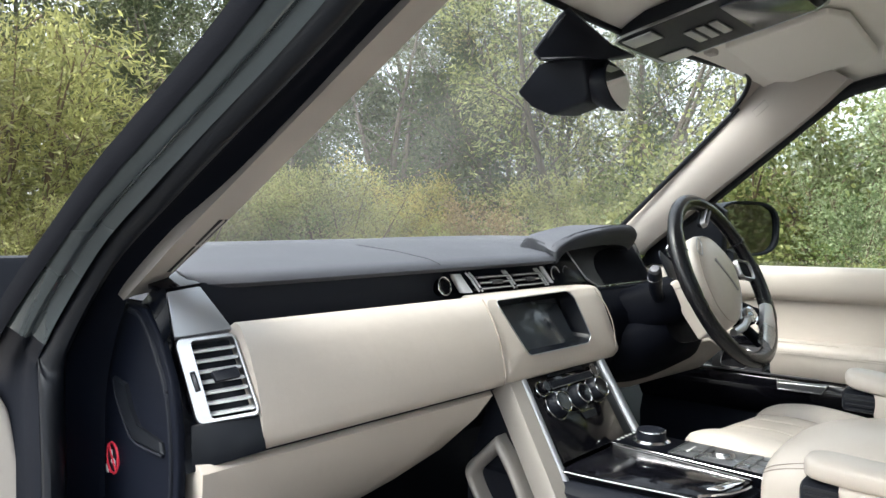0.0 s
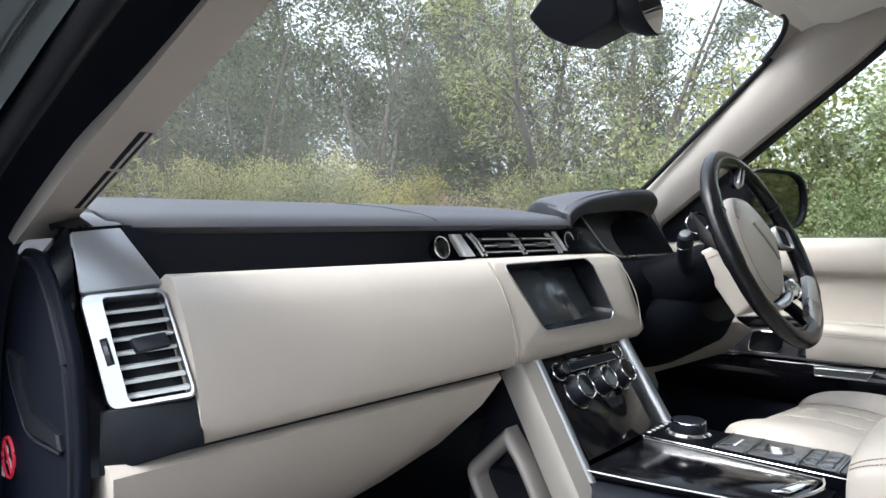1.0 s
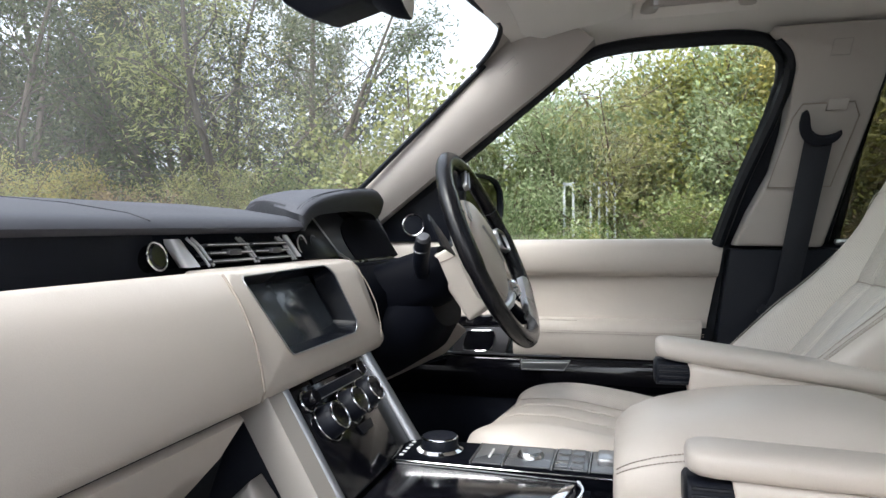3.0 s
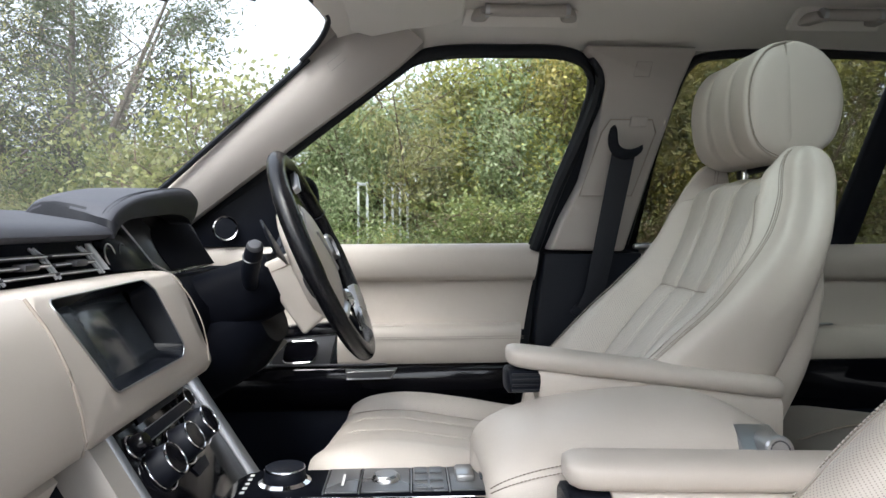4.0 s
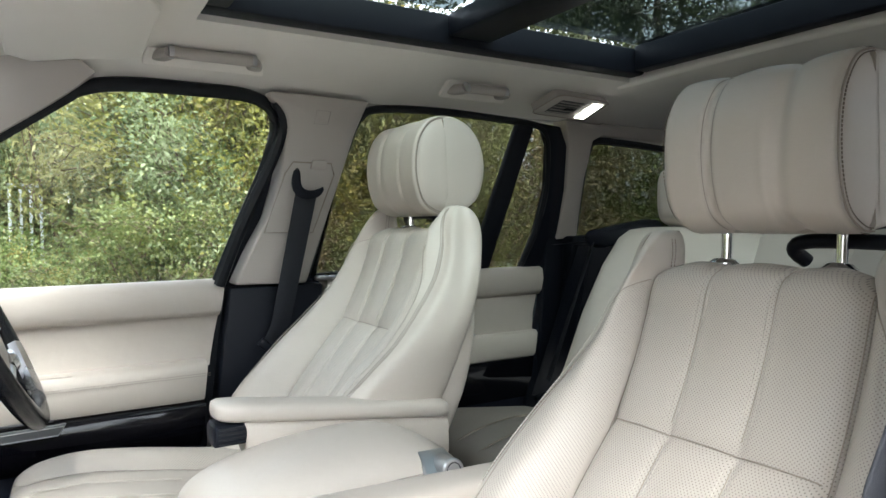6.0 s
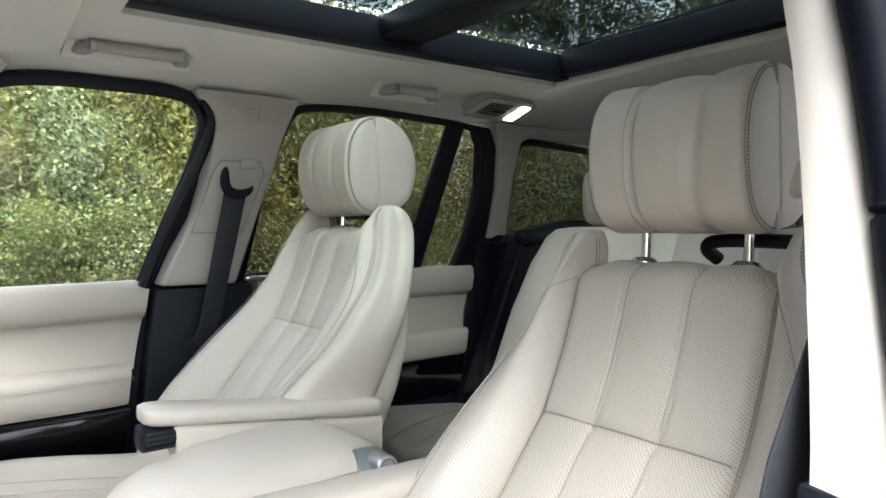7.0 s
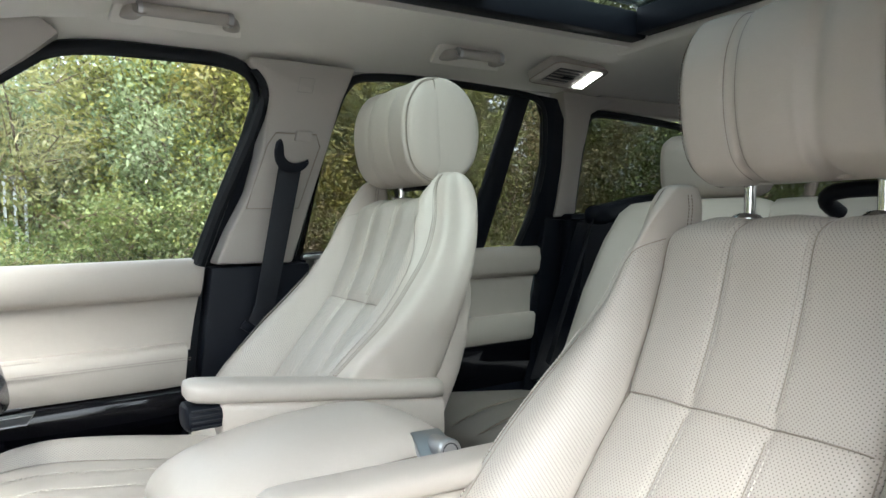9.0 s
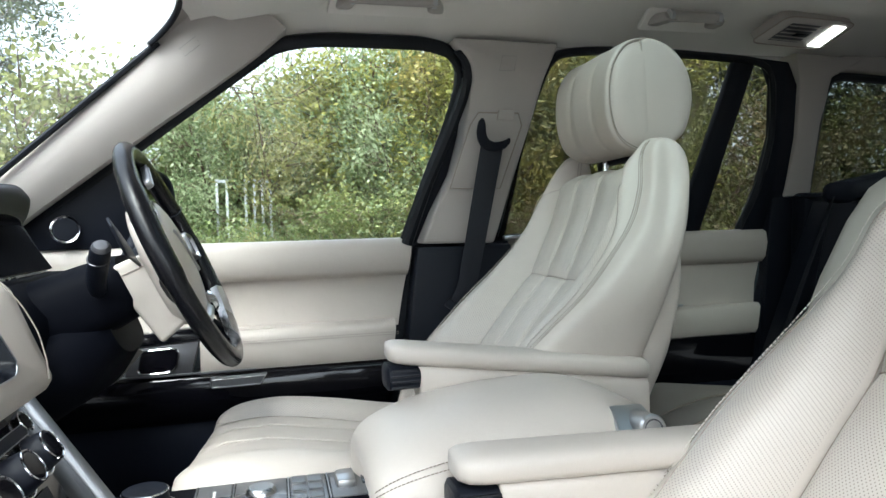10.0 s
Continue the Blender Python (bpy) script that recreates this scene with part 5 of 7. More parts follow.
# tray lid, chrome edges and the raised switch strip
lid = part("tray_lid", slab([(-0.030, -0.120, 0.9085), (0.170, -0.085, 0.9085), (0.205, -0.040, 0.9085), (0.205, 0.030, 0.9085), (-0.030, 0.045, 0.9085)], (0, 0, 0.012), 0.004), M_lid, con, "gloss black tray lid")
part("lid_edge", tube([(-0.030, 0.046, 0.9205), (0.10, 0.040, 0.9205), (0.205, 0.032, 0.9205)], 0.0008, 6), M_graphite, lid, "satin lid edge")
part("lid_edge", tube(cat([(-0.045, -0.122, 0.918), (0.04, -0.112, 0.918), (0.12, -0.098, 0.918), (0.185, -0.080, 0.915)], 10), 0.0012, 6), M_grey_metal, lid, "satin lid edge")
part("lid_edge", tube(cat([(0.205, 0.032, 0.9205), (0.212, 0.0, 0.9205), (0.200, -0.045, 0.9205), (0.172, -0.085, 0.9205)], 10), 0.0024, 6), M_chrome, lid, "chrome lid edge")
part("lid_pull", slab([(0.192, 0.012, 0.921), (0.203, 0.012, 0.921), (0.190, -0.048, 0.921), (0.172, -0.055, 0.921)], (0, 0, 0.004), 0.002), M_chrome, lid, "chrome lid pull")
part("tray_front", slab([(0.215, -0.115, 0.885), (0.30, -0.12, 0.885), (0.30, 0.04, 0.885), (0.218, 0.035, 0.885)], (0, 0, 0.028), 0.006), M_gloss, con, "gloss black cup holder cover")
strip = part("switch_strip", slab([(-0.040, 0.052, 0.900), (0.285, 0.045, 0.900), (0.285, 0.140, 0.900), (-0.040, 0.143, 0.900)], (0, 0, 0.024), 0.004), M_dim, con, "black switch strip")
part("strip_edge", tube([(-0.040, 0.051, 0.922), (0.285, 0.044, 0.922)], 0.0010, 6), M_chrome, strip)
sel = thing("gear_selector", (0.015, 0.097, 0.924), "round chrome-rimmed rotary gear selector on the console", "gear selector")
part("base_ring", spun([(0.032, 0.0), (0.032, 0.002), (0.027, 0.005), (0.026, 0.002)], pose(0.015, 0.097, 0.924), 36), M_chrome, sel, "chrome base ring")
part("drum", spun([(0.0245, 0.0), (0.025, 0.004), (0.0245, 0.016), (0.023, 0.0185), (0.019, 0.0175), (0.003, 0.016)], pose(0.015, 0.097, 0.926), 40), M_black, sel, "black ribbed drum")
part("rim", tube(oval((0.015, 0.097, 0.9425), (1, 0, 0), (0, 1, 0), 0.0232, 0.0232, 2, 36), 0.0017, 8, True), M_chrome, sel, "chrome rim")
for k in range(5):
    part("gear_mark", box((-0.030, 0.066 + 0.014 * k, 0.9245), (0.005, 0.006, 0.0008), 0), M_white, strip)
for x0, x1 in ((0.068, 0.106), (0.110, 0.168), (0.172, 0.214), (0.218, 0.280)):
    part("key_plate", slab([(x0, 0.056, 0.924), (x1, 0.056, 0.924), (x1, 0.134, 0.924), (x0, 0.134, 0.924)], (0, 0, 0.0025), 0.001), M_key, strip, "satin grey switch plate")
for x in (0.066, 0.108, 0.170, 0.216, 0.282):
    part("divider", box((x, 0.095, 0.9255), (0.0016, 0.08, 0.003), 0), M_grey_metal, strip)
part("terrain_dial", spun([(0.003, 0.007), (0.014, 0.007), (0.017, 0.004), (0.018, 0)], pose(0.139, 0.095, 0.9262), 30), M_silver, strip, "satin terrain dial")
part("dial_face", spun([(0.001, 0.0078), (0.012, 0.0076), (0.012, 0.006)], pose(0.139, 0.095, 0.9262), 24), M_grey_metal, strip)
for i in range(2):
    for j in range(3):
        part("key", box((0.182 + 0.019 * i, 0.070 + 0.025 * j, 0.9272), (0.016, 0.020, 0.003), 0.001), M_key, strip, "small switch")
part("brake_switch", box((0.236, 0.100, 0.930), (0.022, 0.040, 0.010), 0.003), M_silver, strip, "satin parking brake switch")
part("key", box((0.264, 0.100, 0.928), (0.018, 0.03, 0.004), 0.0015), M_screen, strip)
part("print_bar", box((0.087, 0.094, 0.9268), (0.003, 0.036, 0.0006), 0), M_white, strip)

# cushioned console lid
lid_rows = ([oval((x, y, z), (0, 1, 0), (0, 0, 1), a, b, 3.0, 48) for x, y, z, a, b in
                                ((0.258, 0.040, 0.935, 0.060, 0.012), (0.247, 0.040, 0.938, 0.095, 0.034), (0.254, 0.040, 0.940, 0.112, 0.050), (0.274, 0.041, 0.942, 0.119, 0.063), (0.310, 0.042, 0.944, 0.123, 0.075), (0.37, 0.045, 0.945, 0.126, 0.086),
                                 (0.45, 0.048, 0.945, 0.126, 0.092), (0.51, 0.050, 0.945, 0.123, 0.090), (0.555, 0.052, 0.943, 0.114, 0.078), (0.59, 0.055, 0.94, 0.10, 0.058), (0.604, 0.055, 0.935, 0.08, 0.035))])
lid_rows = [list(r) for r in zip(*[cat(c, 30) for c in zip(*lid_rows)])]
arm = part("console_lid", loft(lid_rows), M_leather, con, "cream leather console lid", angle=70)
for j in (19.6, 20.4):
    k = int(j)
    part("lid_stitch", stitches(cat([tuple((r[k] * (k + 1 - j) + r[k + 1] * (j - k)) + np.array((0, -0.0008, 0.0006))) for r in lid_rows[5:26]], 60), 0.0042, 0.00045), M_stitch_dark, arm)
lt = part("lid_latch", slab([(0.514, -0.030, 1.026), (0.552, -0.036, 1.027), (0.558, -0.096, 1.002), (0.502, -0.088, 0.996)], (0.002, 0.006, -0.030), 0.004, 3), M_silver, con, "satin silver lid latch")
LX = np.array((-0.10, -0.98, 0.15))
barrel = part("latch_barrel", spun([(0.003, 0.003), (0.0085, 0.003), (0.0092, 0.0045), (0.0125, 0.0045), (0.0145, 0.002), (0.0148, -0.040), (0.010, -0.050)], frame_to(LX, (0, 0, 1), (0.536, -0.084, 1.013)), 28), M_silver, lt, "round latch barrel")
part("barrel_ring", tube([np.array((0.536, -0.084, 1.013)) + LX * 0.0046 + 0.0092 * (math.cos(a) * np.array((0.995, -0.10, 0.0)) + math.sin(a) * np.array((0.015, 0.15, 0.988))) for a in np.linspace(0, 2 * math.pi, 25)[:-1]], 0.0009, 5, True), M_graphite, barrel)
part("lid_button", box((0.555, 0.165, 1.018), (0.024, 0.02, 0.008), 0.004), M_trim, con)


# ---- driver's door card ----
ddoor = thing("door_driver", (0.1, 0.80, 0.5), "closed driver's door with cream leather panels and gloss black strip", "car door")


def card(x0, x1, prof, name, material, label="", slant=0.0, n=10):
    """A door panel: profile of (y, z), from x0 to x1, its rear edge slanting with height."""
    zs = [z for _, z in prof]
    zr = max(zs)
    rows = []
    for u in np.linspace(0, 1, n):
        e = 0.006 if u in (0.0, 1.0) else 0.0
        rows.append([(x0 + (x1 + slant * (z - zr) - x0) * u, y + e, z) for y, z in prof])
    return part(name, loft(rows), material, ddoor, label, angle=50)


card(-0.34, 0.462, [(0.79, 1.200), (0.772, 1.204), (0.758, 1.200), (0.750, 1.186), (0.748, 1.160), (0.752, 1.135), (0.762, 1.122), (0.80, 1.12)], "top_roll", M_leather, "cream leather top roll", 0.15)
card(-0.34, 0.450, [(0.80, 1.128), (0.768, 1.128), (0.772, 1.118), (0.776, 1.08), (0.772, 1.03), (0.765, 1.010), (0.80, 1.01)], "mid_panel", M_leather, "cream leather mid panel", 0.2)
card(0.012, 0.415, [(0.80, 1.026), (0.745, 1.026), (0.728, 1.020), (0.720, 1.008), (0.719, 0.955), (0.724, 0.944), (0.80, 0.942)], "armrest", M_leather, "cream leather door armrest", 0.12)
part("pull_cup", slab([(0.0, 0.735, 1.027), (0.155, 0.735, 1.027), (0.168, 0.742, 1.020), (0.168, 0.766, 1.020), (0.0, 0.766, 1.02)], (0, 0, -0.03), 0.004), M_leather, ddoor)
part("arm_stitch", stitches([(0.02, 0.7175, 1.003), (0.20, 0.7175, 1.003), (0.42, 0.7175, 1.003)], 0.0048, 0.0005), M_seam, ddoor)
part("arm_stitch", stitches([(0.02, 0.7182, 0.998), (0.20, 0.7182, 0.998), (0.42, 0.7182, 0.998)], 0.0048, 0.0005), M_seam, ddoor)
card(-0.33, 0.408, [(0.80, 0.940), (0.722, 0.940), (0.716, 0.934), (0.714, 0.90), (0.722, 0.865), (0.74, 0.84), (0.80, 0.84)], "gloss_strip", M_gloss, "gloss black door strip", 0.1)
card(-0.33, 0.395, [(0.80, 0.842), (0.745, 0.842), (0.728, 0.80), (0.725, 0.70), (0.74, 0.55), (0.80, 0.52)], "door_pocket", M_navy, "black door pocket", 0.05)
hb = part("handle_plate", slab([(-0.122, 0.724, 1.000), (0.012, 0.724, 1.010), (-0.005, 0.720, 0.945), (-0.13, 0.722, 0.945)], (0, 0.03, 0), 0.004), M_graphite, ddoor, "dark satin handle plate")
part("handle_cup", slab(oval((-0.066, 0.7198, 0.974), (1, 0, 0.03), (0.2, 0.035, 1), 0.035, 0.0235, 5, 40), (0, 0.0012, 0), 0), M_gloss, hb, "dark handle cup")
part("handle_rim", tube(oval((-0.066, 0.7195, 0.974), (1, 0, 0.03), (0.2, 0.035, 1), 0.035, 0.0235, 5, 40), 0.0015, 6, True), M_chrome, hb, "chrome handle rim")
part("handle_lid", slab([(-0.135, 0.724, 1.026), (0.005, 0.724, 1.036), (0.012, 0.722, 1.012), (-0.12, 0.722, 1.003)], (0, 0.03, 0), 0.004), M_gloss, ddoor)
part("kick_plate", slab([(0.030, 0.711, 0.935), (0.142, 0.711, 0.938), (0.128, 0.7115, 0.914), (0.032, 0.7115, 0.912)], (0, 0.008, 0), 0.002), M_key, ddoor, "satin silver trim plate")
part("plate_rim", tube([(0.033, 0.7105, 0.930), (0.138, 0.7105, 0.933), (0.127, 0.711, 0.9165), (0.034, 0.711, 0.915)], 0.0010, 6, True), M_silver, ddoor, "chrome plate rim")
part("upper_light", box((-0.03, 0.718, 0.945), (0.30, 0.006, 0.004), 0.001), M_graphite, ddoor)

rdoor = thing("door_rear", (1.0, 0.80, 0.5), "closed rear door with cream leather panels", "car door")
for nm, prof, x1, mt in (("top_roll", [(0.80, 1.195), (0.762, 1.198), (0.745, 1.190), (0.738, 1.165), (0.742, 1.13), (0.755, 1.115), (0.80, 1.115)], 1.395, M_leather),
                         ("mid_panel", [(0.80, 1.118), (0.760, 1.118), (0.765, 1.06), (0.757, 1.010), (0.80, 1.0)], 1.36, M_leather),
                         ("armrest", [(0.80, 1.012), (0.745, 1.012), (0.735, 1.004), (0.733, 0.95), (0.74, 0.938), (0.80, 0.936)], 1.345, M_leather),
                         ("gloss_strip", [(0.80, 0.935), (0.738, 0.935), (0.735, 0.88), (0.75, 0.82), (0.80, 0.82)], 1.33, M_gloss),
                         ("door_pocket", [(0.80, 0.822), (0.75, 0.82), (0.745, 0.6), (0.80, 0.52)], 1.30, M_navy)):
    rows = [[(0.70 + (x1 + 0.18 * (z - prof[0][1]) - 0.70) * u, y, z) for y, z in prof] for u in np.linspace(0, 1, 8)]
    part(nm, loft(rows), mt, rdoor, "", angle=50)
part("pull_light", box((1.10, 0.738, 1.018), (0.05, 0.006, 0.006), 0.002), M_grey_metal, rdoor)
part("lock_pin_cap", box((0.70, 0.735, 1.196), (0.07, 0.02, 0.012), 0.005), M_silver, rdoor)
part("door_edge", slab([(1.40, 0.745, 1.19), (1.52, 0.745, 1.25), (1.50, 0.745, 0.85), (1.30, 0.745, 0.75), (1.33, 0.745, 0.95)], (0, 0.03, 0), 0.006), M_black, rdoor)

# door mirror outside
dm = thing("door_mirror", (-0.12, 0.95, 1.20), "black door mirror outside the driver's window", "mirror")
MY, MX = np.array((0.26, 0.966, 0.0)), np.array((0.966, -0.26, 0.0))
MC = np.array((-0.135, 0.922, 1.297))
part("housing", loft([oval(MC + MX * dx, MY, (0, 0, 1), 0.140 * k, 0.076 * k, 3.0, 28) for dx, k in ((-0.09, 0.35), (-0.07, 0.75), (-0.03, 0.95), (0.02, 1.0), (0.035, 0.99), (0.034, 0.93), (0.022, 0.90))]), M_black, dm, "black housing")
# glass colour lowered in place of the dark car side it would reflect
part("mirror_glass", slab([MC + MX * 0.024 + MY * (y - 0.956) + np.array((0, 0, z - 1.295)) for y, z in rounded(0.832, 1.080, 1.229, 1.361, 0.035)], tuple(MX * 0.002), 0), M_dark_mirror, dm, "mirror glass darkened to stand for a dark reflection")
part("stem", loft([oval((-0.13, y, 1.225), (1, 0, 0), (0, 0, 1), 0.04, 0.018, 3, 14) for y in (0.77, 0.83, 0.89)]), M_black, dm)

# ---- front seats ----
def seat(name, o, low, s, label, arm, shift=0.0, lift=0.0):
    """A front seat. o: middle of the seam across its back; low: the same for its cushion;
    s: the side its inner bolster is on (-1: towards smaller y); arm: tip and end of its armrest."""
    ox, oy, oz = o
    th = thing(name, (ox - 0.25, oy, 0.5), label, "seat", "front seats")
    P = lambda x, y, z: np.array((ox + x, oy + y, oz + z))
    C = lambda x, y, z: (low[0] + x + 0.10 * y, low[1] + y, low[2] + z - 0.03 * y)
    NS = 60
    spine = cat([(-0.190, -0.245), (-0.150, -0.190), (-0.112, -0.140), (-0.076, -0.094), (-0.038, -0.046), (0.0, 0.0), (0.033, 0.062), (0.056, 0.120), (0.069, 0.160), (0.082, 0.174), (0.106, 0.180), (0.136, 0.172), (0.162, 0.150)], NS)
    CROSS = 25
    W = 0.130
    def nrm(i):
        t = spine[min(i + 1, NS - 1)] - spine[max(i - 1, 0)]
        t = t / np.linalg.norm(t)
        return np.array((-t[1], t[0]))
    # middle panels with lengthwise channels
    def dome(y):
        ch = sum(math.exp(-((y - c) / 0.006) ** 2) for c in (-0.042, 0.042))
        pil = sum(math.exp(-((y - c) / 0.026) ** 2) for c in (-0.084, 0.0, 0.084))
        return 0.004 + 0.003 * (1 - (y / W) ** 2) + 0.003 * pil - 0.0035 * ch - 0.014 * max(0, (abs(y) - 0.111) / 0.019) ** 2
    def on_panel(i, y, lift=0.0):
        f = nrm(i)
        q = spine[i] + f * (dome(y) + lift)
        corner = max(0.0, (i - 42) / 17.0) * max(0.0, (abs(y) - 0.085) / 0.042)
        return P(q[0] + 0.012 * corner, y, q[1] - 0.018 * corner)
    def panel(i0, i1, nm):
        rows = []
        for i in range(i0, i1 + 1):
            e = max(0.0, 1 - min(i - i0, i1 - i) / 1.6)
            row = [on_panel(i, -W + 2 * W * k / 80, -0.0045 * e * e) for k in range(81)]
            bk = min(spine[i][0] + 0.06, max(0.125, spine[i][0] + 0.004))
            row += [P(bk, W, spine[i][1] - 0.03), P(bk, -W, spine[i][1] - 0.03)]
            rows.append(row)
        return part(nm, loft(rows), M_perf, th, "perforated cream leather panel", angle=60)
    up = panel(CROSS, NS - 1, "upper_back_panel")
    lo = panel(0, CROSS, "lower_back_panel")
    for pn, i0, i1 in ((up, CROSS + 1, 53), (lo, 1, CROSS)):
        for c in (-0.042, 0.042):
            part("channel_seam", tube([on_panel(i, c, 0.0002) for i in range(i0, i1)], 0.0006, 5), M_seam, pn)
            for dy in (-0.0062, 0.0062):
                part("channel_stitch", stitches([on_panel(i, c + dy, 0.0002) for i in range(i0, i1)], 0.0058, 0.00062), M_stitch, pn)
    for sd in (-1, 1):
        part("panel_edge_seam", tube([on_panel(i, sd * (W - 0.002), 0.0012) for i in range(1, 50)], 0.0007, 6), M_seam, th)
    part("cross_seam", tube([on_panel(CROSS, y, -0.0032) for y in np.linspace(-0.122, 0.122, 60)], 0.0008, 6), M_seam, th)

    # side bolsters: rings at rising heights through the panel edge, the roll, the stitched outer edge and the flank
    #        z      panel x  roll (y, x)      stitch (y, x)    flank (y, x)      rear (y, x)
    RINGS = [(-0.250, -0.185, 0.150, -0.235, 0.200, -0.250, 0.214, -0.200, 0.196, -0.060),
             (-0.190, -0.150, 0.168, -0.214, 0.206, -0.228, 0.220, -0.170, 0.204, -0.030),
             (-0.140, -0.112, 0.168, -0.182, 0.208, -0.196, 0.224, -0.130, 0.210, 0.000),
             (-0.095, -0.078, 0.170, -0.146, 0.210, -0.152, 0.228, -0.080, 0.216, 0.032),
             (-0.045, -0.038, 0.172, -0.102, 0.214, -0.098, 0.231, -0.030, 0.220, 0.056),
             (0.000, 0.000, 0.172, -0.055, 0.214, -0.046, 0.232, 0.015, 0.222, 0.076),
             (0.050, 0.026, 0.168, -0.014, 0.200, 0.004, 0.222, 0.055, 0.220, 0.098),
             (0.100, 0.047, 0.160, 0.018, 0.184, 0.047, 0.205, 0.085, 0.210, 0.118),
             (0.150, 0.065, 0.152, 0.042, 0.170, 0.070, 0.188, 0.105, 0.196, 0.132),
             (0.185, 0.080, 0.138, 0.058, 0.158, 0.078, 0.178, 0.110, 0.186, 0.138),
             (0.208, 0.098, 0.136, 0.080, 0.152, 0.085, 0.172, 0.112, 0.178, 0.136),
             (0.222, 0.108, 0.136, 0.096, 0.150, 0.096, 0.165, 0.114, 0.166, 0.130),
             (0.227, 0.114, 0.141, 0.108, 0.150, 0.107, 0.156, 0.115, 0.156, 0.122)]
    for sd in (-1, 1):
        inner = sd == s
        ctrl = []
        for z, px, y1, x1, y2, x2, y3, x3, y4, x4 in RINGS:
            e = min(0.132, y1 - 0.006)
            dip = 0.10 * (x4 - x3)
            loop = [(e, px + 0.012), (0.5 * (e + y1) + 0.001, 0.45 * px + 0.55 * x1), (y1, x1), (0.5 * (y1 + y2), 0.5 * (x1 + x2) - 0.006), (y2, x2),
                    (y2 + 0.55 * (y3 - y2) + 0.004, x2 + 0.30 * (x3 - x2)), (y3, x3), (0.5 * (y3 + y4) + 0.004, 0.5 * (x3 + x4)), (y4, x4), (y4 - 0.02, x4 + 0.006), (e, x4), (e - 0.004, 0.5 * (px + 0.012 + x4))]
            ctrl.append([(x, sd * y, z - 0.012 * max(0.0, (x - x2) / 0.15) * (1 if z > 0.15 else 0)) for y, x in loop])
        cols = [cat(c, 54) for c in zip(*ctrl)]
        rows = []
        for i in range(54):
            ring = [c[i] for c in cols]
            ring = cat([ring[-1]] + ring + ring[:2], 15 * 4 + 1)
            rows.append([P(*q) for q in ring[4:52]])
        bl = part("bolster", loft(rows), M_leather, th, "cream leather side bolster", angle=70)
        # ring index: 4 per control point; the stitch lies at control 4
        def on_row(i, j, lift=0.0012):
            r = rows[i]
            k = int(j)
            q = r[k] * (k + 1 - j) + r[(k + 1) % 48] * (j - k)
            cen = np.mean(r, axis=0)
            return q + (q - cen) / np.linalg.norm(q - cen) * lift
        for j in (16.2, 17.3):
            part("edge_stitch", stitches([on_row(i, j, 0.0003) for i in range(3, 50)], 0.0042, 0.0005), M_stitch_dark, bl)
        part("edge_seam", tube([on_row(i, 16.75, 0.0) for i in range(3, 50)], 0.0008, 5), M_seam, bl)
        # perforated inset on the bolster's face, closed above by a curved seam
        strip, rim = [], []
        top = 37.0
        for i in range(2, 38):
            f = math.sqrt(max(0.0, 1 - max(0.0, (i - 25.0) / (top - 25.0)) ** 2.2))
            j1 = 1.2 + (14.4 - 1.2) * max(0.03, f)
            strip.append([on_row(i, 1.2 + (j1 - 1.2) * k / 14) for k in range(15)])
            rim.append(strip[-1][-1])
        lay_out(part("bolster_inset", loft(strip, False, False), M_perf_bolster, bl, "perforated cream leather inset", angle=70), strip)
        rim = cat(rim + [strip[-1][0]], 70)
        part("inset_seam", tube(rim, 0.0007, 5), M_seam, bl)
        part("inset_stitch", stitches([q + np.array((0.0, 0.005 * sd, 0.003)) for q in rim], 0.0055, 0.0005), M_stitch, bl)
        # stitched collar on the inside of the wing
        for dx in (0.0, 0.006):
            part("collar_stitch", stitches(cat([P(0.104 + dx, sd * 0.1245, 0.180), P(0.107 + dx, sd * 0.1245, 0.200), P(0.112 + dx, sd * 0.130, 0.216)], 12), 0.0042, 0.0004), M_stitch_dark, bl)
    # back shell with its raised edge
    rows = []
    for z, x, w, d in ((-0.26, 0.000, 0.190, 0.050), (-0.16, 0.020, 0.203, 0.055), (-0.06, 0.062, 0.212, 0.052), (0.04, 0.090, 0.206, 0.044), (0.11, 0.102, 0.178, 0.026), (0.150, 0.112, 0.140, 0.016), (0.160, 0.116, 0.110, 0.008)):
        rows.append(oval(P(x, 0, z), (0, 1, 0), (-0.86, 0, 0.50), w, d, 4.5, 36))
    part("back_shell", loft([list(r) for r in zip(*[cat(c, 24) for c in zip(*rows)])]), M_leather, th, "cream back shell", angle=60)

    # headrest: stitched front cushion with pleats, side panels, rear shell, posts
    HP = lambda x, y, z: P(x + shift, y, z + lift)
    front = cat([(0.118, 0.210), (0.090, 0.213), (0.061, 0.232), (0.047, 0.268), (0.044, 0.312), (0.052, 0.352), (0.074, 0.383), (0.104, 0.394), (0.122, 0.391)], 40)
    HW = 0.100
    def hr_y(v):
        return v * HW
    def fold(y, k):
        """Depth of the two pleats, the inner one soft and wrinkled."""
        a = 0.0042 * math.exp(-((y - 0.043 * s) / 0.0070) ** 4) + 0.0022 * math.exp(-((y - 0.043 * s) / 0.020) ** 2)
        b = 0.0062 * math.exp(-((y + 0.040 * s - 0.003 * math.sin(k * 0.21)) / 0.0085) ** 2) * (0.75 + 0.25 * math.sin(k * 0.31 + 0.5)) + 0.0026 * math.exp(-((y + 0.036 * s) / 0.022) ** 2)
        b -= 0.0024 * math.exp(-((y + 0.022 * s + 0.004 * math.sin(k * 0.12)) / 0.0060) ** 2) * max(0.0, math.sin(k * 0.12 + 0.2))
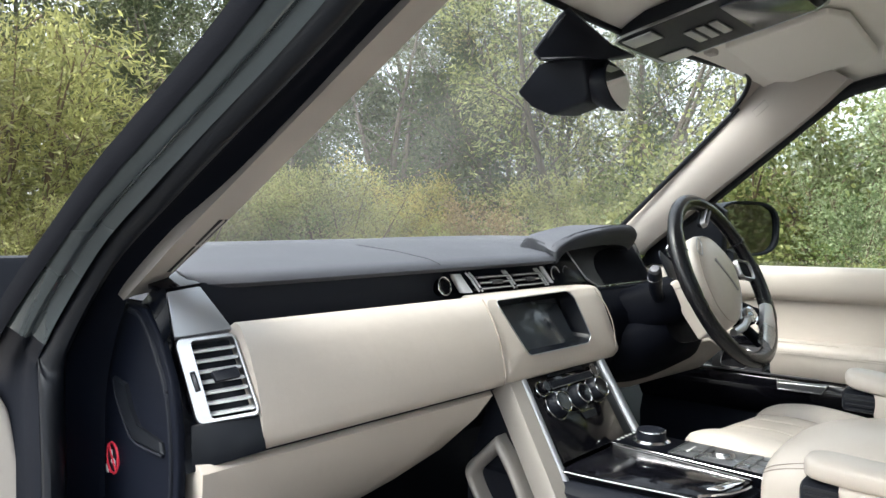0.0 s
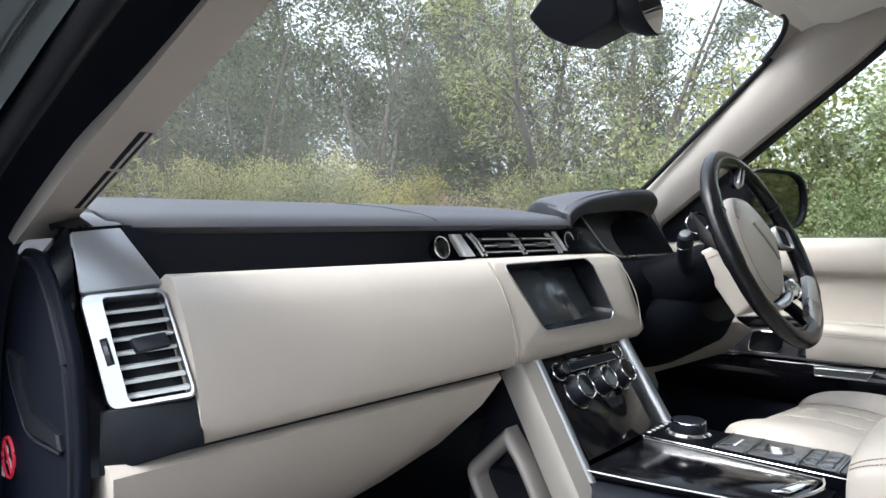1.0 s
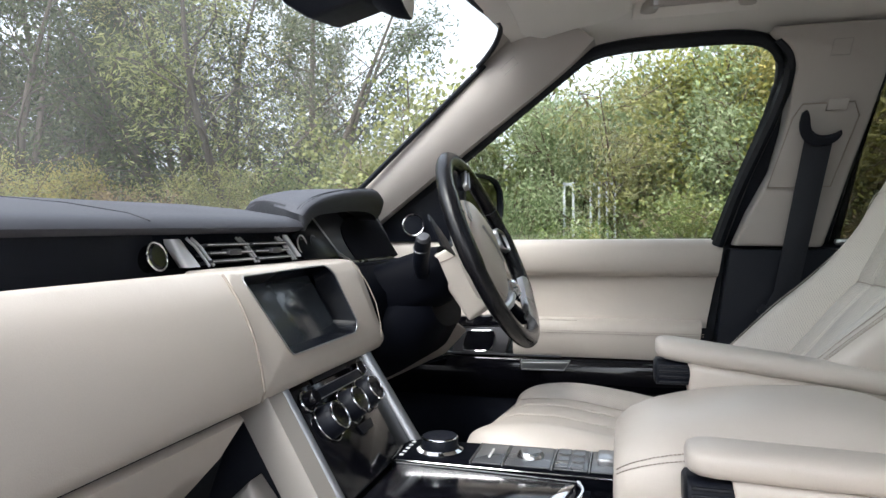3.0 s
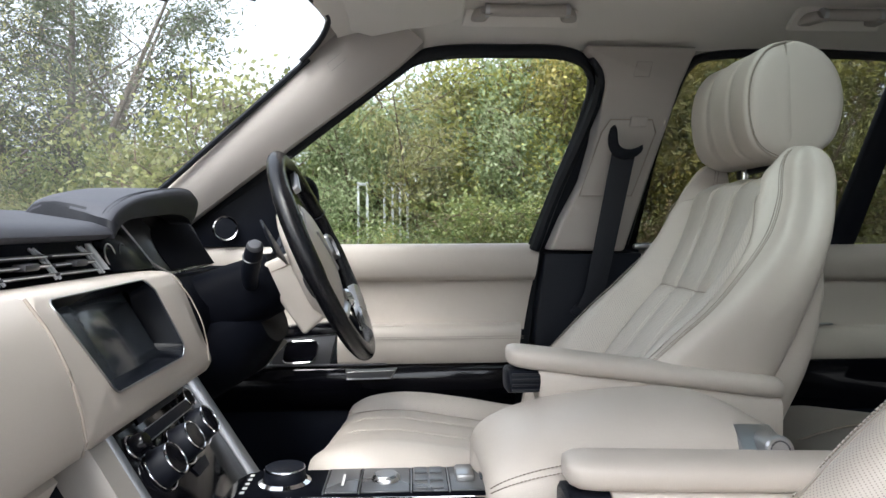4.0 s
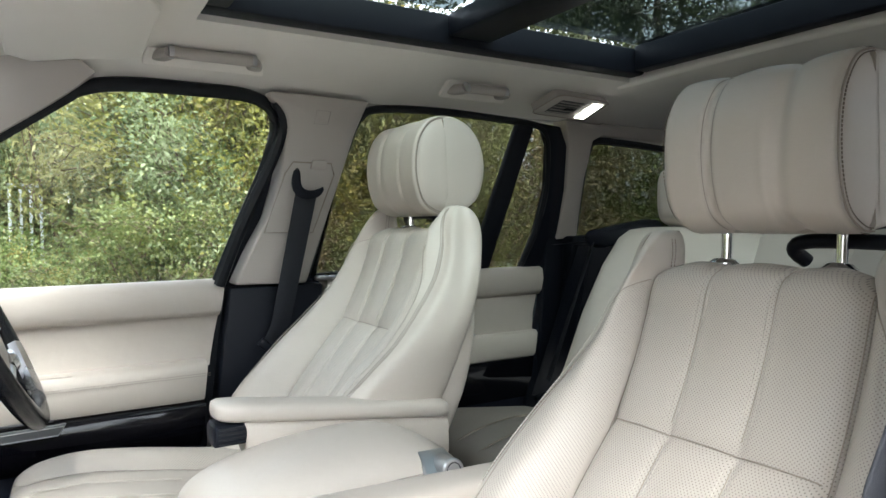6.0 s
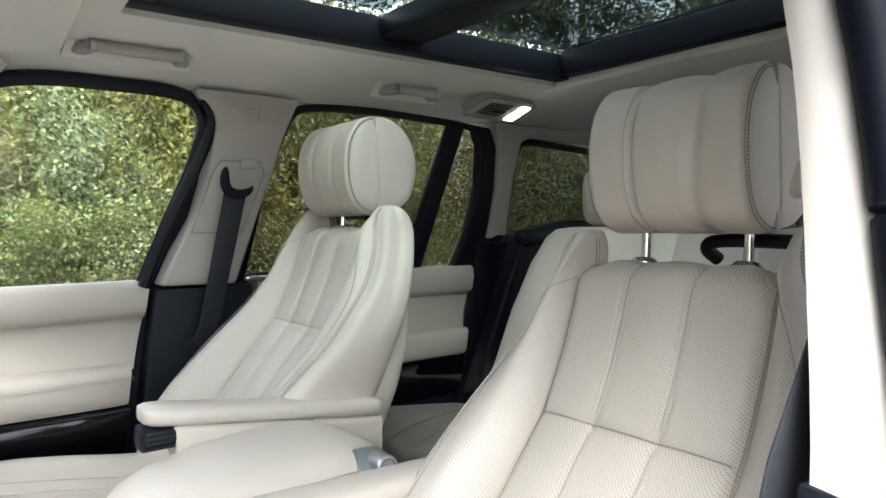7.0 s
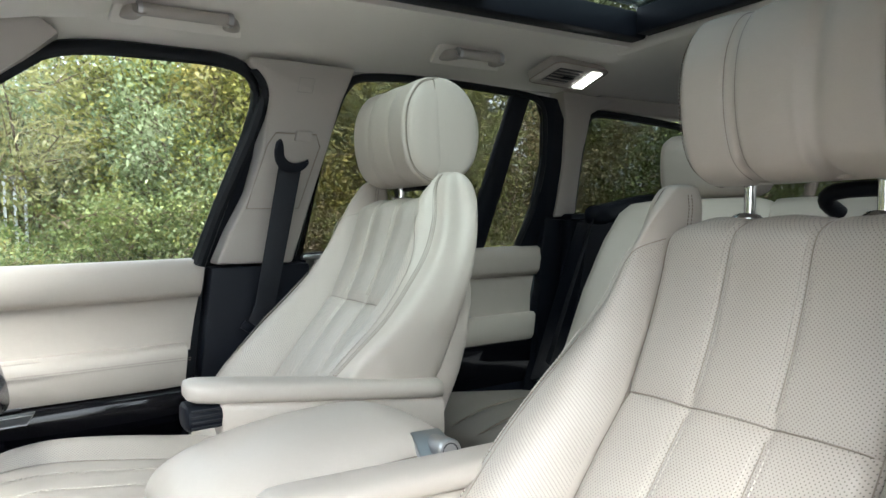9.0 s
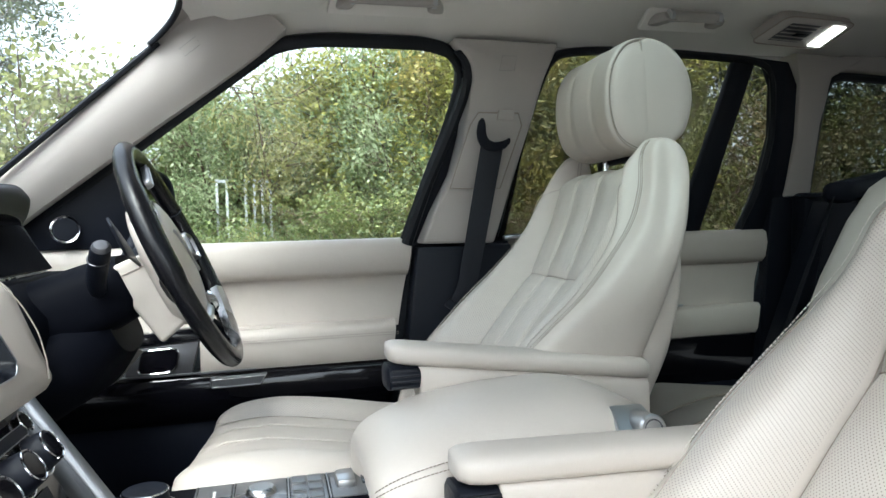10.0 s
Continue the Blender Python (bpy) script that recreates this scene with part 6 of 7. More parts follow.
        puff = 0.0008 * sum(math.exp(-((y - c) / 0.022) ** 2) for c in (-0.078, 0.0, 0.078))
        return (a + b - puff) * (1.0 if s > 0 else 0.3)
    rows = []
    for v in list(np.linspace(-1, 1, 91)):
        y = hr_y(v)
        row = []
        for k, (x, z) in enumerate(front):
            t = front[min(k + 1, 39)] - front[max(k - 1, 0)]
            t = t / np.linalg.norm(t)
            nx, nz = t[1], -t[0]
            e = max(0.0, (abs(v) - 0.93) / 0.07)
            d = fold(y, k) * min(1.0, k / 3.0, (39 - k) / 3.0) + 0.0035 * e ** 2
            row.append(HP(x + nx * d, y, z + nz * d))
        row.append(HP(0.124, y, 0.30))
        rows.append(row)
    hc = part("headrest_cushion", loft(rows), M_leather, th, "pleated cream leather headrest cushion", angle=70)
    hub = np.array((0.092, 0.302))
    for sd in (-1, 1):
        rows = []
        for k, out in ((0.0, 0.010), (0.35, 0.0105), (0.7, 0.009), (0.88, 0.0055), (0.97, 0.0005), (1.0, -0.004)):
            edge = [hub + (q + (0.006 * (1 - abs(2 * i / 39.0 - 1)) , 0) - hub) * k for i, q in enumerate(front)] + [hub + (np.array((0.124, 0.391 - 0.181 * i / 9)) - hub) * k for i in range(1, 9)]
            rows.append([HP(x, sd * (HW - 0.004 + out), z) for x, z in edge])
        pn = part("headrest_side", loft(rows), M_leather, th, "cream headrest side panel", angle=80)
        for dy, sc in ((-0.0035, 1.0), (0.0040, 0.935)):
            line = [hub + (q - hub) * (sc + 0.004) + (0.007 if sc > 0.99 else 0.002, 0) for q in front[2:38]]
            part("piping_stitch", stitches([HP(x, sd * (HW + dy), z) for x, z in line], 0.0042, 0.00055), M_stitch_dark, pn, "dark stitched piping")
        part("piping_seam", tube([HP(x, sd * (HW + 0.0005), z) for x, z in [hub + (q - hub) * 0.975 + (0.004, 0) for q in front[1:39]]], 0.0012, 6), M_seam, pn)
    rear = [(0.108, 0.212), (0.156, 0.220), (0.188, 0.242), (0.203, 0.280), (0.204, 0.318), (0.192, 0.352), (0.166, 0.380), (0.128, 0.394), (0.104, 0.391)]
    rear = cat(rear, 34)
    rows = []
    for v in [-1, -0.99, -0.96, -0.90, -0.80] + list(np.linspace(-0.65, 0.65, 9)) + [0.80, 0.90, 0.96, 0.99, 1]:
        k = math.sqrt(max(0.0, 1 - max(0.0, (abs(v) - 0.55) / 0.45) ** 3.0)) * 0.16 + 0.84
        if abs(v) > 0.985:
            k -= 0.05 if abs(v) < 1 else 0.16
        rows.append([HP(0.108 + (x - 0.108) * k, v * (HW + 0.006), 0.302 + (z - 0.302) * (0.75 + 0.25 * k)) for x, z in rear] + [HP(0.112, v * HW, 0.30)])
    part("headrest_shell", loft(rows), M_leather, th, "cream headrest shell", angle=70)
    for dy in ((-0.0066, 0.0066) if s > 0 else ()):
        line = []
        for k in range(4, 36):
            t = front[k + 1] - front[k - 1]
            t = t / np.linalg.norm(t)
            d = fold(0.043 * s + dy, k) - 0.0001
            line.append(HP(front[k][0] + t[1] * d, 0.043 * s + dy, front[k][1] - t[0] * d))
        part("pleat_stitch", stitches(line, 0.0036, 0.00035), M_stitch_dark, hc)
    for c in (-0.068, 0.068):
        post = part("headrest_post", tube([P(0.134, c, 0.160), P(0.139, c, 0.262)], 0.0062, 12), M_chrome, th, "chrome headrest post")
        part("post_collar", spun([(0.007, 0.006), (0.012, 0.005), (0.0175, 0.0), (0.0175, -0.012)], frame_to((0.10, 0, 0.99), (1, 0, 0), P(0.131, c, 0.186)), 22), M_chrome, post)
    part("hanger_loop", tube(cat([P(0.178, -s * 0.006, 0.190), P(0.160, -s * 0.002, 0.203), P(0.156, -s * 0.020, 0.213), P(0.156, -s * 0.100, 0.213), P(0.160, -s * 0.128, 0.209), P(0.172, -s * 0.142, 0.198), P(0.185, -s * 0.144, 0.182)], 24), 0.0085, 10), M_black, th, "black hanger loop")
    # cushion
    rows = []
    for x, hw, zt, zb in ((-0.553, 0.10, -0.262, -0.295), (-0.560, 0.165, -0.250, -0.315), (-0.550, 0.190, -0.234, -0.332), (-0.515, 0.205, -0.223, -0.345), (-0.45, 0.212, -0.222, -0.345), (-0.36, 0.215, -0.236, -0.345), (-0.24, 0.215, -0.257, -0.345), (-0.10, 0.205, -0.27, -0.345), (0.0, 0.18, -0.28, -0.345)):
        top = []
        for k in range(41):
            y = -hw + 2 * hw * k / 40
            b = max(0, (abs(y) - 0.105) / 0.11)
            rise = 0.022 * math.sin(math.pi * min(1, b)) * (0.3 + 0.7 * min(1, (x + 0.60) / 0.2))
            ch = sum(math.exp(-((y - c) / 0.006) ** 2) for c in (-0.11, -0.038, 0.038, 0.11))
            edge = max(0, (abs(y) - hw + 0.03) / 0.03)
            top.append(C(x, y, zt + rise - 0.004 * ch - 0.030 * edge ** 2))
        rows.append(top + [C(x, hw - 0.01, zb), C(x, -hw + 0.01, zb)])
    rows = [list(r) for r in zip(*[cat(c, 34) for c in zip(*rows)])]
    cu = part("seat_cushion", loft(rows), M_leather, th, "fluted cream leather seat cushion", angle=60)
    patch = []
    for i in range(6, 29):
        wd = 8.5 * min(1.0, ((i - 5.0) / 7.0) ** 0.6)
        row = []
        for j in range(9):
            kf = 38 - wd * (1 - j / 8) if s < 0 else 2 + wd * j / 8
            k = int(kf)
            row.append(np.array(rows[i][k]) * (k + 1 - kf) + np.array(rows[i][k + 1]) * (kf - k) + (0, 0, 0.0012))
        patch.append(row)
    part("cushion_inset", loft(patch, False, False), M_perf_flat, cu, "perforated cream leather inset", angle=70)
    edge = [q[0] if s < 0 else q[-1] for q in patch]
    part("inset_stitch", stitches([q + np.array((0, 0.003 * s, 0.0006)) for q in edge], 0.0046, 0.0005), M_seam, cu)
    for c in (-0.11, -0.038, 0.038, 0.11):
        part("channel_stitch", stitches([C(x, c + 0.006, z + 0.0012) for x, z in ((-0.550, -0.238), (-0.515, -0.2235), (-0.45, -0.2225), (-0.36, -0.2365), (-0.30, -0.247))], 0.0065, 0.0008), M_stitch, cu)
        part("channel_seam", tube(cat([C(x, c, z - 0.0036) for x, z in ((-0.552, -0.236), (-0.515, -0.2225), (-0.45, -0.2215), (-0.36, -0.2355), (-0.30, -0.246), (-0.24, -0.2565))], 20), 0.0009, 5), M_seam, cu)
    part("seat_base", box(C(-0.27, 0, -0.41), (0.50, 0.38, 0.14), 0.02), M_navy, th, "black seat base")
    # fold-down armrest on the inner side
    A, B = np.array(arm[0]), np.array(arm[1])
    rows = []
    for u, k in ((0, 0.35), (0.008, 0.70), (0.03, 0.92), (0.07, 1.0), (0.3, 1.0), (0.7, 1.0), (0.94, 1.0), (0.985, 0.85), (1.0, 0.5)):
        rows.append(oval(A + (B - A) * u, (0, 1, 0), (0, 0, 1), 0.031 * k, 0.0120 * k + 0.003, 3, 24))
    ar = part("armrest_top", loft(rows), M_leather, th, "cream leather armrest", angle=60)
    rows = []
    for u, k, d in ((0.105, 0.9, 0.020), (0.115, 1, 0.026), (0.35, 1.0, 0.031), (0.98, 1.0, 0.034)):
        rows.append(oval(A + (B - A) * u + np.array((0, 0, -0.010 - d)), (0, 1, 0), (0, 0, 1), 0.0275 * k, d, 4.5, 24))
    part("armrest_body", loft(rows), M_leather, ar, "", angle=60)
    K = A + np.array((0.0, 0, -0.033))
    kn = part("armrest_knob", loft([oval(K + np.array((-0.002 + 0.050 * u, 0, 0)), (0, 1, 0), (0, 0, 1), 0.026 * k, 0.0165 * k, 3.4, 22) for u, k in ((0, 0.8), (0.06, 1), (0.9, 1), (1, 0.9))]), M_black, ar, "black ribbed adjuster")
    for j in range(4):
        part("rib", box(K + np.array((0.022, -0.0255, -0.0105 + 0.007 * j)), (0.036, 0.004, 0.0028), 0.001), M_rubber, kn)
    return th


seat("driver_seat", (0.632, 0.375, 1.127), (0.600, 0.375, 1.135), -1, "cream perforated leather driver's seat with its armrest down",
     ((0.298, 0.158, 1.068), (0.672, 0.160, 1.018)), 0.006)
seat("passenger_seat", (0.677, -0.340, 1.083), (0.655, -0.352, 1.090), 1, "cream perforated leather passenger seat with its armrest down",
     ((0.314, -0.108, 1.008), (0.690, -0.108, 0.996)), 0.016, 0.012)

# ---- seat belts ----
belt = thing("seat_belt", (0.6, 0.67, 1.0), "black seat belt hanging from the B-pillar guide", "seat belt")
part("webbing", slab([(0.588, 0.632, 1.402), (0.636, 0.632, 1.395), (0.592, 0.700, 1.10), (0.555, 0.705, 1.04), (0.525, 0.705, 1.05), (0.548, 0.700, 1.10)], (0, 0.003, 0), 0.0008), M_belt, belt, "black webbing")
crescent = [(0.579, 1.441), (0.576, 1.420), (0.581, 1.400), (0.594, 1.386), (0.616, 1.381), (0.638, 1.387), (0.650, 1.400), (0.648, 1.408), (0.640, 1.404), (0.622, 1.400), (0.606, 1.404), (0.597, 1.416), (0.594, 1.436), (0.588, 1.447)]
part("guide", slab([(x, 0.638 - 0.30 * (z - 1.40), z) for x, z in [tuple(q) for q in cat(crescent + crescent[:1], 43)[:-1]]], (-0.002, -0.013, -0.004), 0.0035, 2), M_black, belt, "black belt guide", angle=50)
part("buckle_tongue", box((0.532, 0.700, 1.055), (0.03, 0.008, 0.02), 0.003, rot=Matrix.Rotation(radians(40), 4, "Y")), M_black, belt, "black tongue")
belt2 = thing("seat_belt", (0.62, -0.58, 1.0), "black seat belt beside the passenger seat", "seat belt")
part("webbing", slab([(0.606, -0.572, 1.26), (0.650, -0.572, 1.26), (0.610, -0.574, 1.106), (0.52, -0.578, 0.82), (0.455, -0.578, 0.82), (0.455, -0.576, 0.98), (0.513, -0.574, 1.127), (0.528, -0.573, 1.156), (0.573, -0.572, 1.213)], (0, -0.003, 0), 0.0008), M_belt, belt2, "black webbing")
part("anchor", box((0.49, -0.579, 0.81), (0.09, 0.010, 0.05), 0.004), M_black, belt2, "black belt anchor")
part("web_edge", tube([(0.606, -0.574, 1.26), (0.573, -0.574, 1.213), (0.528, -0.575, 1.156), (0.455, -0.578, 0.98)], 0.0012, 6), M_belt, belt2)

# ---- rear bench ----
rear = thing("rear_bench", (1.2, 0, 0.5), "cream leather rear bench with headrests", "seat")
for y in (-0.36, 0.30):
    rows = []
    for x, z, w, d in ((1.16, 0.86, 0.27, 0.05), (1.22, 0.95, 0.275, 0.06), (1.28, 1.08, 0.275, 0.06), (1.34, 1.20, 0.265, 0.055), (1.375, 1.27, 0.245, 0.045), (1.385, 1.295, 0.22, 0.03), (1.39, 1.305, 0.18, 0.012)):
        rows.append(oval((x + 0.04, y - (0.035 if y > 0 else 0), z), (0, 1, 0), (-0.9, 0, 0.43), w * (0.86 if y > 0 else 1), d, 3.4, 26))
    part("backrest", loft(rows), M_leather, rear, "cream leather backrest", angle=60)
    part("headrest", loft([oval((1.45, (0.235 if y > 0 else y) + v * 0.12, 1.385), (1, 0, 0), (0, 0, 1), 0.05 * k, 0.075 * k, 3, 20) for v, k in ((-1, 0.7), (-0.95, 0.9), (-0.8, 1), (0.8, 1), (0.95, 0.9), (1, 0.7))]), M_leather, rear, "cream leather headrest", angle=60)
part("centre_backrest", loft([oval((x + 0.045, -0.035, z), (0, 1, 0), (-0.9, 0, 0.43), 0.115, d, 3.4, 22) for x, z, d in ((1.16, 0.86, 0.05), (1.28, 1.08, 0.055), (1.34, 1.20, 0.05), (1.375, 1.275, 0.04), (1.39, 1.300, 0.012))]), M_leather, rear, "cream leather centre backrest", angle=60)
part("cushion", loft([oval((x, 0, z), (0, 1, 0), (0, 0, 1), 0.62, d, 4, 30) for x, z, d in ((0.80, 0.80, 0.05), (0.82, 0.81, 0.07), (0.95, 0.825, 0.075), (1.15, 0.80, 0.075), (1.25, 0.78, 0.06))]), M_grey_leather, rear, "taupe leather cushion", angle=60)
for y in (0.12, 0.2, 0.28, 0.36):
    part("cushion_seam", tube([(x, y, 0.905 - 0.05 * ((x - 0.97) / 0.2) ** 2) for x in np.linspace(0.82, 1.15, 10)], 0.002, 6), M_stitch_dark, rear)
part("belt_cover", loft([oval((1.44 + 0.10 * u, 0.55 - 0.08 * u, 1.29 + 0.02 * math.sin(3 * u)), (0, 1, 0), (0, 0, 1), 0.05 * k, 0.025 * k, 3, 16) for u, k in ((-0.3, 0.5), (-0.2, 1), (0.8, 1.1), (1, 0.5))]), M_black, rear, "black belt outlet")
part("belt_web", slab([(1.40, 0.56, 1.27), (1.43, 0.60, 1.27), (1.28, 0.62, 0.90), (1.25, 0.57, 0.90)], (0.002, 0.001, 0), 0), M_belt, rear)
part("rear_side_bolster", slab([(1.38, 0.60, 1.27), (1.48, 0.66, 1.27), (1.40, 0.68, 0.85), (1.22, 0.62, 0.85)], (0.03, 0.02, 0), 0.01), M_black, rear)
part("rear_footwell_vent", box((0.78, 0.30, 0.62), (0.06, 0.14, 0.10), 0.01), M_black, rear)

# ---- roof fittings ----
mir = thing("interior_mirror", (-0.10, 0.0, 1.60), "black frameless interior mirror on the windscreen", "mirror")
part("sensor_housing", slab([(-0.156, -0.062, 1.525), (-0.104, -0.069, 1.566), (-0.03, -0.050, 1.572), (-0.030, -0.040, 1.510), (-0.040, -0.034, 1.497), (-0.122, -0.006, 1.489), (-0.145, -0.032, 1.502)], (0.012, 0.062, 0.004), 0.006, 3), M_black, mir, "black sensor housing", angle=30)
part("sensor_cover", slab([(-0.097, -0.098, 1.577), (-0.045, -0.100, 1.624), (-0.028, -0.098, 1.636), (-0.005, -0.080, 1.606), (-0.006, -0.01, 1.592), (0.004, 0.055, 1.583), (-0.030, 0.0, 1.570), (-0.010, -0.075, 1.556), (-0.085, -0.095, 1.562)], (-0.02, 0.05, 0.01), 0.005, 2), M_black, mir, "black sensor cover", angle=30)
for k in range(4):
    q = np.array((-0.064 + 0.004 * k, -0.1015, 1.592 + 0.0045 * k))
    part("cover_slot", tube([q, q + (0.022, 0.0, 0.016)], 0.0009, 5), M_rubber, mir)
GO = [np.array(p) for p in ((-0.009, -0.006, 1.563), (-0.006, 0.030, 1.553), (-0.004, 0.048, 1.534), (-0.001, 0.043, 1.510), (0.002, 0.022, 1.487), (0.001, -0.012, 1.498), (-0.002, -0.030, 1.522), (-0.006, -0.024, 1.548))]
GO = cat(GO + GO[:1], 33)[:-1]
gc = np.mean(GO, axis=0)
part("mirror_case", loft([[gc + (q - gc) * k + np.array(o) for q in GO] for k, o in ((0.45, (-0.045, -0.016, 0.0)), (0.8, (-0.034, -0.013, 0.0)), (1.02, (-0.014, -0.006, 0.0)), (1.05, (0.0, 0.0, 0.0)), (1.0, (0.001, 0.0, 0)))]), M_black, mir, "black mirror back", angle=40)
part("mirror_glass", loft([[gc + (q - gc) * 0.985 + np.array((h, -h * 0.2, 0)) for q in GO] for h in (0.0008, 0.0022)]), M_mirror, mir, "mirror glass")
part("stem", tube([(-0.06, 0.0, 1.55), (-0.035, -0.005, 1.53)], 0.014, 10), M_black, mir)
ovh = thing("overhead_console", (0.10, 0.07, 1.64), "black overhead console with reading lamps and switches", "console")
OC = lambda u, v, h=0.0: (-0.058 + 0.34 * u, 0.085 - 0.14 * u + (0.215 - 0.03 * u) * v, 1.632 - h - 0.002 * u)
oc_o = [(u, v) for u, v in rounded(0, 1, 0, 1, 0.12)]
part("panel", loft([[OC(u, v, h) for u, v in [(0.5 + (a - 0.5) * k, 0.5 + (b - 0.5) * k) for a, b in oc_o]] for h, k in ((-0.02, 1.0), (0.004, 1.0), (0.010, 0.96), (0.011, 0.5), (0.011, 0.05))]), M_black, ovh, "black console panel")
for v in (0.06, 0.72):
    part("reading_lamp", slab([OC(0.06, v, 0.0115), OC(0.06, v + 0.22, 0.0115), OC(0.26, v + 0.22, 0.0115), OC(0.26, v, 0.0115)], (0, 0, -0.003), 0.001), M_silver, ovh, "clear reading lamp lens")
for k in range(3):
    part("switch", slab([OC(0.36 + 0.075 * k, 0.36, 0.0115), OC(0.36 + 0.075 * k, 0.70, 0.0115), OC(0.41 + 0.075 * k, 0.70, 0.0115), OC(0.41 + 0.075 * k, 0.36, 0.0115)], (0, 0, -0.003), 0.001), M_grey_metal, ovh, "grey switch")
part("holder_lid", slab([OC(0.64, 0.10, 0.0115), OC(0.64, 0.90, 0.0115), OC(0.95, 0.90, 0.0115), OC(0.95, 0.10, 0.0115)], (0, 0, -0.004), 0.002), M_screen, ovh, "dark glasses holder")
part("panel_edge", tube([OC(a, b, 0.008) for a, b in oc_o], 0.0025, 6, True), M_silver, ovh)

vis = thing("sun_visor", (0.15, 0.40, 1.62), "cream fabric sun visor folded up", "sun visor", "sun visors")
vo = [(0.055, 0.315), (0.245, 0.255), (0.268, 0.30), (0.270, 0.505), (0.245, 0.535), (0.165, 0.560), (0.10, 0.585), (0.062, 0.555)]
part("visor_board", slab([(x, y, liner_z(x, y) - 0.004) for x, y in vo], (0, 0, -0.014), 0.005, 3), M_liner, vis, "cream visor board")
part("visor_clip", box((0.035, 0.30, 1.630), (0.02, 0.03, 0.012), 0.004), M_trim, vis)
vis2 = thing("sun_visor", (0.15, -0.35, 1.62), "cream fabric sun visor folded up", "sun visor", "sun visors")
part("visor_board", slab([(x - 0.02, -y + 0.02, liner_z(x, y) - 0.004) for x, y in vo][::-1], (0, 0, -0.014), 0.005, 3), M_liner, vis2, "cream visor board")
part("visor_clip", box((0.035, -0.16, 1.628), (0.02, 0.03, 0.012), 0.004), M_trim, vis2)

for x0, x1, y, z, lab in ((0.300, 0.470, 0.515, 1.634, "cream grab handle above the driver's window"), (0.915, 1.045, 0.500, 1.628, "cream grab handle above the rear window")):
    gh = thing("grab_handle", (0.5 * (x0 + x1), y, z), lab, "handle", "grab handles")
    part("bar", loft([oval((x0 + 0.012 + (x1 - x0 - 0.024) * u, y - 0.030, z - 0.004), (0, 0.8, 0.6), (0, -0.6, 0.8), 0.011, 0.010, 2.6, 16) for u in np.linspace(0, 1, 6)]), M_trim, gh, "cream handle bar")
    for x in (x0, x1):
        e = 0.012 if x == x0 else -0.012
        part("mount", loft([oval(p, (1, 0, 0), (0, 0.6, 0.8), a, b, 3, 14) for p, a, b in (((x, y + 0.02, z + 0.002), 0.017, 0.020), ((x + e * 0.4, y - 0.012, z - 0.004), 0.014, 0.016), ((x + e, y - 0.032, z - 0.005), 0.012, 0.013))]), M_trim, gh, "cream handle mount")
        part("mount_collar", loft([oval((x + e + q, y - 0.030, z - 0.004), (0, 0.8, 0.6), (0, -0.6, 0.8), 0.0125, 0.0115, 2.6, 16) for q in (-0.004, 0.004)]), M_silver, gh)
    part("recess", slab([(x0 - 0.03, y + 0.02, z - 0.02), (x1 + 0.02, y + 0.02, z - 0.02), (x1 + 0.01, y - 0.02, z + 0.020), (x0 - 0.02, y - 0.02, z + 0.020)], (0, 0.004, 0.01), 0.003), M_liner, gh)

rv = thing("roof_vent_lamp", (1.25, 0.50, 1.62), "cream roof air vent with a lit reading lamp", "lamp")
RQ = [np.array(p) for p in ((1.140, 0.512, 1.594), (1.185, 0.452, 1.632), (1.378, 0.478, 1.634), (1.335, 0.535, 1.594))]


def on_rv(u, v, h=0.0):
    p = RQ[0] * (1 - u) * (1 - v) + RQ[1] * (1 - u) * v + RQ[2] * u * v + RQ[3] * u * (1 - v)
    return p + np.array((0, -0.5, -0.86)) * h


part("plate", loft([[on_rv(a, b, h) for a, b in rounded(*r)] for r, h in (((0, 1, 0, 1, 0.15), -0.02), ((0, 1, 0, 1, 0.15), 0.002), ((0.03, 0.97, 0.05, 0.95, 0.14), 0.005), ((0.3, 0.7, 0.3, 0.7, 0.1), 0.005))]), M_trim, rv, "cream vent plate")
part("plate_rim", tube([on_rv(a, b, 0.0022) for a, b in rounded(-0.004, 1.004, -0.01, 1.01, 0.15)], 0.0016, 5, True), M_seam, rv)
part("vent_recess", slab([on_rv(0.14, 0.2, 0.0055), on_rv(0.14, 0.82, 0.0055), on_rv(0.56, 0.82, 0.0055), on_rv(0.56, 0.2, 0.0055)], (0, -0.0006, -0.001), 0), M_graphite, rv)
for k in range(5):
    v = 0.24 + 0.125 * k
    part("vent_slat", slab([on_rv(0.14, v, 0.006), on_rv(0.56, v, 0.006), on_rv(0.56, v + 0.07, 0.010), on_rv(0.14, v + 0.07, 0.010)], (0, -0.001, -0.0018), 0.0004), M_trim, rv, "cream vent slat")
part("vent_tab", slab([on_rv(0.32, 0.46, 0.010), on_rv(0.50, 0.46, 0.010), on_rv(0.50, 0.58, 0.012), on_rv(0.32, 0.58, 0.012)], (0, -0.002, -0.003), 0.0008), M_black, rv)
part("lamp_lens", slab([on_rv(0.74, 0.12, 0.0055), on_rv(0.71, 0.88, 0.0055), on_rv(0.89, 0.88, 0.0055), on_rv(0.92, 0.12, 0.0055)], (0, -0.002, -0.003), 0.001), M_lamp, rv, "lit reading lamp lens")


# ---- outdoors ----
ground = tagged(part("ground", loft([[(x, y, 0) for y in (-400, -20, -8, 0, 8, 20, 400)] for x in (-400, -20, -8, 0, 8, 20, 400)], False, False), M_asphalt, None),
                "worn grey asphalt car park surface", "ground", kind="structure")


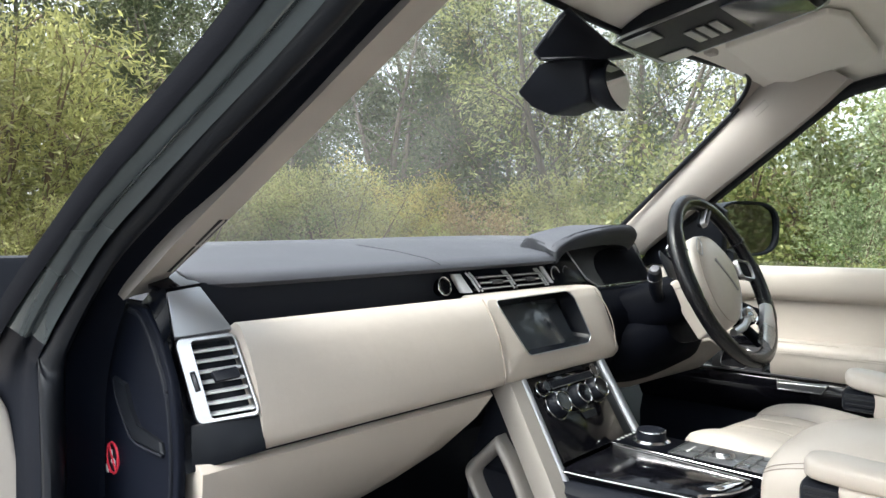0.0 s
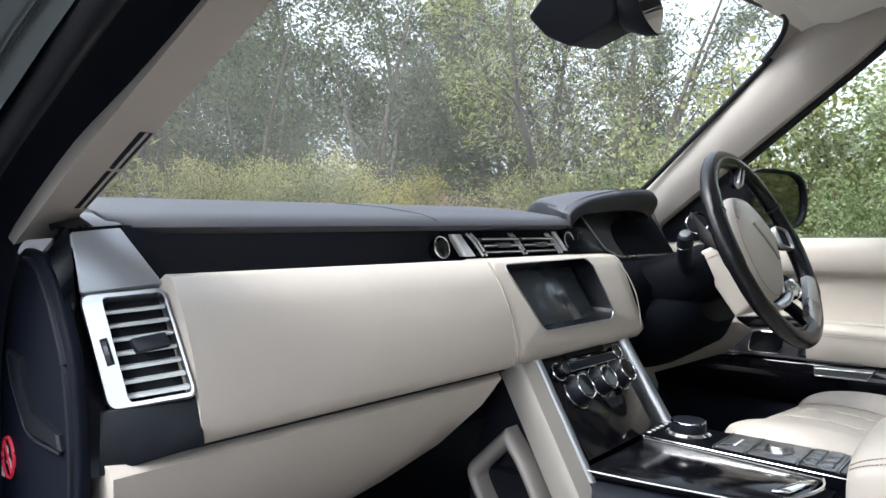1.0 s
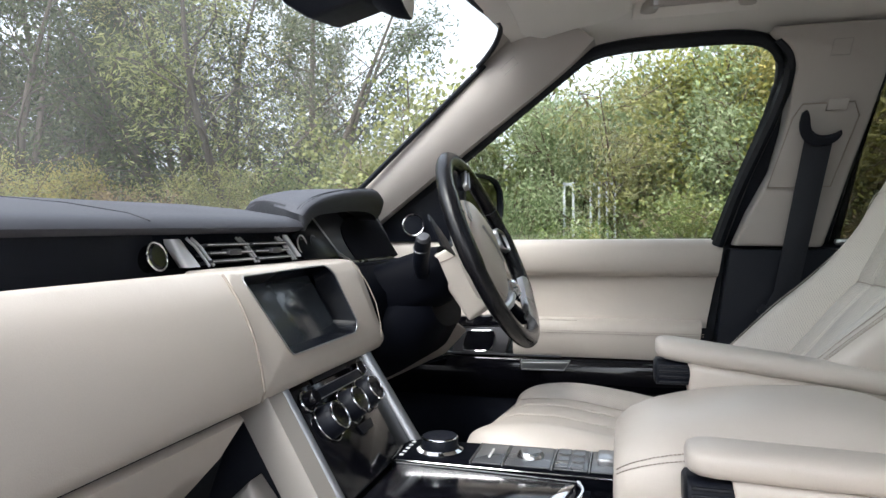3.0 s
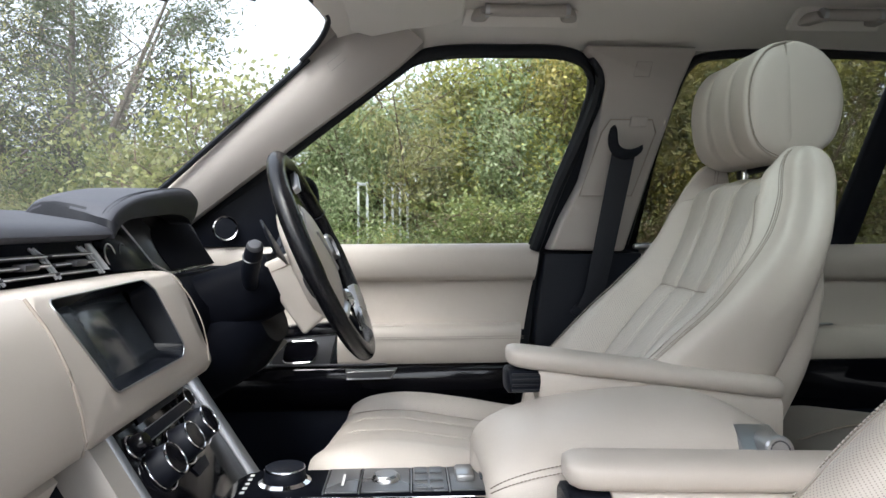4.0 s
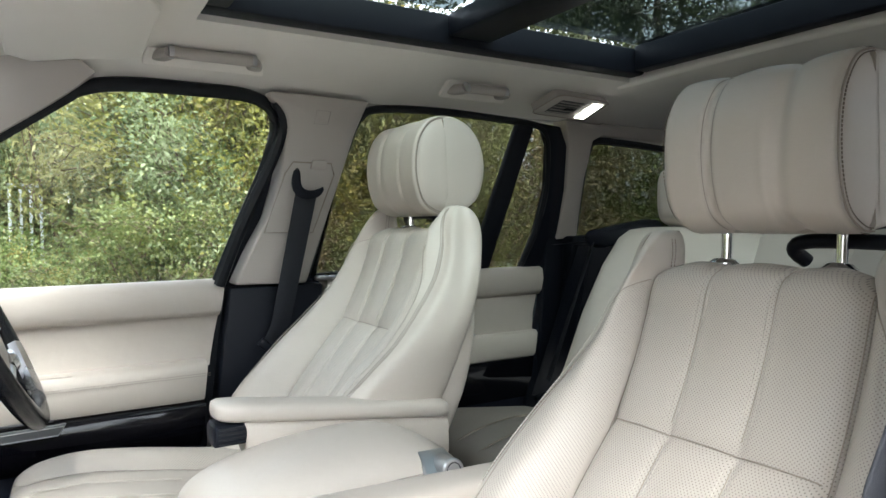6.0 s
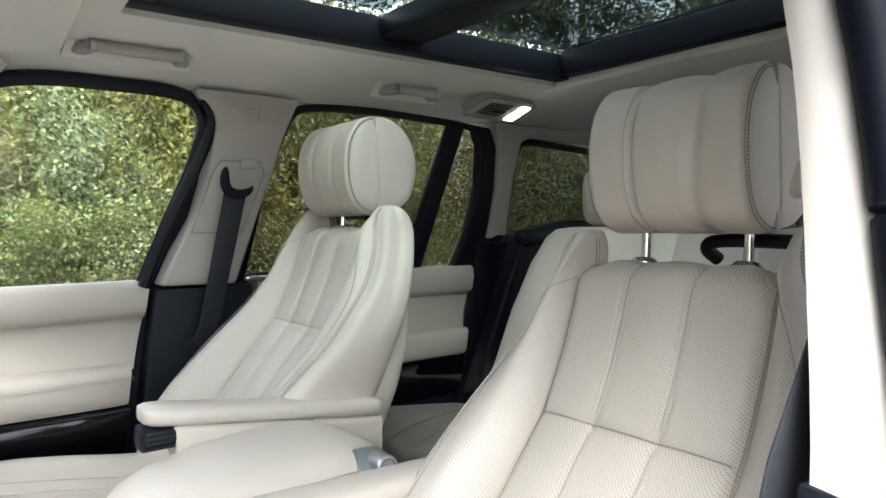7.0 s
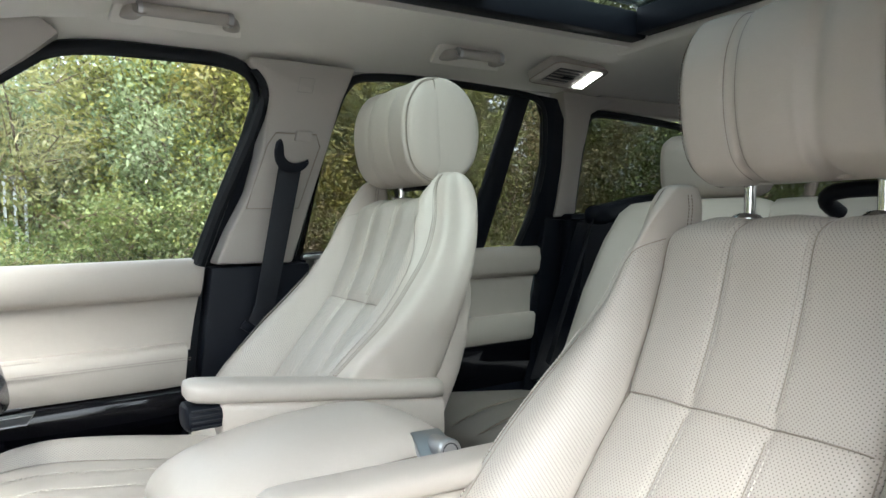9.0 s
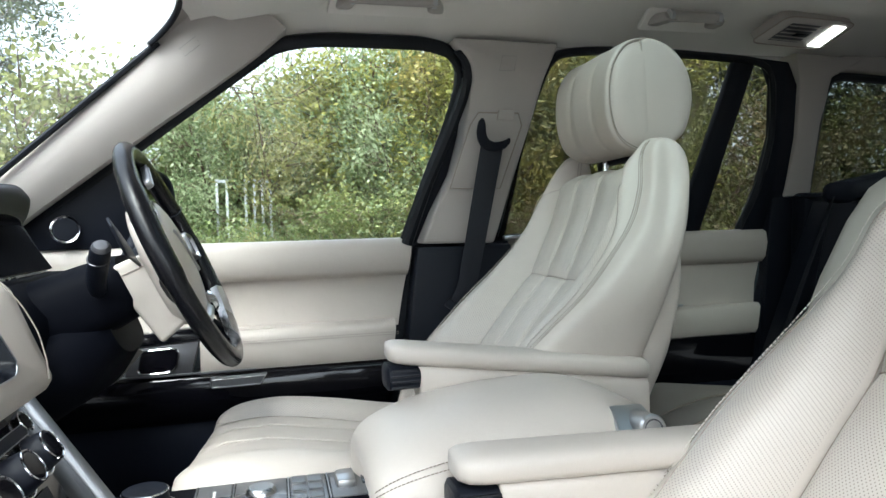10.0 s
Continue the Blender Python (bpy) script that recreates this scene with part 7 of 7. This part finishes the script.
def leaves(centres, dirs, length, width, rng, droop=0.3):
    """One mesh of single leaves: a folded blade of two halves at each centre."""
    n = len(centres)
    d = dirs + rng.normal(0, 0.55, (n, 3))
    d[:, 2] -= droop
    d /= np.linalg.norm(d, axis=1)[:, None]
    w = np.cross(d, rng.normal(0, 1, (n, 3)))
    w /= np.linalg.norm(w, axis=1)[:, None] + 1e-9
    s = rng.uniform(0.6, 1.35, n)[:, None]
    L, W = length * s, width * s
    a = centres
    b = centres + d * L * 0.45 + w * W * 0.5
    c = centres + d * L
    e = centres + d * L * 0.45 - w * W * 0.5
    v = np.stack([a, b, c, e], 1).reshape(-1, 3)
    f = (np.arange(n)[:, None] * 4 + np.arange(4)).tolist()
    me = bpy.data.meshes.new("leaves")
    me.from_pydata(v.tolist(), [], f)
    return me


def limbs(rng, height, spread, trunk_r, count, lean=0.12, twigs=4, base=0.25, stems=1):
    """A trunk (or several stems), limbs and twigs as one bmesh, and the points of the twigs."""
    out = bmesh.new()
    ends, dirs = [], []
    def add(pts, r0, r1, n):
        b = tube(pts, [r0 + (r1 - r0) * i / (len(pts) - 1) for i in range(len(pts))], n)
        me = bpy.data.meshes.new("tmp")
        b.to_mesh(me)
        b.free()
        out.from_mesh(me)
        bpy.data.meshes.remove(me)
    for st_ in range(stems):
        top = np.array((rng.normal(0, lean * height) + (spread * 0.5 * rng.normal() if stems > 1 else 0), rng.normal(0, lean * height) + (spread * 0.5 * rng.normal() if stems > 1 else 0), height * rng.uniform(0.8, 1)))
        mid = top * 0.5 + rng.normal(0, 0.05 * height, 3)
        off = rng.normal(0, 0.12 * (stems > 1), 3) * (1, 1, 0)
        trunk = cat([off, mid, top], 9)
        add(trunk, trunk_r, trunk_r * 0.15, 7)
        for k in range(count):
            u = base + (1 - base) * (k + rng.uniform()) / count
            i = min(7, int(u * 8))
            p = trunk[i] + (trunk[i + 1] - trunk[i]) * (u * 8 - i)
            a = rng.uniform(0, 2 * math.pi)
            ln = spread * (1.05 - 0.65 * u) * rng.uniform(0.6, 1.2)
            dr = np.array((math.cos(a), math.sin(a), rng.uniform(0.25, 0.9)))
            q = p + dr * ln
            q2 = p + dr * ln * 0.5 + rng.normal(0, 0.08 * ln, 3)
            br = cat([p, q2, q], 5)
            add(br, trunk_r * 0.34 * (1.1 - u), 0.004, 5)
            for m in range(twigs):
                v = rng.uniform(0.25, 1)
                o = p + (q - p) * v
                td = dr * 0.4 + rng.normal(0, 0.7, 3)
                td /= np.linalg.norm(td)
                tl = ln * rng.uniform(0.25, 0.5)
                add([o, o + td * tl * 0.5, o + td * tl - (0, 0, 0.08 * tl)], 0.007, 0.002, 4)
                for j in range(5):
                    ends.append(o + td * tl * (0.25 + 0.75 * j / 4))
                    dirs.append(td)
    return out, np.array(ends), np.array(dirs)


def plant(name, label, category, group, rng, height, spread, trunk_r, count, per, length, width, leaf, bark, clump=0.16, **kw):
    """A tree or shrub with a woody part and a crown of single leaves."""
    th = thing(name, (0, 0, 0), label, category, group)
    wood, ends, dirs = limbs(rng, height, spread, trunk_r, count, **kw)
    part("trunk", wood, bark, th, "", angle=80)
    k = rng.integers(0, len(ends), per)
    cen = ends[k] + rng.normal(0, clump, (per, 3))
    cen[:, 2] = np.maximum(cen[:, 2], 0.03)
    me = leaves(cen, dirs[k], length, width, rng)
    me.materials.append(leaf)
    cr = new("crown", me)
    cr.parent = th
    return th


EYE = np.array((0.2, -0.8))


def at(az, r):
    """A place outdoors by bearing (degrees from across the car, towards the rear) and distance."""
    a = radians(az)
    return EYE + r * np.array((math.sin(a), math.cos(a)))


def grove(protos, spots):
    """The first spot of each kind takes the built plant itself, the rest copies."""
    used = set()
    for k, az, r, size, turn in spots:
        th = protos[k]
        x, y = at(az, r)
        m = pose(x, y, 0, 0, 0, turn)
        if k not in used:
            used.add(k)
            th.matrix_basis = m
            th.scale = (size, size, size)
        else:
            c = copy_thing(th, m)
            c.scale = (size, size, size)


tall = [plant("birch_tree", "tall slender tree with thin grey-green leaves", "tree", "roadside trees", np.random.default_rng(20 + i), 9.0, 2.1, 0.10, 30, 11000, 0.090, 0.050, L_birch, M_bark, 0.17, base=0.26) for i in range(2)]
tall += [plant("willow_tree", "spreading willow with narrow leaves and bare lower limbs", "tree", "roadside trees", np.random.default_rng(30 + i), 6.5, 2.5, 0.11, 16, 10500, 0.115, 0.028, L_birch if i else L_willow, M_bark, 0.17, stems=3, base=0.15) for i in range(2)]
shrubs = [plant("willow_shrub", "yellow-green willow shrub beside the car park", "shrub", "hedge shrubs", np.random.default_rng(40), 3.0, 1.0, 0.03, 10, 9500, 0.088, 0.019, L_willow, M_twig, 0.12, stems=5, base=0.15),
          plant("silver_shrub", "hedge shrub with pale silvery leaves", "shrub", "hedge shrubs", np.random.default_rng(41), 2.9, 0.9, 0.025, 10, 10500, 0.052, 0.025, L_silver, M_twig, 0.10, stems=5, base=0.2),
          plant("bramble_bush", "dense green bramble bush", "shrub", "hedge shrubs", np.random.default_rng(42), 1.7, 0.9, 0.016, 10, 10500, 0.040, 0.029, L_bramble, M_twig, 0.11, stems=5, base=0.1),
          plant("golden_shrub", "hedge shrub turning yellow", "shrub", "hedge shrubs", np.random.default_rng(43), 2.9, 0.9, 0.025, 10, 9500, 0.052, 0.026, L_gold, M_twig, 0.11, stems=5, base=0.2),
          plant("autumn_shrub", "shrub with browning leaves", "shrub", "hedge shrubs", np.random.default_rng(44), 2.4, 1.0, 0.025, 10, 8500, 0.050, 0.030, L_brown, M_twig, 0.11, stems=5, base=0.1)]
rng = np.random.default_rng(3)
spots = []
# belt of trees ahead of the car, two rows deep
for az in np.arange(-97, -33, 4.6):
    if -45.5 < az < -39:
        continue
    spots.append((int(rng.integers(0, 2)), az + rng.normal(0, 1.2), 14 + rng.uniform(-1.5, 2), rng.uniform(0.85, 1.1), rng.uniform(0, 360)))
for az in np.concatenate([np.arange(-99, -64, 4.4), np.arange(-62, -36, 8.5)]):
    spots.append((int(rng.integers(0, 2)), az + rng.normal(0, 1.0), 19 + rng.uniform(-1.5, 2), rng.uniform(1.0, 1.3), rng.uniform(0, 360)))
for az in np.arange(-101, -46, 9.0):
    spots.append((int(rng.integers(0, 2)), az + rng.normal(0, 1.0), 26 + rng.uniform(-2, 2), rng.uniform(0.9, 1.2), rng.uniform(0, 360)))
for az in np.arange(-92, -34, 7.0):
    spots.append((3 if az > -75 else 2, az + rng.normal(0, 1.5), 11.5 + (2.5 if az < -60 else 0) + rng.uniform(-1, 1), rng.uniform(0.7, 0.95), rng.uniform(0, 360)))
spots += [(3, -26.5, 12.2, 0.98, 40), (3, -33, 13.5, 1.05, 140), (2, -29.5, 14.0, 0.95, 260), (0, -24.8, 14.0, 0.72, 10), (2, -31, 11.8, 0.85, 300), (1, -28, 15.5, 0.8, 50)]
# far trees in the gap
spots += [(2, -12, 36, 0.75, 10), (3, -6, 40, 0.8, 80), (2, -17, 44, 0.7, 120)]
# beyond the hedge and behind the car
for az in np.arange(26, 110, 9.0):
    spots.append((int(rng.integers(0, 2)), az, 15 + rng.uniform(-1, 3), rng.uniform(0.8, 1.1), rng.uniform(0, 360)))
for az in np.arange(125, 260, 15.0):
    spots.append((int(rng.integers(0, 2)), az, 13 + rng.uniform(-1, 3), rng.uniform(0.8, 1.1), rng.uniform(0, 360)))
for az in (34, 41, 47, 52, 58, 64, 71):
    spots.append((int(rng.integers(0, 2)), az, 11.5 + rng.uniform(-0.8, 1.2), rng.uniform(0.95, 1.2), rng.uniform(0, 360)))
grove(tall, spots)
spots = []
# weeds and bushes at the foot of the trees
for az in np.arange(-98, -16, 2.6):
    k = int(rng.choice([0, 2, 4, 3], p=[0.38, 0.36, 0.14, 0.12]))
    spots.append((k, az + rng.normal(0, 0.8), 9.6 + rng.uniform(-0.9, 0.9), rng.uniform(0.48, 0.80), rng.uniform(0, 360)))
for az in (-93, -88, -83, -78, -73.5):
    spots.append((0, az, 7.6 + rng.uniform(-0.5, 0.8), rng.uniform(0.9, 1.25), rng.uniform(0, 360)))
spots += [(3, -49, 9.8, 0.68, 20), (4, -44, 10.2, 0.6, 90), (2, -56, 9.4, 0.9, 10)]
for az in np.arange(-101, -70, 3.4):
    spots.append((2 if rng.uniform() < 0.4 else 0, az, 6.4 + rng.uniform(-0.3, 0.5), rng.uniform(0.35, 0.6), rng.uniform(0, 360)))
# thicker bushes by the fence ahead
rng2 = np.random.default_rng(5)
for az in np.arange(-31, -12, 1.9):
    k = int(rng2.choice([2, 4, 1, 2]))
    spots.append((k, az + rng2.normal(0, 0.5), 11.4 + rng2.uniform(-0.6, 0.8), {2: 1.4, 4: 1.05, 1: 0.85}[k] * rng2.uniform(0.75, 1.08), rng2.uniform(0, 360)))
# hedge along the driver's side
for az in np.arange(-15, 76, 4.6):
    r = 7.4 / max(0.35, math.cos(radians(az))) if az > 0 else 7.8
    k = int(rng.choice([1, 4, 0, 1, 2])) if az < 10 else int(rng.choice([3, 0, 1])) if az < 28 else int(rng.choice([4, 4, 2, 0]))
    size = rng.uniform(0.85, 1.05) if az < 0 else rng.uniform(0.9, 1.15)
    spots.append((k, az + rng.normal(0, 0.8), r + rng.uniform(-0.3, 0.5), size * (1.5 if k == 2 else 1), rng.uniform(0, 360)))
for az in np.arange(-14, 76, 7.0):
    r = 6.4 / max(0.35, math.cos(radians(az)))
    k = int(rng.choice([2, 2, 1, 4])) if az < 30 else int(rng.choice([2, 4]))
    spots.append((k, az + rng.normal(0, 0.8), r + rng.uniform(-0.4, 0.5), rng.uniform(0.38, 0.8) * (1.0 if k == 2 else 0.75), rng.uniform(0, 360)))
spots += [(3, 13, 7.9, 1.05, 30), (3, 17, 8.3, 1.2, 200), (0, 3, 8.6, 1.0, 10), (1, 8, 7.2, 0.95, 50), (3, 21, 8.6, 1.1, 120), (0, 26, 9.0, 1.2, 70), (1, 24, 7.9, 1.0, 160), (1, 5, 7.0, 0.7, 90), (3, 23, 7.7, 1.15, 45), (3, 29, 8.4, 1.2, 280), (0, 33, 8.6, 1.2, 20), (2, -2.3, 6.1, 0.62, 15), (2, -5.5, 6.4, 0.7, 75), (3, 1.5, 6.2, 0.40, 130), (1, 11, 6.7, 0.8, 20), (1, 16.5, 7.3, 0.9, 310), (3, 19, 7.5, 1.15, 88), (3, 14.5, 8.0, 1.2, 140), (1, 4, 7.6, 0.98, 240), (1, -4, 7.4, 0.9, 33), (0, 0.5, 7.5, 0.8, 77), (1, -9, 6.6, 0.6, 200), (2, 9.5, 6.3, 0.8, 250), (4, 19, 6.6, 0.6, 10), (1, 14, 7.0, 0.75, 190), (3, 12, 7.1, 1.08, 15), (3, 16.5, 7.2, 1.12, 215), (0, 14, 7.3, 1.05, 95), (3, 9.5, 7.5, 1.1, 300), (0, -51, 8.8, 0.75, 60), (3, -46, 9.6, 0.8, 170), (0, -57, 9.0, 0.7, 250), (0, -63, 9.2, 0.75, 30), (3, -54, 10.2, 0.75, 310)]
grove(shrubs, spots)

# pale metal railing that shows through the hedge
gate = thing("railing", (0.0, 6.0, 0), "small white metal railing in front of the hedge", "railing")
for x in (-0.34, -0.25, -0.08, 0.0, 0.075, 0.15):
    part("post", box((x, 6.0, 0.86), (0.025, 0.025, 1.72), 0.004), M_railing, gate)
part("rail", box((0.035, 6.0, 1.70), (0.25, 0.025, 0.03), 0.004), M_railing, gate)
part("rail", box((-0.295, 6.0, 1.70), (0.11, 0.025, 0.03), 0.004), M_railing, gate)

# steel palisade fence behind the hedge
fence = thing("palisade_fence", (0.0, 9.4, 0), "dark steel palisade fence behind the hedge", "fence")
pale_me = None
for i in range(96):
    x = -9.0 + 0.165 * i
    if pale_me is None:
        p0 = part("pale", slab([(-0.033, 0, 0.05), (0.033, 0, 0.05), (0.033, 0, 2.15), (0.0, 0, 2.28), (-0.033, 0, 2.15)], (0, 0.012, 0), 0), M_fence, None)
        pale_me = p0.data
    else:
        p0 = new("pale", pale_me)
    p0.parent = fence
    p0.location = (x, 0, 0)
for z in (0.45, 2.0):
    part("rail", box((-1.2, 9.43, z), (16.0, 0.03, 0.05), 0.004), M_fence, fence)


def verge():
    """Grass along the edge of the car park."""
    r = np.random.default_rng(11)
    n = 26000
    az = np.radians(r.uniform(-100, 80, n))
    near = np.where(az < radians(-15), 7.6, 5.3 / np.maximum(0.35, np.cos(az)))
    rad = near + np.abs(r.normal(0, 1.1, n))
    p = np.stack([EYE[0] + rad * np.sin(az), EYE[1] + rad * np.cos(az), np.zeros(n)], 1)
    d = np.tile((0.0, 0.0, 2.2), (n, 1))
    return leaves(p, d, 0.28, 0.016, r, 0)


gm = verge()
gm.materials.append(L_grass)
grass = tagged(new("verge_grass", gm), "uncut grass along the edge of the car park", "grass", kind="stuff")
verge_soil = tagged(part("verge_soil", loft([[(EYE[0] + rad * math.sin(radians(a)), EYE[1] + rad * math.cos(radians(a)), 0.02 + h) for rad, h in
                                              ((7.2 if a < -15 else 5.0 / max(0.35, math.cos(radians(a))), -0.015), (9.5 if a < -15 else 6.0 / max(0.35, math.cos(radians(a))), 0.06), (60, 0.1), (300, 0.1))] for a in np.arange(-105, 82, 4)], False, False), M_soil, None),
                    "rough grassy soil under the hedge and trees", "verge", kind="structure")
